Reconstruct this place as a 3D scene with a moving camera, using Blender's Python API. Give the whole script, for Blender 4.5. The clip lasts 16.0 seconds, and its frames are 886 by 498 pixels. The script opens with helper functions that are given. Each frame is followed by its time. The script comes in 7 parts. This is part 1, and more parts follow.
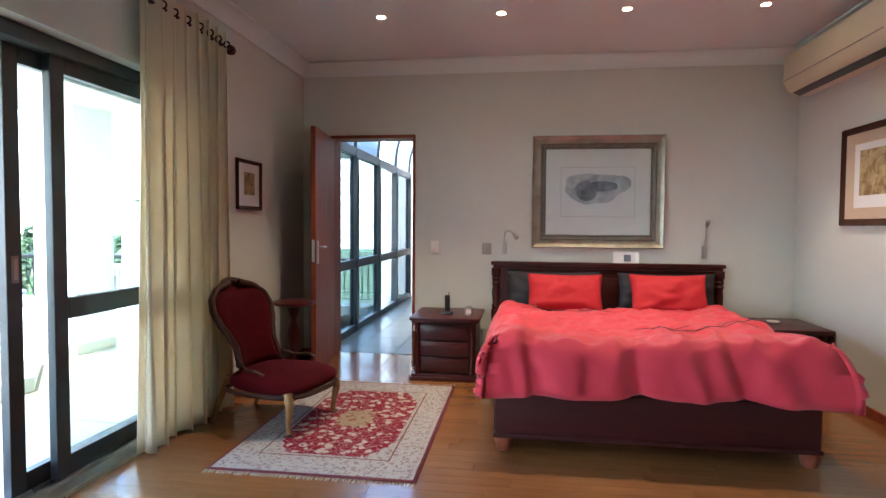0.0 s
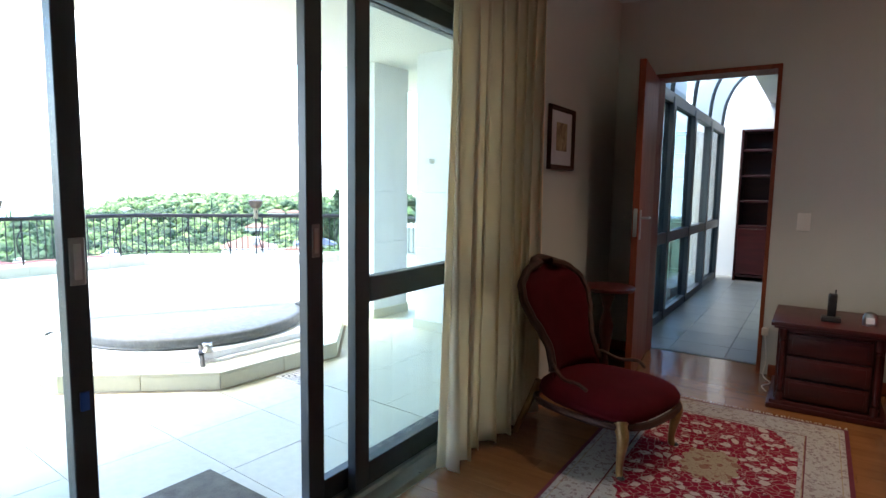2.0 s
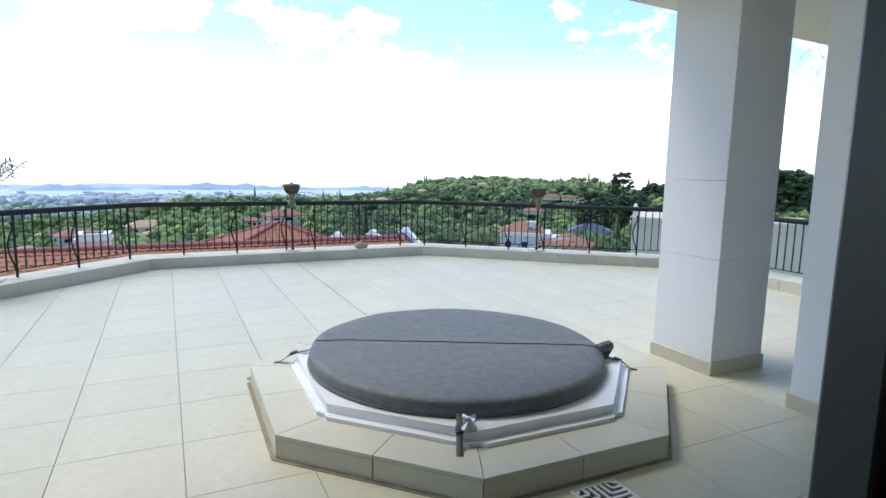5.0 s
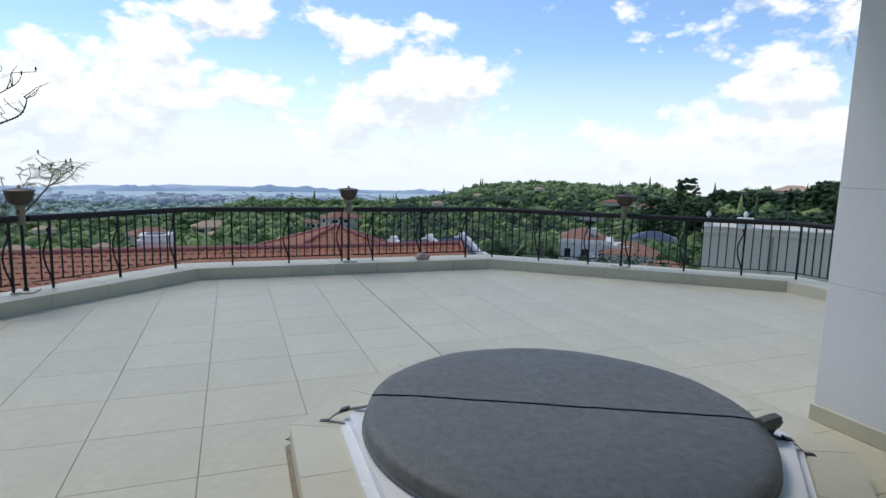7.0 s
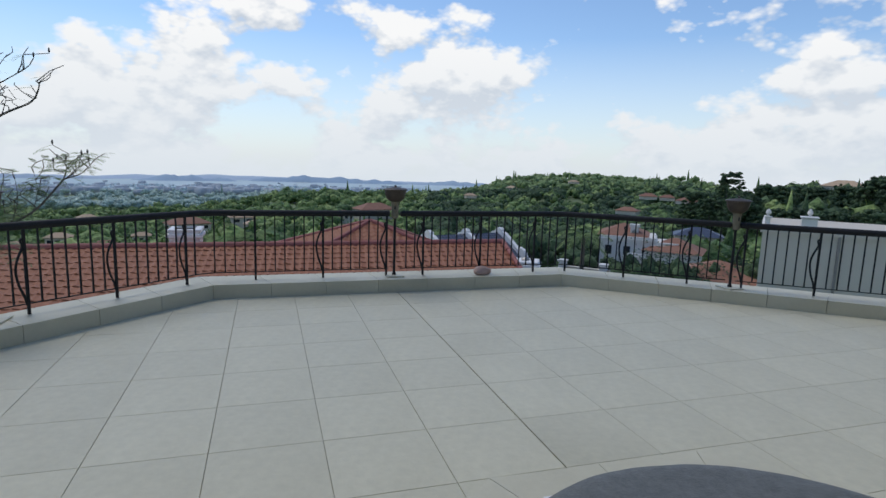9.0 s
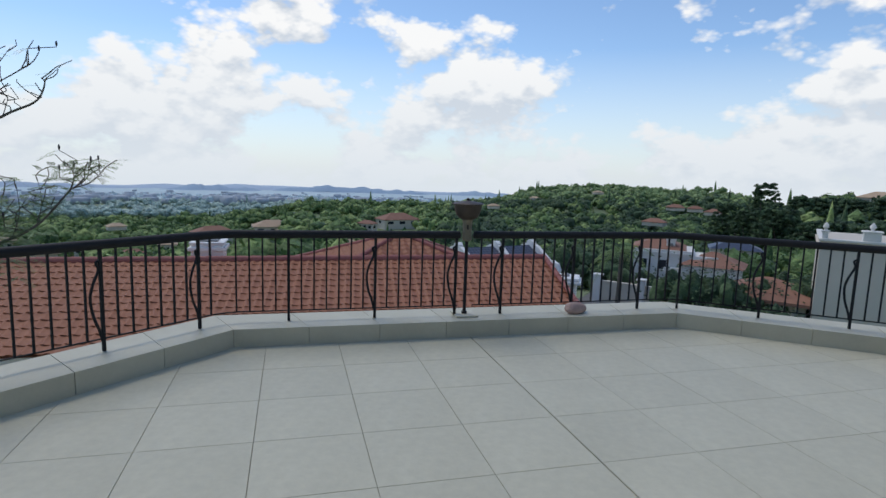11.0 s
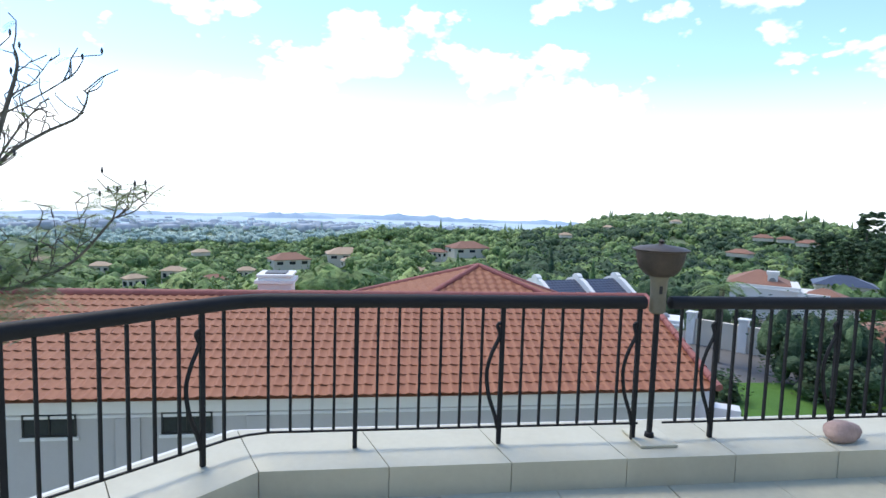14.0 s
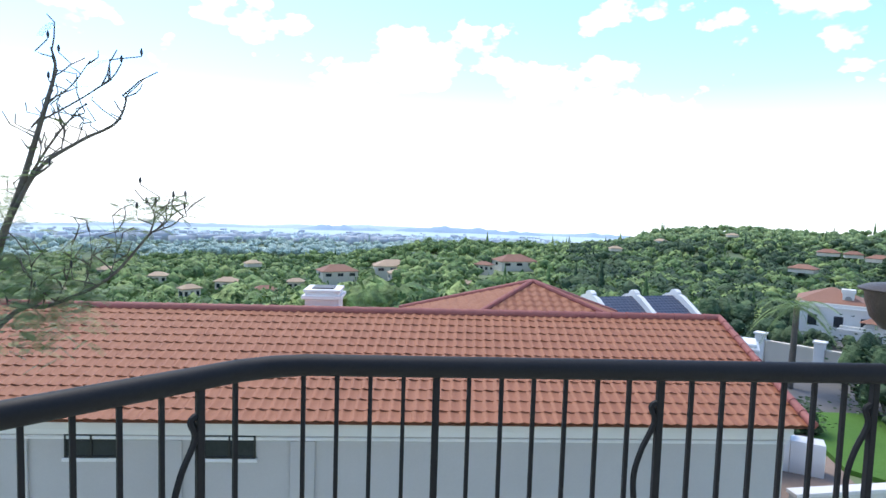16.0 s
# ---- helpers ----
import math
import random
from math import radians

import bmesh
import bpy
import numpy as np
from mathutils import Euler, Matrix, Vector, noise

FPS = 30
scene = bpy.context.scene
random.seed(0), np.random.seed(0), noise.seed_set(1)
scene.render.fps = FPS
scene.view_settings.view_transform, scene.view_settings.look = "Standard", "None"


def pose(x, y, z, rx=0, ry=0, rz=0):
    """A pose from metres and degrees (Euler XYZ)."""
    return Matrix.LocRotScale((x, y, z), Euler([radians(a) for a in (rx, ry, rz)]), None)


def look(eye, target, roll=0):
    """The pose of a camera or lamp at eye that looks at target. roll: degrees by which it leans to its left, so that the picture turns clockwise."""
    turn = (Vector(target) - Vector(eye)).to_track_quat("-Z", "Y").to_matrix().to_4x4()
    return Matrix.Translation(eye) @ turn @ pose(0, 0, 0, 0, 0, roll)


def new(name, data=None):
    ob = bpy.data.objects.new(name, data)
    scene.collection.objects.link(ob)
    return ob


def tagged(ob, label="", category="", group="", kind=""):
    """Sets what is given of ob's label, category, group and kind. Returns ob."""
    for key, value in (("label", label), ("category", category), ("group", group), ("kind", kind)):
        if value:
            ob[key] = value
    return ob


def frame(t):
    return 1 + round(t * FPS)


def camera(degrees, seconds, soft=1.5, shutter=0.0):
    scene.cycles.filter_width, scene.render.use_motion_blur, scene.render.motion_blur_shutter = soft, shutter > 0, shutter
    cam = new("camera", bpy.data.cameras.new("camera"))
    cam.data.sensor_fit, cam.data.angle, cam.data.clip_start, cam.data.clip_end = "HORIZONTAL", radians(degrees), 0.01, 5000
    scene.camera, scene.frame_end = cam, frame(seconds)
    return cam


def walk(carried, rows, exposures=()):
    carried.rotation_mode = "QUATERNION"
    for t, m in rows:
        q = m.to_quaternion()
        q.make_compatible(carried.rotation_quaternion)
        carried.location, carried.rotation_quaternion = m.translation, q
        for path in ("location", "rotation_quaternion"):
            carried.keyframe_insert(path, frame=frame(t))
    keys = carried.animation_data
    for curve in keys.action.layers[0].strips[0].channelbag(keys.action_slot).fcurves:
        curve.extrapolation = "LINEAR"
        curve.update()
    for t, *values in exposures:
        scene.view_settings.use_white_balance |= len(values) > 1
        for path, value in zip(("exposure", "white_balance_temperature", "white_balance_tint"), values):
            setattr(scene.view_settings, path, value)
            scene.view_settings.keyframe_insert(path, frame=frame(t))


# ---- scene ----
cam = camera(75.5, 16.0)
PATH = [
    (0, (-0.315, 0.165, 1.252), (-0.72, 2.122, 1.17), 0.4),
    (0.5, (-0.442, 0.304, 1.238), (-1.023, 2.214, 1.114), 0.5),
    (1, (-0.596, 0.483, 1.258), (-1.416, 2.3, 1.094), 0.7),
    (1.5, (-0.82, 0.694, 1.256), (-1.842, 2.402, 1.064), 0.8),
    (2, (-1.064, 0.89, 1.243), (-2.267, 2.473, 1.029), 0.9),
    (2.2, (-1.17, 0.974, 1.252), (-2.454, 2.49, 1.024), 1.0),
    (2.5, (-1.325, 1.069, 1.249), (-2.702, 2.5, 1.009), 0.8),
    (2.8, (-1.469, 1.172, 1.257), (-2.924, 2.521, 1.007), 1.0),
    (3, (-1.574, 1.245, 1.245), (-3.076, 2.541, 0.99), 0.9),
    (3.5, (-1.802, 1.409, 1.238), (-3.42, 2.555, 0.973), 1.1),
    (4, (-2.022, 1.532, 1.243), (-3.718, 2.557, 0.967), 0.9),
    (4.5, (-2.247, 1.639, 1.243), (-3.99, 2.578, 0.96), 1.1),
    (5, (-2.451, 1.74, 1.247), (-4.232, 2.604, 0.965), 1.1),
    (7.5, (-3.539, 1.972, 1.236), (-5.407, 2.628, 0.953), 1.5),
    (8.1, (-3.921, 2.045, 1.28), (-5.8, 2.66, 0.98), 1.5),
    (10.4, (-5.537, 1.937, 1.233), (-7.439, 2.485, 0.946), 2.0),
    (11, (-5.917, 1.924, 1.223), (-7.831, 2.438, 0.952), 1.9),
    (11.5, (-6.211, 1.931, 1.229), (-8.136, 2.412, 0.981), 1.9),
    (12, (-6.545, 1.934, 1.218), (-8.48, 2.383, 0.992), 1.9),
    (12.5, (-6.861, 1.931, 1.192), (-8.805, 2.351, 0.984), 1.9),
    (13, (-7.158, 1.921, 1.186), (-9.112, 2.297, 0.987), 1.9),
    (13.5, (-7.448, 1.911, 1.188), (-9.411, 2.241, 0.997), 1.8),
    (14, (-7.709, 1.926, 1.181), (-9.682, 2.204, 1.0), 1.8),
    (14.5, (-7.95, 1.916, 1.183), (-9.928, 2.146, 1.008), 1.8),
    (15, (-8.173, 1.903, 1.178), (-10.157, 2.101, 1.012), 1.7),
    (15.5, (-8.360, 1.878, 1.180), (-10.347, 2.038, 1.022), 1.8),
    (16, (-8.545, 1.826, 1.170), (-10.536, 1.943, 1.028), 1.8),
]
EXPOSURES = [(0, 4.45), (1.0, 4.45), (1.5, 4.25), (2.2, 2.95), (2.8, 2.3), (3.5, 2.0), (4.2, 1.45), (5.0, 0.95), (7.5, 0.03),
             (10.5, -0.2), (12.0, 0.14), (13.5, 0.75), (14.5, 1.0), (16.0, 1.1)]
walk(cam, [(t, look(*p)) for t, *p in PATH], EXPOSURES)

# ---- world and light ----
SUN_EL, SUN_AZ = radians(62), radians(125)   # height, and turn from +Y towards -X
world = bpy.data.worlds.new("sky")
scene.world = world
world.use_nodes = True
wn, wl = world.node_tree.nodes, world.node_tree.links
wn.clear()
w_out = wn.new("ShaderNodeOutputWorld")
w_bg = wn.new("ShaderNodeBackground")
w_sky = wn.new("ShaderNodeTexSky")
w_sky.sky_type = "NISHITA"
w_sky.sun_disc = False
w_sky.sun_elevation, w_sky.sun_rotation = SUN_EL, -SUN_AZ
w_sky.altitude = 1400
w_co = wn.new("ShaderNodeTexCoord")
w_sep = wn.new("ShaderNodeSeparateXYZ")
wl.new(w_co.outputs["Generated"], w_sep.inputs[0])


def wmath(op, a, b=None, clamp=False):
    n = wn.new("ShaderNodeMath")
    n.operation, n.use_clamp = op, clamp
    for i, v in enumerate((a, b)):
        if v is None:
            continue
        if isinstance(v, (int, float)):
            n.inputs[i].default_value = v
        else:
            wl.new(v, n.inputs[i])
    return n.outputs[0]


# cumulus: broad banks of noise heaped with rounded puffs
def cloud(lift):
    c = wn.new("ShaderNodeCombineXYZ")
    wl.new(w_sep.outputs["X"], c.inputs[0])
    wl.new(w_sep.outputs["Y"], c.inputs[1])
    up = wmath("MULTIPLY_ADD", w_sep.outputs["Z"], 1.7)
    up.node.inputs[2].default_value = 0.62 + lift
    wl.new(up, c.inputs[2])
    bank, puff = wn.new("ShaderNodeTexNoise"), wn.new("ShaderNodeTexVoronoi")
    bank.inputs["Scale"].default_value, bank.inputs["Detail"].default_value, bank.inputs["Roughness"].default_value = 4.6, 8, 0.52
    puff.feature = "SMOOTH_F1"
    puff.inputs["Scale"].default_value, puff.inputs["Detail"].default_value, puff.inputs["Roughness"].default_value = 7.5, 4.0, 0.60
    puff.inputs["Smoothness"].default_value = 0.35
    wl.new(c.outputs[0], bank.inputs["Vector"])
    wl.new(c.outputs[0], puff.inputs["Vector"])
    return wmath("ADD", bank.outputs["Fac"], wmath("MULTIPLY", wmath("SUBTRACT", 0.80, puff.outputs["Distance"]), 0.30))


here, above = cloud(0.0), cloud(0.05)
# more cover low down
cover = wmath("ADD", here, wmath("MULTIPLY", wmath("SUBTRACT", 0.31, w_sep.outputs["Z"]), 0.55))
w_ramp = wn.new("ShaderNodeValToRGB")
w_ramp.color_ramp.elements[0].position, w_ramp.color_ramp.elements[1].position = 0.465, 0.56
wl.new(cover, w_ramp.inputs[0])
lit = wmath("MULTIPLY_ADD", wmath("SUBTRACT", here, above), 4.0)
lit.node.inputs[2].default_value = 0.55
w_shade = wn.new("ShaderNodeValToRGB")
w_shade.color_ramp.elements[0].position, w_shade.color_ramp.elements[1].position = 0.1, 0.75
w_shade.color_ramp.elements[0].color = (4.3, 4.8, 5.5, 1)
w_shade.color_ramp.elements[1].color = (7.0, 7.05, 7.1, 1)
wl.new(lit, w_shade.inputs[0])
w_mix = wn.new("ShaderNodeMix")
w_mix.data_type = "RGBA"
wl.new(w_ramp.outputs[0], w_mix.inputs["Factor"])
w_gain = wn.new("ShaderNodeMix")
w_gain.data_type, w_gain.blend_type = "RGBA", "MULTIPLY"
w_gain.inputs["Factor"].default_value = 1.0
wl.new(w_sky.outputs[0], w_gain.inputs["A"])
w_gain.inputs["B"].default_value = (0.95, 1.06, 1.15, 1)
wl.new(w_gain.outputs["Result"], w_mix.inputs["A"])
wl.new(w_shade.outputs[0], w_mix.inputs["B"])
# pale haze low over the land
w_haze = wn.new("ShaderNodeMix")
w_haze.data_type = "RGBA"
hz = wmath("MULTIPLY_ADD", w_sep.outputs["Z"], -4.2, True)
hz.node.inputs[2].default_value = 0.84
wl.new(hz, w_haze.inputs["Factor"])
wl.new(w_mix.outputs["Result"], w_haze.inputs["A"])
w_haze.inputs["B"].default_value = (5.3, 5.75, 6.2, 1)
wl.new(w_haze.outputs["Result"], w_bg.inputs[0])
w_bg.inputs[1].default_value = 0.15
wl.new(w_bg.outputs[0], w_out.inputs[0])

sun = new("sun", bpy.data.lights.new("sun", "SUN"))
sun.data.energy, sun.data.angle, sun.data.color = 1.5, radians(24), (1.0, 0.92, 0.80)
sun.matrix_world = look((0, 0, 0), (math.sin(SUN_AZ) * math.cos(SUN_EL), -math.cos(SUN_AZ) * math.cos(SUN_EL), -math.sin(SUN_EL)))

# the room stands at a slight turn to the terrace
ROOM = Matrix.Translation((-2.68, 2.5, 0)) @ pose(0, 0, 0, 0, 0, 4.0) @ Matrix.Translation((2.68, -2.5, 0))
WORLD = Matrix.Identity(4)


# ---- materials ----
def mat(name, a, b=None, rough=0.6, metal=0.0, scale=6.0, fine=60.0, bump=0.15, wear=0.5, stretch=(1, 1, 1), vary=0.0,
        coat=0.0, sheen=0.0, spec=0.5, detail=5.0, relief=0.01):
    """Two colours mixed by a broad and a fine grain, with relief; vary: change from piece to piece."""
    b = b or tuple(c * 0.8 for c in a)
    m = bpy.data.materials.new(name)
    m.use_nodes = True
    n, l = m.node_tree.nodes, m.node_tree.links
    p = n["Principled BSDF"]
    co = n.new("ShaderNodeTexCoord")
    mp = n.new("ShaderNodeMapping")
    mp.inputs["Scale"].default_value = stretch
    l.new(co.outputs["Object"], mp.inputs[0])
    big, small = n.new("ShaderNodeTexNoise"), n.new("ShaderNodeTexNoise")
    for t, s, d in ((big, scale, detail), (small, fine, 4.0)):
        t.inputs["Scale"].default_value, t.inputs["Detail"].default_value = s, d
        t.inputs["Roughness"].default_value = 0.6
        l.new(mp.outputs[0], t.inputs["Vector"])
    add = n.new("ShaderNodeMath")
    add.operation = "MULTIPLY_ADD"
    l.new(small.outputs["Fac"], add.inputs[0])
    add.inputs[1].default_value = wear
    l.new(big.outputs["Fac"], add.inputs[2])
    fac = add.outputs[0]
    if vary:
        info = n.new("ShaderNodeObjectInfo")
        va = n.new("ShaderNodeMath")
        va.operation = "MULTIPLY_ADD"
        l.new(info.outputs["Random"], va.inputs[0])
        va.inputs[1].default_value = vary
        l.new(fac, va.inputs[2])
        fac = va.outputs[0]
    rng = n.new("ShaderNodeMapRange")
    lo = 0.35 + 0.5 * wear - 0.12
    rng.inputs[1].default_value, rng.inputs[2].default_value = lo, lo + 0.55 + vary
    l.new(fac, rng.inputs[0])
    mix = n.new("ShaderNodeMix")
    mix.data_type = "RGBA"
    mix.inputs["A"].default_value, mix.inputs["B"].default_value = (*a, 1), (*b, 1)
    l.new(rng.outputs[0], mix.inputs["Factor"])
    l.new(mix.outputs["Result"], p.inputs["Base Color"])
    rr = n.new("ShaderNodeMapRange")
    rr.inputs[3].default_value, rr.inputs[4].default_value = max(0.02, rough - 0.08), min(1, rough + 0.08)
    l.new(big.outputs["Fac"], rr.inputs[0])
    l.new(rr.outputs[0], p.inputs["Roughness"])
    p.inputs["Metallic"].default_value = metal
    p.inputs["Coat Weight"].default_value = coat
    p.inputs["Sheen Weight"].default_value = sheen
    p.inputs["Specular IOR Level"].default_value = spec
    if bump:
        bp = n.new("ShaderNodeBump")
        bp.inputs["Strength"].default_value, bp.inputs["Distance"].default_value = bump, relief
        l.new(small.outputs["Fac"], bp.inputs["Height"])
        l.new(bp.outputs[0], p.inputs["Normal"])
    return m


def glow(name, colour, strength):
    m = bpy.data.materials.new(name)
    m.use_nodes = True
    p = m.node_tree.nodes["Principled BSDF"]
    p.inputs["Base Color"].default_value = (*colour, 1)
    p.inputs["Emission Color"].default_value = (*colour, 1)
    p.inputs["Emission Strength"].default_value = strength
    return m


def clear(name, tint, mixing=0.06):
    """A thin pane: it lets light straight through and mirrors a little."""
    m = bpy.data.materials.new(name)
    m.use_nodes = True
    n, l = m.node_tree.nodes, m.node_tree.links
    n.clear()
    out, tr, gl, mx = (n.new("ShaderNode" + k) for k in ("OutputMaterial", "BsdfTransparent", "BsdfGlossy", "MixShader"))
    tr.inputs[0].default_value = (*tint, 1)
    gl.inputs["Roughness"].default_value = 0.02
    lw, pw, sc = n.new("ShaderNodeLayerWeight"), n.new("ShaderNodeMath"), n.new("ShaderNodeMath")
    pw.operation, sc.operation = "POWER", "MULTIPLY_ADD"
    l.new(lw.outputs["Facing"], pw.inputs[0])
    pw.inputs[1].default_value = 4.0
    l.new(pw.outputs[0], sc.inputs[0])
    sc.inputs[1].default_value, sc.inputs[2].default_value = 0.55, 0.03
    l.new(sc.outputs[0], mx.inputs[0])
    l.new(tr.outputs[0], mx.inputs[1])
    l.new(gl.outputs[0], mx.inputs[2])
    l.new(mx.outputs[0], out.inputs[0])
    return m


M = {}
M["wall"] = mat("wall_paint", (0.55, 0.56, 0.525), (0.51, 0.52, 0.485), 0.75, scale=1.2, fine=140, bump=0.08)
M["ceil"] = mat("ceiling_paint", (0.64, 0.70, 0.69), (0.60, 0.66, 0.65), 0.8, scale=0.8, fine=120, bump=0.05)
M["white"] = mat("white_paint", (0.80, 0.78, 0.75), (0.74, 0.72, 0.69), 0.5, scale=2, fine=90, bump=0.05)
M["render"] = mat("white_render", (0.78, 0.78, 0.78), (0.70, 0.70, 0.69), 0.85, scale=0.7, fine=70, bump=0.07)
M["soffit"] = mat("soffit_paint", (0.74, 0.72, 0.66), (0.68, 0.66, 0.60), 0.85, scale=0.6, fine=60, bump=0.2)
M["mahogany"] = mat("mahogany", (0.075, 0.009, 0.008), (0.032, 0.005, 0.005), 0.38, scale=3, fine=30, bump=0.05, stretch=(1, 1, 6), coat=0.1, spec=0.3)
M["bedwood"] = mat("bed_wood", (0.050, 0.007, 0.006), (0.026, 0.004, 0.004), 0.5, scale=3, fine=30, bump=0.05, stretch=(1, 6, 6), spec=0.25)
M["doorwood"] = mat("door_wood", (0.26, 0.062, 0.026), (0.15, 0.033, 0.015), 0.5, scale=4, fine=26, bump=0.04, stretch=(7, 7, 0.6), spec=0.25)
M["plank"] = mat("floor_plank", (0.30, 0.130, 0.048), (0.17, 0.066, 0.024), 0.22, scale=3, fine=40, bump=0.03, stretch=(0.8, 9, 1), vary=0.35, coat=0.35)
M["velvet"] = mat("red_velvet", (0.075, 0.0015, 0.006), (0.040, 0.001, 0.003), 0.85, scale=5, fine=200, bump=0.2, sheen=0.0, spec=0.1)
M["duvet"] = mat("red_cotton", (0.54, 0.020, 0.044), (0.48, 0.015, 0.035), 0.8, scale=4, fine=260, bump=0.1, sheen=0.2)
M["pillowred"] = mat("pillow_cotton", (0.46, 0.010, 0.022), (0.38, 0.007, 0.016), 0.75, scale=4, fine=260, bump=0.1)
M["dark_cloth"] = mat("charcoal_cotton", (0.020, 0.021, 0.029), (0.013, 0.014, 0.021), 0.8, scale=5, fine=220, bump=0.1)
M["curtain"] = mat("cream_curtain", (0.80, 0.705, 0.55), (0.73, 0.635, 0.48), 0.85, scale=3, fine=240, bump=0.12, sheen=0.2)
cm = M["curtain"].node_tree
ctr, cmx = cm.nodes.new("ShaderNodeBsdfTranslucent"), cm.nodes.new("ShaderNodeMixShader")
ctr.inputs[0].default_value = (0.82, 0.69, 0.51, 1)
cmx.inputs[0].default_value = 0.40
cm.links.new(cm.nodes["Principled BSDF"].outputs[0], cmx.inputs[1])
cm.links.new(ctr.outputs[0], cmx.inputs[2])
cm.links.new(cmx.outputs[0], cm.nodes["Material Output"].inputs[0])
M["gilt"] = mat("gilded_wood", (0.34, 0.19, 0.065), (0.19, 0.095, 0.03), 0.4, scale=14, fine=60, bump=0.15, metal=0.25)
M["walnut"] = mat("walnut", (0.060, 0.022, 0.013), (0.032, 0.012, 0.008), 0.6, scale=8, fine=50, bump=0.06, spec=0.25)
M["alu"] = mat("grey_aluminium", (0.050, 0.058, 0.064), (0.040, 0.047, 0.052), 0.38, metal=0.35, scale=2, fine=150, bump=0.02)
M["steel"] = mat("brushed_steel", (0.55, 0.55, 0.53), (0.42, 0.42, 0.40), 0.3, metal=1.0, scale=8, fine=120, bump=0.03)
M["black"] = mat("black_plastic", (0.015, 0.015, 0.017), (0.025, 0.025, 0.027), 0.4, scale=6, fine=90, bump=0.03)
M["plastic"] = mat("white_plastic", (0.72, 0.70, 0.66), (0.66, 0.64, 0.60), 0.4, scale=4, fine=90, bump=0.02)
M["cream"] = mat("cream_plastic", (0.66, 0.61, 0.47), (0.60, 0.55, 0.42), 0.45, scale=3, fine=90, bump=0.03)
M["greyplate"] = mat("grey_plate", (0.30, 0.29, 0.27), (0.26, 0.25, 0.24), 0.35, metal=0.4, scale=6, fine=90, bump=0.02)
M["silver"] = mat("silver_leaf", (0.36, 0.33, 0.27), (0.20, 0.18, 0.14), 0.38, metal=0.6, scale=9, fine=70, bump=0.2)
M["silverdark"] = mat("dark_silver", (0.10, 0.095, 0.078), (0.17, 0.16, 0.13), 0.45, metal=0.4, scale=30, fine=110, bump=0.5)
M["mount"] = mat("picture_mount", (0.66, 0.66, 0.68), (0.62, 0.62, 0.65), 0.6, scale=2, fine=80, bump=0.02)
M["peach"] = mat("peach_mount", (0.52, 0.40, 0.31), (0.48, 0.37, 0.28), 0.7, scale=3, fine=80, bump=0.02)
M["glass"] = clear("window_glass", (0.93, 0.97, 0.965))
M["tinted"] = clear("tinted_glass", (0.42, 0.50, 0.54))
M["tile"] = mat("terrace_tile", (0.60, 0.575, 0.435), (0.445, 0.428, 0.325), 0.42, scale=1.3, fine=22, bump=0.10, wear=0.6, vary=0.14, spec=0.3)
M["kerbtile"] = mat("kerb_tile", (0.60, 0.575, 0.44), (0.47, 0.447, 0.335), 0.5, scale=2.2, fine=34, bump=0.1, wear=0.35, vary=0.2)
M["grout"] = mat("grout", (0.36, 0.33, 0.26), (0.20, 0.18, 0.14), 0.9, scale=5, fine=90, bump=0.3)
M["iron"] = mat("black_iron", (0.012, 0.013, 0.015), (0.020, 0.021, 0.023), 0.6, spec=0.25, scale=8, fine=130, bump=0.08)
M["vinyl"] = mat("grey_vinyl", (0.138, 0.147, 0.143), (0.080, 0.087, 0.085), 0.55, scale=22, fine=90, bump=0.5, wear=0.9)
M["acrylic"] = mat("white_acrylic", (0.78, 0.79, 0.80), (0.72, 0.73, 0.74), 0.25, scale=3, fine=60, bump=0.02)
M["strap"] = mat("webbing", (0.07, 0.07, 0.07), (0.12, 0.12, 0.11), 0.8, scale=20, fine=200, bump=0.2)
M["bronze"] = mat("lamp_bronze", (0.085, 0.065, 0.050), (0.045, 0.036, 0.030), 0.5, metal=0.3, scale=9, fine=60, bump=0.2)
M["lampneck"] = mat("lamp_neck", (0.20, 0.18, 0.12), (0.13, 0.115, 0.08), 0.55, scale=9, fine=60, bump=0.2)
M["rock"] = mat("pink_stone", (0.52, 0.36, 0.30), (0.38, 0.27, 0.23), 0.8, scale=14, fine=60, bump=0.5)
M["roof"] = mat("terracotta_tile", (0.365, 0.142, 0.068), (0.245, 0.088, 0.044), 0.7, scale=3, fine=40, bump=0.25, vary=0.22)
M["ridge"] = mat("ridge_tile", (0.34, 0.115, 0.095), (0.25, 0.085, 0.072), 0.7, scale=5, fine=40, bump=0.25)
M["bluetile"] = mat("blue_slate", (0.055, 0.070, 0.11), (0.038, 0.048, 0.078), 0.45, scale=3, fine=20, bump=0.25)
M["greywall"] = mat("grey_render", (0.54, 0.515, 0.485), (0.48, 0.455, 0.43), 0.85, scale=0.5, fine=30, bump=0.2)
M["whitewall"] = mat("house_white", (0.74, 0.72, 0.67), (0.66, 0.64, 0.59), 0.85, scale=0.4, fine=20, bump=0.15)
M["farroof"] = mat("far_roof", (0.31, 0.155, 0.10), (0.23, 0.11, 0.072), 0.8, scale=0.8, fine=5, bump=0.1, vary=0.4)
M["creamroof"] = mat("cream_roof", (0.52, 0.38, 0.25), (0.42, 0.29, 0.19), 0.8, scale=0.8, fine=5, bump=0.1, vary=0.5)
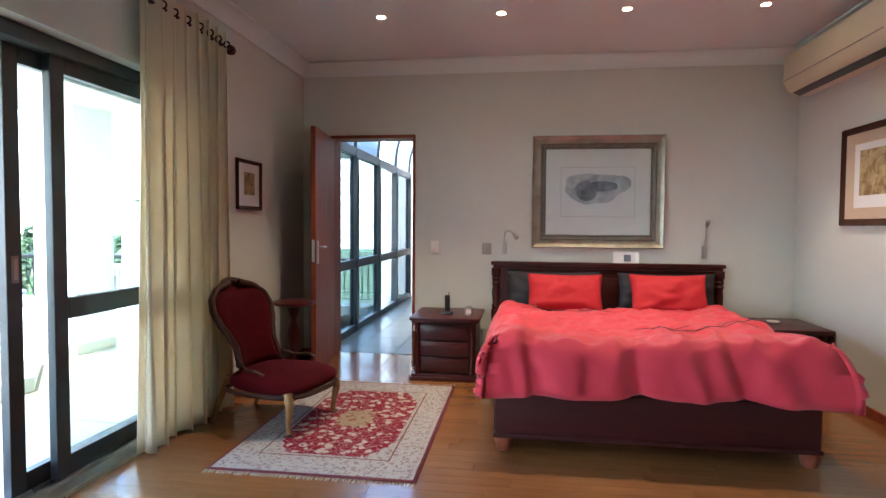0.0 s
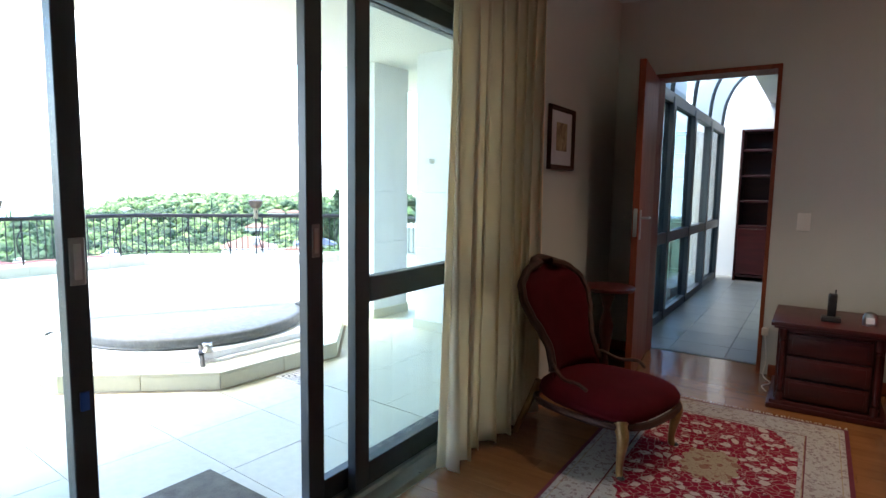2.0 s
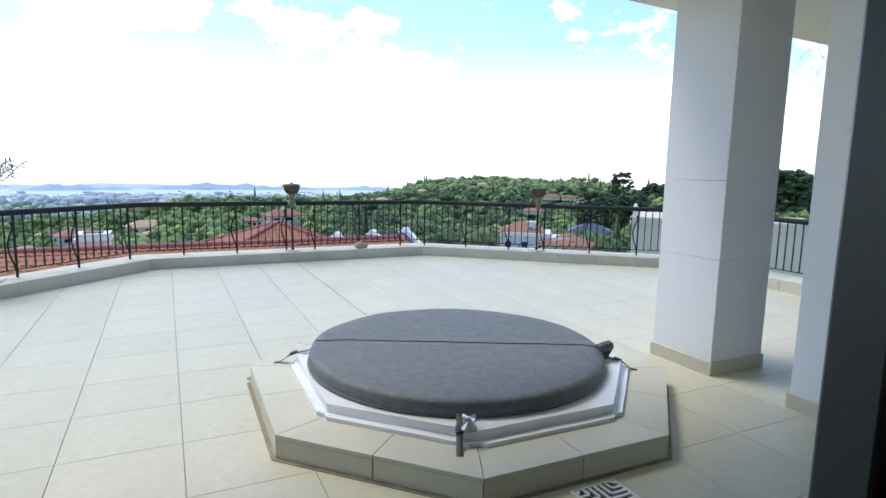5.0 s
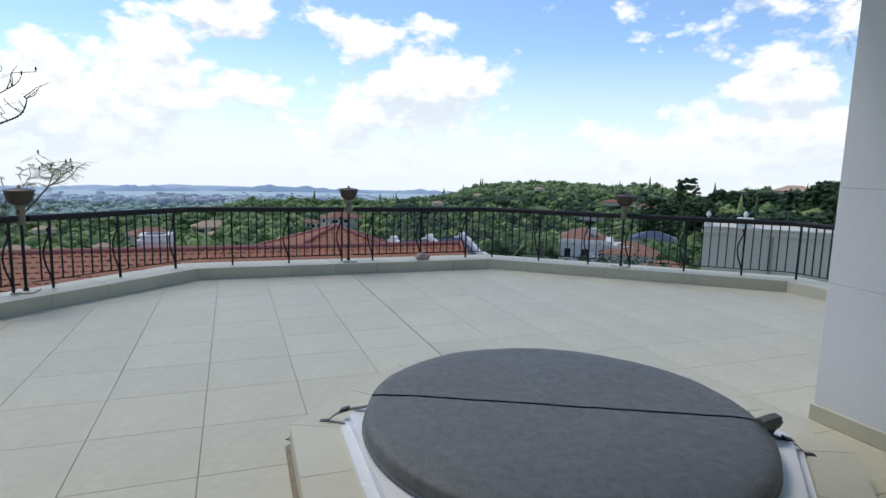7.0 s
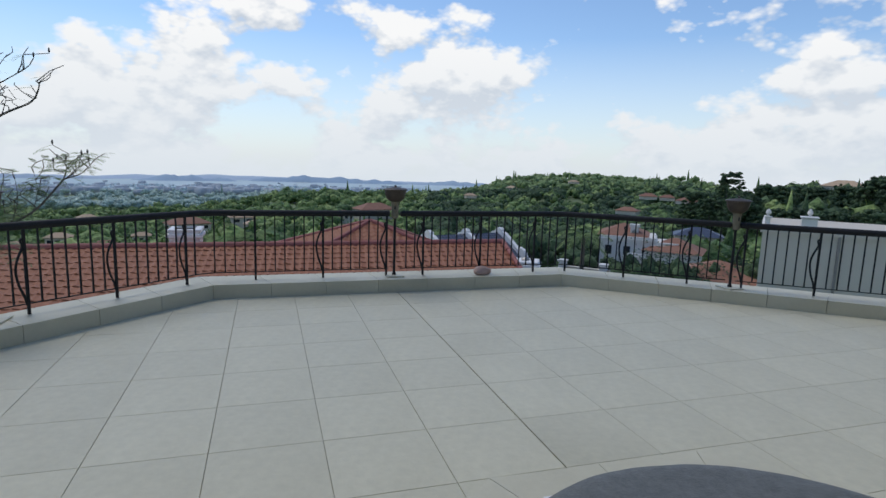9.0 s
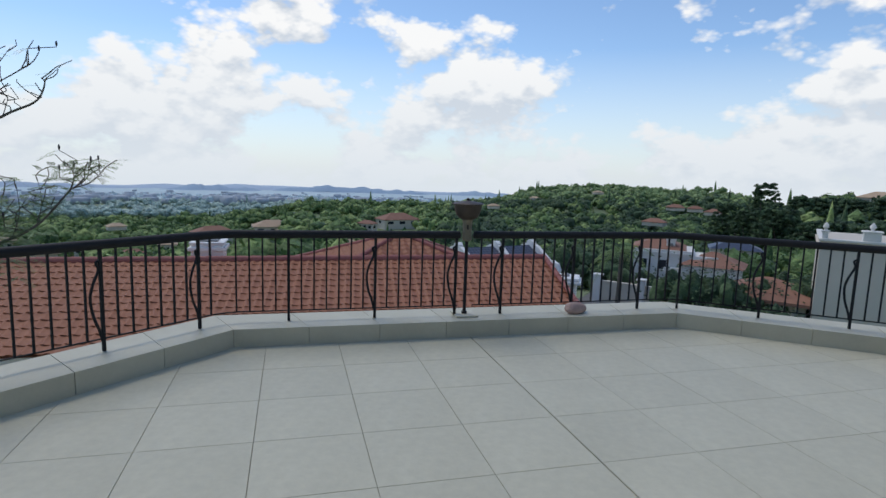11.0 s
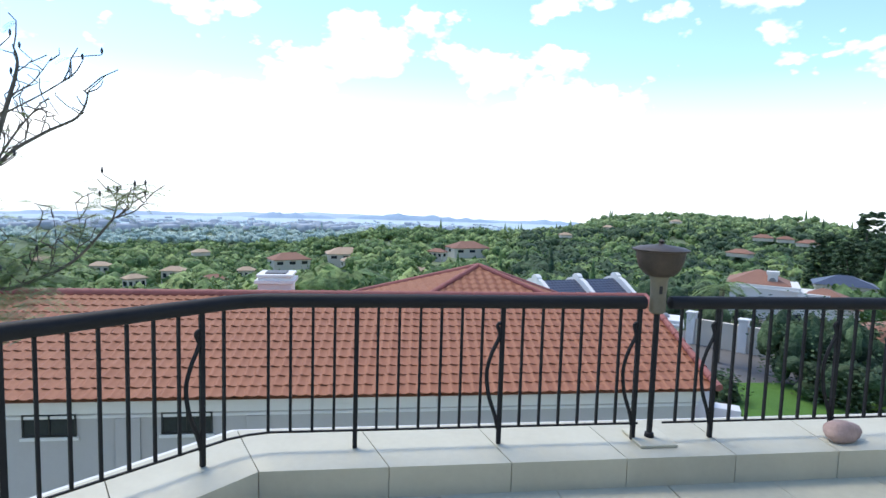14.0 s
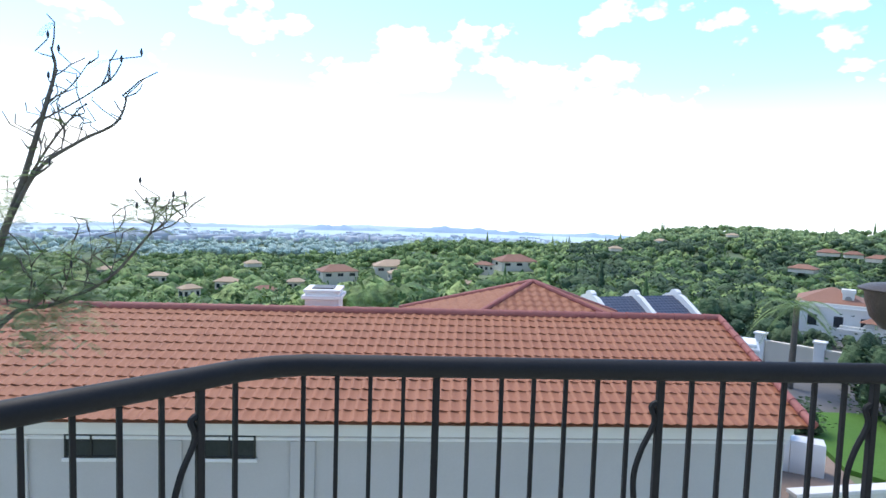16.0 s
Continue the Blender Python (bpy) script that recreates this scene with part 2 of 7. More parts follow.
M["farwall"] = mat("far_wall", (0.66, 0.60, 0.50), (0.58, 0.52, 0.43), 0.85, scale=0.3, fine=3, bump=0.05, vary=0.3)
M["pane"] = mat("dark_pane", (0.020, 0.024, 0.030), (0.035, 0.040, 0.048), 0.12, scale=2, fine=20, bump=0.0)
M["bark"] = mat("bark", (0.16, 0.14, 0.115), (0.085, 0.072, 0.058), 0.9, scale=9, fine=60, bump=0.5)
M["leaf"] = mat("feathery_leaf", (0.19, 0.28, 0.07), (0.09, 0.155, 0.045), 0.6, scale=1.4, fine=16, bump=0.0)
M["lawn"] = mat("lawn", (0.085, 0.20, 0.022), (0.055, 0.14, 0.018), 0.9, scale=0.6, fine=14, bump=0.6, relief=0.05)
M["paving"] = mat("drive_paving", (0.30, 0.215, 0.165), (0.22, 0.165, 0.13), 0.85, scale=0.8, fine=12, bump=0.3)
M["asphalt"] = mat("asphalt", (0.16, 0.155, 0.15), (0.11, 0.108, 0.105), 0.85, scale=0.6, fine=14, bump=0.2)


def foliage(name, a, b, c, rough_scale=1.3):
    """Crowns: a colour for each crown and a mottling within it."""
    m = bpy.data.materials.new(name)
    m.use_nodes = True
    n, l = m.node_tree.nodes, m.node_tree.links
    p = n["Principled BSDF"]
    g = n.new("ShaderNodeNewGeometry")
    r = n.new("ShaderNodeValToRGB")
    r.color_ramp.elements[0].color, r.color_ramp.elements[1].color = (*a, 1), (*c, 1)
    e = r.color_ramp.elements.new(0.5)
    e.color = (*b, 1)
    l.new(g.outputs["Random Per Island"], r.inputs[0])
    co = n.new("ShaderNodeTexCoord")
    t = n.new("ShaderNodeTexNoise")
    t.inputs["Scale"].default_value, t.inputs["Detail"].default_value = 0.9, 6
    l.new(co.outputs["Object"], t.inputs["Vector"])
    mx = n.new("ShaderNodeMix")
    mx.data_type, mx.blend_type = "RGBA", "MULTIPLY"
    mr = n.new("ShaderNodeMapRange")
    mr.inputs[1].default_value, mr.inputs[2].default_value, mr.inputs[3].default_value, mr.inputs[4].default_value = 0.35, 0.65, 0.55, 1.35
    l.new(t.outputs["Fac"], mr.inputs[0])
    mx.inputs["Factor"].default_value = 1
    l.new(r.outputs[0], mx.inputs["A"])
    l.new(mr.outputs[0], mx.inputs["B"])
    l.new(mx.outputs["Result"], p.inputs["Base Color"])
    t2 = n.new("ShaderNodeTexNoise")
    t2.inputs["Scale"].default_value, t2.inputs["Detail"].default_value = rough_scale, 5
    l.new(co.outputs["Object"], t2.inputs["Vector"])
    bp = n.new("ShaderNodeBump")
    bp.inputs["Strength"].default_value, bp.inputs["Distance"].default_value = 1.0, 0.9 / rough_scale
    l.new(t2.outputs["Fac"], bp.inputs["Height"])
    l.new(bp.outputs[0], p.inputs["Normal"])
    p.inputs["Roughness"].default_value = 0.75
    p.inputs["Specular IOR Level"].default_value = 0.25
    return m


M["crown"] = foliage("crown_leaves", (0.075, 0.135, 0.050), (0.150, 0.230, 0.078), (0.270, 0.350, 0.120))
# hill shade is put into the dark leaf colour, sunlight into the crest's
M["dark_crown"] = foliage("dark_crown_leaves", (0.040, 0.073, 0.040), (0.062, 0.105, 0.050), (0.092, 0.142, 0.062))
M["sun_tint_crown"] = foliage("sun_tint_crown_leaves", (0.13, 0.20, 0.085), (0.20, 0.285, 0.115), (0.29, 0.36, 0.15))
# haze over distance is put into these paler, bluer leaf colours
M["far_crown"] = foliage("haze_tint_crown_leaves", (0.31, 0.42, 0.38), (0.38, 0.49, 0.43), (0.46, 0.56, 0.47), 0.5)
M["plain_crown"] = foliage("haze_tint_plain_leaves", (0.52, 0.63, 0.66), (0.57, 0.68, 0.71), (0.62, 0.72, 0.74), 0.3)


# ---- building helpers ----
def box(bm, x0, x1, y0, y1, z0, z1):
    v = [bm.verts.new(p) for p in ((x0, y0, z0), (x1, y0, z0), (x1, y1, z0), (x0, y1, z0), (x0, y0, z1), (x1, y0, z1), (x1, y1, z1), (x0, y1, z1))]
    for q in ((3, 2, 1, 0), (4, 5, 6, 7), (0, 1, 5, 4), (1, 2, 6, 5), (2, 3, 7, 6), (3, 0, 4, 7)):
        bm.faces.new([v[i] for i in q])
    return bm


def boxes(*rows, bevel=0.0, seg=2):
    bm = bmesh.new()
    for r in rows:
        box(bm, *r)
    if bevel:
        bmesh.ops.bevel(bm, geom=bm.edges[:], offset=bevel, segments=seg, affect="EDGES", profile=0.6)
    return bm


def lathe(profile, seg=24, at=(0, 0, 0), bm=None):
    bm = bm or bmesh.new()
    rings = []
    for r, z in profile:
        rings.append([bm.verts.new((at[0] + r * math.cos(2 * math.pi * i / seg), at[1] + r * math.sin(2 * math.pi * i / seg), at[2] + z)) for i in range(seg)])
    for a, b in zip(rings, rings[1:]):
        for i in range(seg):
            bm.faces.new((a[i], a[(i + 1) % seg], b[(i + 1) % seg], b[i]))
    if profile[0][0] > 1e-5:
        bm.faces.new(rings[0][::-1])
    if profile[-1][0] > 1e-5:
        bm.faces.new(rings[-1])
    return bm


def tube(points, radii, seg=8, bm=None, flat=1.0):
    """A tapering round bar along points."""
    bm = bm or bmesh.new()
    pts = [Vector(p) for p in points]
    if isinstance(radii, (int, float)):
        radii = [radii] * len(pts)
    rings, side = [], None
    for i, p in enumerate(pts):
        d = (pts[min(i + 1, len(pts) - 1)] - pts[max(i - 1, 0)]).normalized()
        if side is None:
            side = d.orthogonal().normalized()
        side = (side - d * side.dot(d)).normalized()
        other = d.cross(side)
        rings.append([bm.verts.new(p + radii[i] * (math.cos(a) * side + flat * math.sin(a) * other)) for a in (2 * math.pi * k / seg for k in range(seg))])
    for a, b in zip(rings, rings[1:]):
        for i in range(seg):
            bm.faces.new((a[i], a[(i + 1) % seg], b[(i + 1) % seg], b[i]))
    bm.faces.new(rings[0][::-1])
    bm.faces.new(rings[-1])
    return bm


def curve_points(keys, n=8):
    """A smooth line through keys."""
    k = [Vector(p) for p in keys]
    k = [2 * k[0] - k[1]] + k + [2 * k[-1] - k[-2]]
    out = []
    for i in range(1, len(k) - 2):
        for j in range(n):
            t = j / n
            out.append(0.5 * ((2 * k[i]) + (k[i + 1] - k[i - 1]) * t + (2 * k[i - 1] - 5 * k[i] + 4 * k[i + 1] - k[i + 2]) * t * t + (3 * k[i] - k[i - 1] - 3 * k[i + 1] + k[i + 2]) * t ** 3))
    out.append(k[-2])
    return out


def sheet(nu, nv, f):
    """A grid of points f(u, v), u and v from 0 to 1."""
    bm = bmesh.new()
    g = [[bm.verts.new(f(i / nu, j / nv)) for j in range(nv + 1)] for i in range(nu + 1)]
    for i in range(nu):
        for j in range(nv):
            bm.faces.new((g[i][j], g[i + 1][j], g[i + 1][j + 1], g[i][j + 1]))
    return bm


def slab(outline, z0, z1, bm=None):
    bm = bm or bmesh.new()
    lo = [bm.verts.new((x, y, z0)) for x, y in outline]
    hi = [bm.verts.new((x, y, z1)) for x, y in outline]
    n = len(outline)
    bm.faces.new(lo[::-1])
    bm.faces.new(hi)
    for i in range(n):
        bm.faces.new((lo[i], lo[(i + 1) % n], hi[(i + 1) % n], hi[i]))
    return bm


def mesh_from(name, bm, material, smooth=None):
    bmesh.ops.recalc_face_normals(bm, faces=bm.faces[:])
    me = bpy.data.meshes.new(name)
    bm.to_mesh(me)
    bm.free()
    me.materials.append(material)
    if smooth:
        me.shade_smooth()
    elif smooth is None:
        me.shade_smooth()
        me.set_sharp_from_angle(angle=radians(38))
    return me


def thing(name, label, category, at=(0, 0, 0), turn=0.0, base=ROOM, group="", kind=""):
    e = new(name)
    e.empty_display_size = 0.1
    e.matrix_world = base @ pose(*at, 0, 0, turn)
    return tagged(e, label, category, group, kind)


def part(name, bm, material, parent, label="", smooth=None, at=None):
    ob = new(name, mesh_from(name, bm, material, smooth) if isinstance(bm, bmesh.types.BMesh) else bm)
    ob.parent = parent
    if at is not None:
        ob.matrix_local = at
    return tagged(ob, label)


def solo(name, bm, material, label, category, at=(0, 0, 0), turn=0.0, base=ROOM, group="", kind="", smooth=None):
    ob = new(name, mesh_from(name, bm, material, smooth))
    ob.matrix_world = base @ pose(*at, 0, 0, turn)
    return tagged(ob, label, category, group, kind)


def structure(name, bm, material, label, base=ROOM, category="wall", smooth=False):
    return solo(name, bm, material, label, category, base=base, kind="structure", smooth=smooth)


# ---- the room's shell ----
CEIL, BACK, RIGHT = 2.74, -1.7, 1.82
structure("floor", boxes((-2.52, RIGHT, BACK, 5.4, -0.25, -0.022)), M["grout"], "sub-floor under the wooden strip floor", category="floor")
structure("wall_north", boxes((-2.82, -2.24, 5.2, 5.4, 0, CEIL), (-2.24, -1.46, 5.2, 5.4, 2.08, CEIL), (-1.46, 2.02, 5.2, 5.4, 0, CEIL)), M["wall"], "taupe painted bedroom wall with a door opening")
structure("wall_east", boxes((RIGHT, 2.02, BACK, 5.2, 0, CEIL)), M["wall"], "taupe painted bedroom wall")
structure("wall_south", boxes((-2.82, 2.02, BACK - 0.2, BACK, 0, CEIL)), M["wall"], "taupe painted bedroom wall")
structure("wall_west", boxes((-2.82, -2.52, BACK, -0.6, 0, CEIL), (-2.82, -2.52, 3.4, 5.2, 0, CEIL), (-2.82, -2.52, -0.6, 3.4, 2.10, CEIL)), M["wall"], "taupe painted wall round the sliding glass doors")
structure("ceiling", boxes((-2.82, 2.02, BACK - 0.2, 5.4, CEIL, CEIL + 0.2)), M["ceil"], "pale painted ceiling", category="ceiling")


def cove(x0, y0, x1, y1, inward):
    """A curved cornice along a wall's top."""
    prof = [(0, -0.115), (0.012, -0.115), (0.016, -0.095), (0.03, -0.06), (0.055, -0.032), (0.085, -0.018), (0.10, -0.014), (0.10, 0.0)]
    bm = bmesh.new()
    a = [bm.verts.new((x0 + inward[0] * d, y0 + inward[1] * d, CEIL + h - 0.001)) for d, h in prof]
    b = [bm.verts.new((x1 + inward[0] * d, y1 + inward[1] * d, CEIL + h - 0.001)) for d, h in prof]
    for i in range(len(prof) - 1):
        bm.faces.new((a[i], a[i + 1], b[i + 1], b[i]))
    return bm


for i, (c, w) in enumerate((((-2.52, 5.2, RIGHT, 5.2), (0, -1)), ((RIGHT, 5.2, RIGHT, BACK), (-1, 0)), ((-2.52, BACK, -2.52, 5.2), (1, 0)), ((RIGHT, BACK, -2.52, BACK), (0, 1)))):
    structure("trim_%d" % (i + 1), cove(*c, w), M["ceil"], "moulded plaster cornice", category="trim", smooth=None)
for i, b in enumerate(((-1.40, RIGHT, 5.185, 5.2), (RIGHT - 0.015, RIGHT, BACK, 5.185), (-2.52, -2.505, 3.40, 5.2), (-2.52, -2.29, 5.185, 5.2))):
    structure("baseboard_%d" % (i + 1), boxes((*b, 0, 0.075), bevel=0.004, seg=1), M["doorwood"], "stained wooden skirting board", category="baseboard")

# ---- bedroom door ----
door = thing("door_1", "open reddish-brown wooden door in the bedroom wall", "door", (-2.22, 5.2, 0), kind="structure")
part("door_frame", boxes((-0.03, 0.0, -0.012, 0.21, 0, 2.08), (0.75, 0.775, -0.012, 0.21, 0, 2.08), (-0.03, 0.775, -0.012, 0.21, 2.052, 2.082), bevel=0.003, seg=1), M["doorwood"], door)
leaf = part("door_leaf", boxes((0, 0.74, -0.04, 0.0, 0.01, 2.045), bevel=0.003, seg=1), M["doorwood"], door, at=pose(0.005, -0.01, 0, 0, 0, -83))
hd = boxes((0.655, 0.70, -0.046, -0.04, 0.93, 1.12), (0.655, 0.70, 0.0, 0.006, 0.93, 1.12), bevel=0.002, seg=1)
tube(curve_points([(0.68, 0.004, 1.07), (0.68, 0.04, 1.07), (0.665, 0.048, 1.07), (0.57, 0.048, 1.068)], 4), 0.008, 8, hd)
tube(curve_points([(0.68, -0.044, 1.07), (0.68, -0.08, 1.07), (0.665, -0.088, 1.07), (0.57, -0.088, 1.068)], 4), 0.008, 8, hd)
part("door_handle", hd, M["steel"], leaf, "steel lever handle on a long plate")
part("lock_plate", boxes((0.7405, 0.743, -0.032, -0.008, 0.95, 1.13), bevel=0.001, seg=1), M["steel"], leaf)

# ---- passage behind the door, with a glazed side ----
PX = -2.42
structure("floor_2", boxes((-2.9, 0.6, 5.4, 10.4, -0.2, -0.022)), M["grout"], "bed of the passage floor tiles", category="floor")
structure("wall_passage_east", boxes((0.4, 0.55, 5.4, 10.4, 0, 3.0)), M["wall"], "white passage wall")
structure("wall_passage_north", boxes((-2.9, 0.55, 10.2, 10.4, 0, 3.4)), M["wall"], "white wall at the end of the passage")
structure("ceiling_passage", boxes((-1.85, 0.55, 5.4, 10.4, 2.5, 2.6), (-1.87, -1.85, 5.4, 10.4, 2.5, 2.96)), M["white"], "white passage ceiling", category="ceiling")
gw = thing("window_2", "grey aluminium glazed passage wall with a curved glass roof", "window", (0, 0, 0), kind="structure")
ys = [5.46, 6.55, 7.64, 8.73, 9.82]
for y in ys:
    part("mullion", boxes((PX - 0.045, PX + 0.045, y - 0.05, y + 0.05, 0, 2.12), bevel=0.004, seg=1), M["alu"], gw)
    part("roof_rib", tube(curve_points([(PX, y, 2.12), (PX + 0.05, y, 2.5), (PX + 0.22, y, 2.8), (PX + 0.55, y, 2.95)], 5), 0.022, 6), M["alu"], gw)
for z, h in ((0.04, 0.04), (0.80, 0.05), (2.10, 0.05)):
    part("rail", boxes((PX - 0.038, PX + 0.038, 5.43, 9.9, z - h, z + h)), M["alu"], gw)
for k, (a, b) in enumerate(zip(ys, ys[1:])):
    for z0, z1 in ((0.08, 0.75), (0.85, 2.05)):
        g = part("pane", boxes((PX - 0.003, PX + 0.003, a + 0.05, b - 0.05, z0, z1)), M["glass" if k == 2 else "tinted"], gw)
        g.visible_shadow = False
for a, b in zip(ys, ys[1:]):
    arc = curve_points([(PX, a, 2.14), (PX + 0.05, a, 2.5), (PX + 0.22, a, 2.8), (PX + 0.55, a, 2.95)], 5)
    part("roof_pane", sheet(1, len(arc) - 1, lambda u, v, a=a, b=b, arc=arc: (arc[round(v * (len(arc) - 1))][0], a + (b - a) * u, arc[round(v * (len(arc) - 1))][2])), M["tinted"], gw)
cab = thing("bookcase", "tall dark wooden bookcase at the end of the passage", "bookcase", (-1.55, 9.95, 0))
part("back_panel", boxes((-0.60, 0.60, 0.18, 0.22, 0.0, 2.1)), M["bedwood"], cab, smooth=False)
for x in (-0.60, 0.57):
    part("side_panel", boxes((x, x + 0.03, -0.2, 0.179, 0.0, 2.1), bevel=0.003, seg=1), M["bedwood"], cab)
for z in (0.06, 0.75, 1.1, 1.45, 1.8, 2.07):
    part("shelf", boxes((-0.568, 0.568, -0.19, 0.178, z, z + 0.03), bevel=0.003, seg=1), M["bedwood"], cab)
for x in (-0.566, 0.004):
    part("cabinet_door", boxes((x, x + 0.562, -0.205, -0.191, 0.10, 0.74), bevel=0.004, seg=1), M["mahogany"], cab)

# ---- sliding doors ----
SX = -2.68
sd = thing("window_1", "dark grey aluminium sliding glass doors, pushed open", "sliding door", (0, 0, 0), kind="structure")
fr = boxes((SX - 0.10, SX + 0.08, -0.6, 3.4, 2.03, 2.10), (SX - 0.10, SX + 0.08, -0.6, -0.53, 0.03, 2.03), (SX - 0.10, SX + 0.08, 3.36, 3.4, 0.03, 2.03), bevel=0.004, seg=1)
part("door_frame", fr, M["alu"], sd)
part("threshold", boxes((SX - 0.14, SX + 0.14, -0.6, 3.4, -0.02, 0.012), (SX - 0.070, SX - 0.050, -0.53, 3.36, 0.012, 0.034), (SX - 0.02, SX, -0.53, 3.36, 0.012, 0.034), (SX + 0.045, SX + 0.065, -0.53, 3.36, 0.012, 0.034), bevel=0.002, seg=1), M["steel"], sd, "ribbed aluminium floor track")


def sash(y0, y1, x, sw0, sw1, rail=0.09, top=2.03, transom=None):
    p = part("sash", boxes((x - 0.022, x + 0.022, y0, y0 + sw0, 0.03, top), (x - 0.022, x + 0.022, y1 - sw1, y1, 0.03, top),
                           (x - 0.0215, x + 0.0215, y0 + sw0, y1 - sw1, 0.03, 0.03 + rail), (x - 0.0215, x + 0.0215, y0 + sw0, y1 - sw1, top - 0.075, top), bevel=0.003, seg=1), M["alu"], sd)
    if transom:
        part("transom", boxes((x - 0.026, x + 0.026, y0 + sw0, y1 - sw1, *transom), bevel=0.004, seg=1), M["alu"], p)
        part("stay", boxes((x + 0.026, x + 0.04, y1 - sw1 - 0.13, y1 - sw1 - 0.06, transom[1] - 0.03, transom[1] - 0.012), bevel=0.003, seg=1), M["black"], p)
    g = part("pane", boxes((x - 0.003, x + 0.003, y0 + sw0, y1 - sw1, 0.03 + rail, top - 0.075)), M["glass"], p)
    g.visible_shadow = False
    return p


fixed = sash(2.40, 3.36, SX + 0.022, 0.082, 0.07, 0.10, transom=(0.79, 0.89))
moved = sash(2.203, 3.32, SX - 0.030, 0.080, 0.07)
left = sash(0.53, 1.490, SX - 0.060, 0.06, 0.056)
far = sash(-0.55, 0.56, SX + 0.01, 0.06, 0.06)


def pull(y, x, parent):
    bm = boxes((x, x + 0.006, y - 0.019, y + 0.019, 0.985, 1.105), bevel=0.0025, seg=1)
    p = part("pull_plate", bm, M["greyplate"], parent, "flush steel pull plate")
    part("pull_recess", boxes((x + 0.006, x + 0.0075, y - 0.009, y + 0.009, 1.0, 1.09), bevel=0.0006, seg=1), M["steel"], p)


pull(1.463, SX - 0.038, left)
pull(2.243, SX - 0.008, moved)
tag = part("key", boxes((SX - 0.038, SX - 0.030, 1.452, 1.474, 0.66, 0.71), bevel=0.003), mat("blue_plastic", (0.02, 0.10, 0.42), rough=0.4), left, "blue plastic key tag hanging at the lock")

# ---- curtain ----
rod = thing("curtain_rod", "dark wooden curtain rod with a ball finial", "curtain rod", (-2.462, 3.28, 2.44))
part("rod", tube([(0, -3.8, 0), (0, 0.42, 0)], 0.013, 10), M["walnut"], rod)
part("finial", lathe([(0.0, 0), (0.012, 0.004), (0.012, 0.02), (0.03, 0.03), (0.034, 0.05), (0.028, 0.07), (0, 0.078)], 14), M["walnut"], rod, at=pose(0, 0.41, 0, -90))
part("bracket", boxes((-0.058, 0.0, -0.012, 0.012, -0.012, 0.012), bevel=0.003), M["walnut"], rod, at=pose(0, 0.385, 0))


def drape(u, v):
    y = 2.79 + 0.86 * u
    folds = 7.5
    amp = 0.043 + 0.010 * v + 0.008 * math.sin(9 * u + 2)
    a = 2 * math.pi * folds * u
    x = -2.462 + amp * math.sin(a + 0.35 * math.sin(3 * v + 5 * u)) + 0.02 * v * math.sin(4.1 * u * math.pi + 1)
    x += 0.006 * v * noise.noise(Vector((u * 16, v * 2.5, 3.0)))
    if u < 0.05:
        x = min(x, -2.44) - 0.06 * (1 - u / 0.05) * v
    return x, y + 0.022 * math.sin(2 * a) - 0.02 * v * (1 - u), 2.52 - 2.50 * v


cur = thing("curtain", "long cream eyelet curtain drawn aside, hanging to the floor", "curtain", (0, 0, 0))
cloth = part("cloth", sheet(240, 40, drape), M["curtain"], cur, smooth=True)
cloth.modifiers.new("thick", "SOLIDIFY").thickness = 0.004
for k in range(15):
    u = (k + 0.5) / 15
    p = Vector(drape(u, 0.035))
    part("eyelet", tube([(p.x + 0.02 * math.cos(a), p.y, 2.44 + 0.02 * math.sin(a)) for a in (2 * math.pi * i / 12 for i in range(13))], 0.0055, 6), M["walnut"], cur)

# ---- bed ----
bed = thing("bed", "dark mahogany double bed, made up in red", "bed", (0.25, 4.2, 0))
part("foot_panel", boxes((-0.86, 0.82, -1.05, -1.01, 0.095, 0.34), (-0.87, 0.83, -1.06, -1.0, 0.08, 0.105), bevel=0.006), M["bedwood"], bed)
for s in (-1, 1):
    part("side_rail", boxes((s * 0.83 - 0.04, s * 0.83, -1.0, 0.90, 0.09, 0.34), bevel=0.006), M["bedwood"], bed)
    for y in (-1.0, 0.85):
        part("leg", lathe([(0.030, 0), (0.040, 0.010), (0.042, 0.03), (0.048, 0.045), (0.05, 0.075), (0.042, 0.098)], 16, (s * 0.80 - 0.015, y - 0.01, 0)), M["doorwood"], bed)
hb = part("headboard", boxes((-0.93, 0.93, 0.925, 0.955, 0.1, 0.88), (-0.86, 0.86, 0.918, 0.926, 0.42, 0.80), bevel=0.006), M["bedwood"], bed)
part("cap", boxes((-0.99, 0.99, 0.89, 0.985, 0.905, 0.935), (-0.97, 0.97, 0.90, 0.975, 0.878, 0.906), bevel=0.008), M["bedwood"], bed)
for s in (-1, 1):
    part("post", lathe([(0.04, 0.0), (0.04, 0.5), (0.03, 0.52), (0.038, 0.54), (0.026, 0.56), (0.034, 0.66), (0.026, 0.72), (0.038, 0.745), (0.028, 0.76), (0.038, 0.785), (0.028, 0.80), (0.04, 0.82), (0.04, 0.88)], 16, (s * 0.945, 0.915, 0)), M["bedwood"], bed)
part("mattress", boxes((-0.83, 0.83, -0.99, 0.91, 0.30, 0.50), bevel=0.05, seg=3), M["dark_cloth"], bed, "dark fitted sheet")


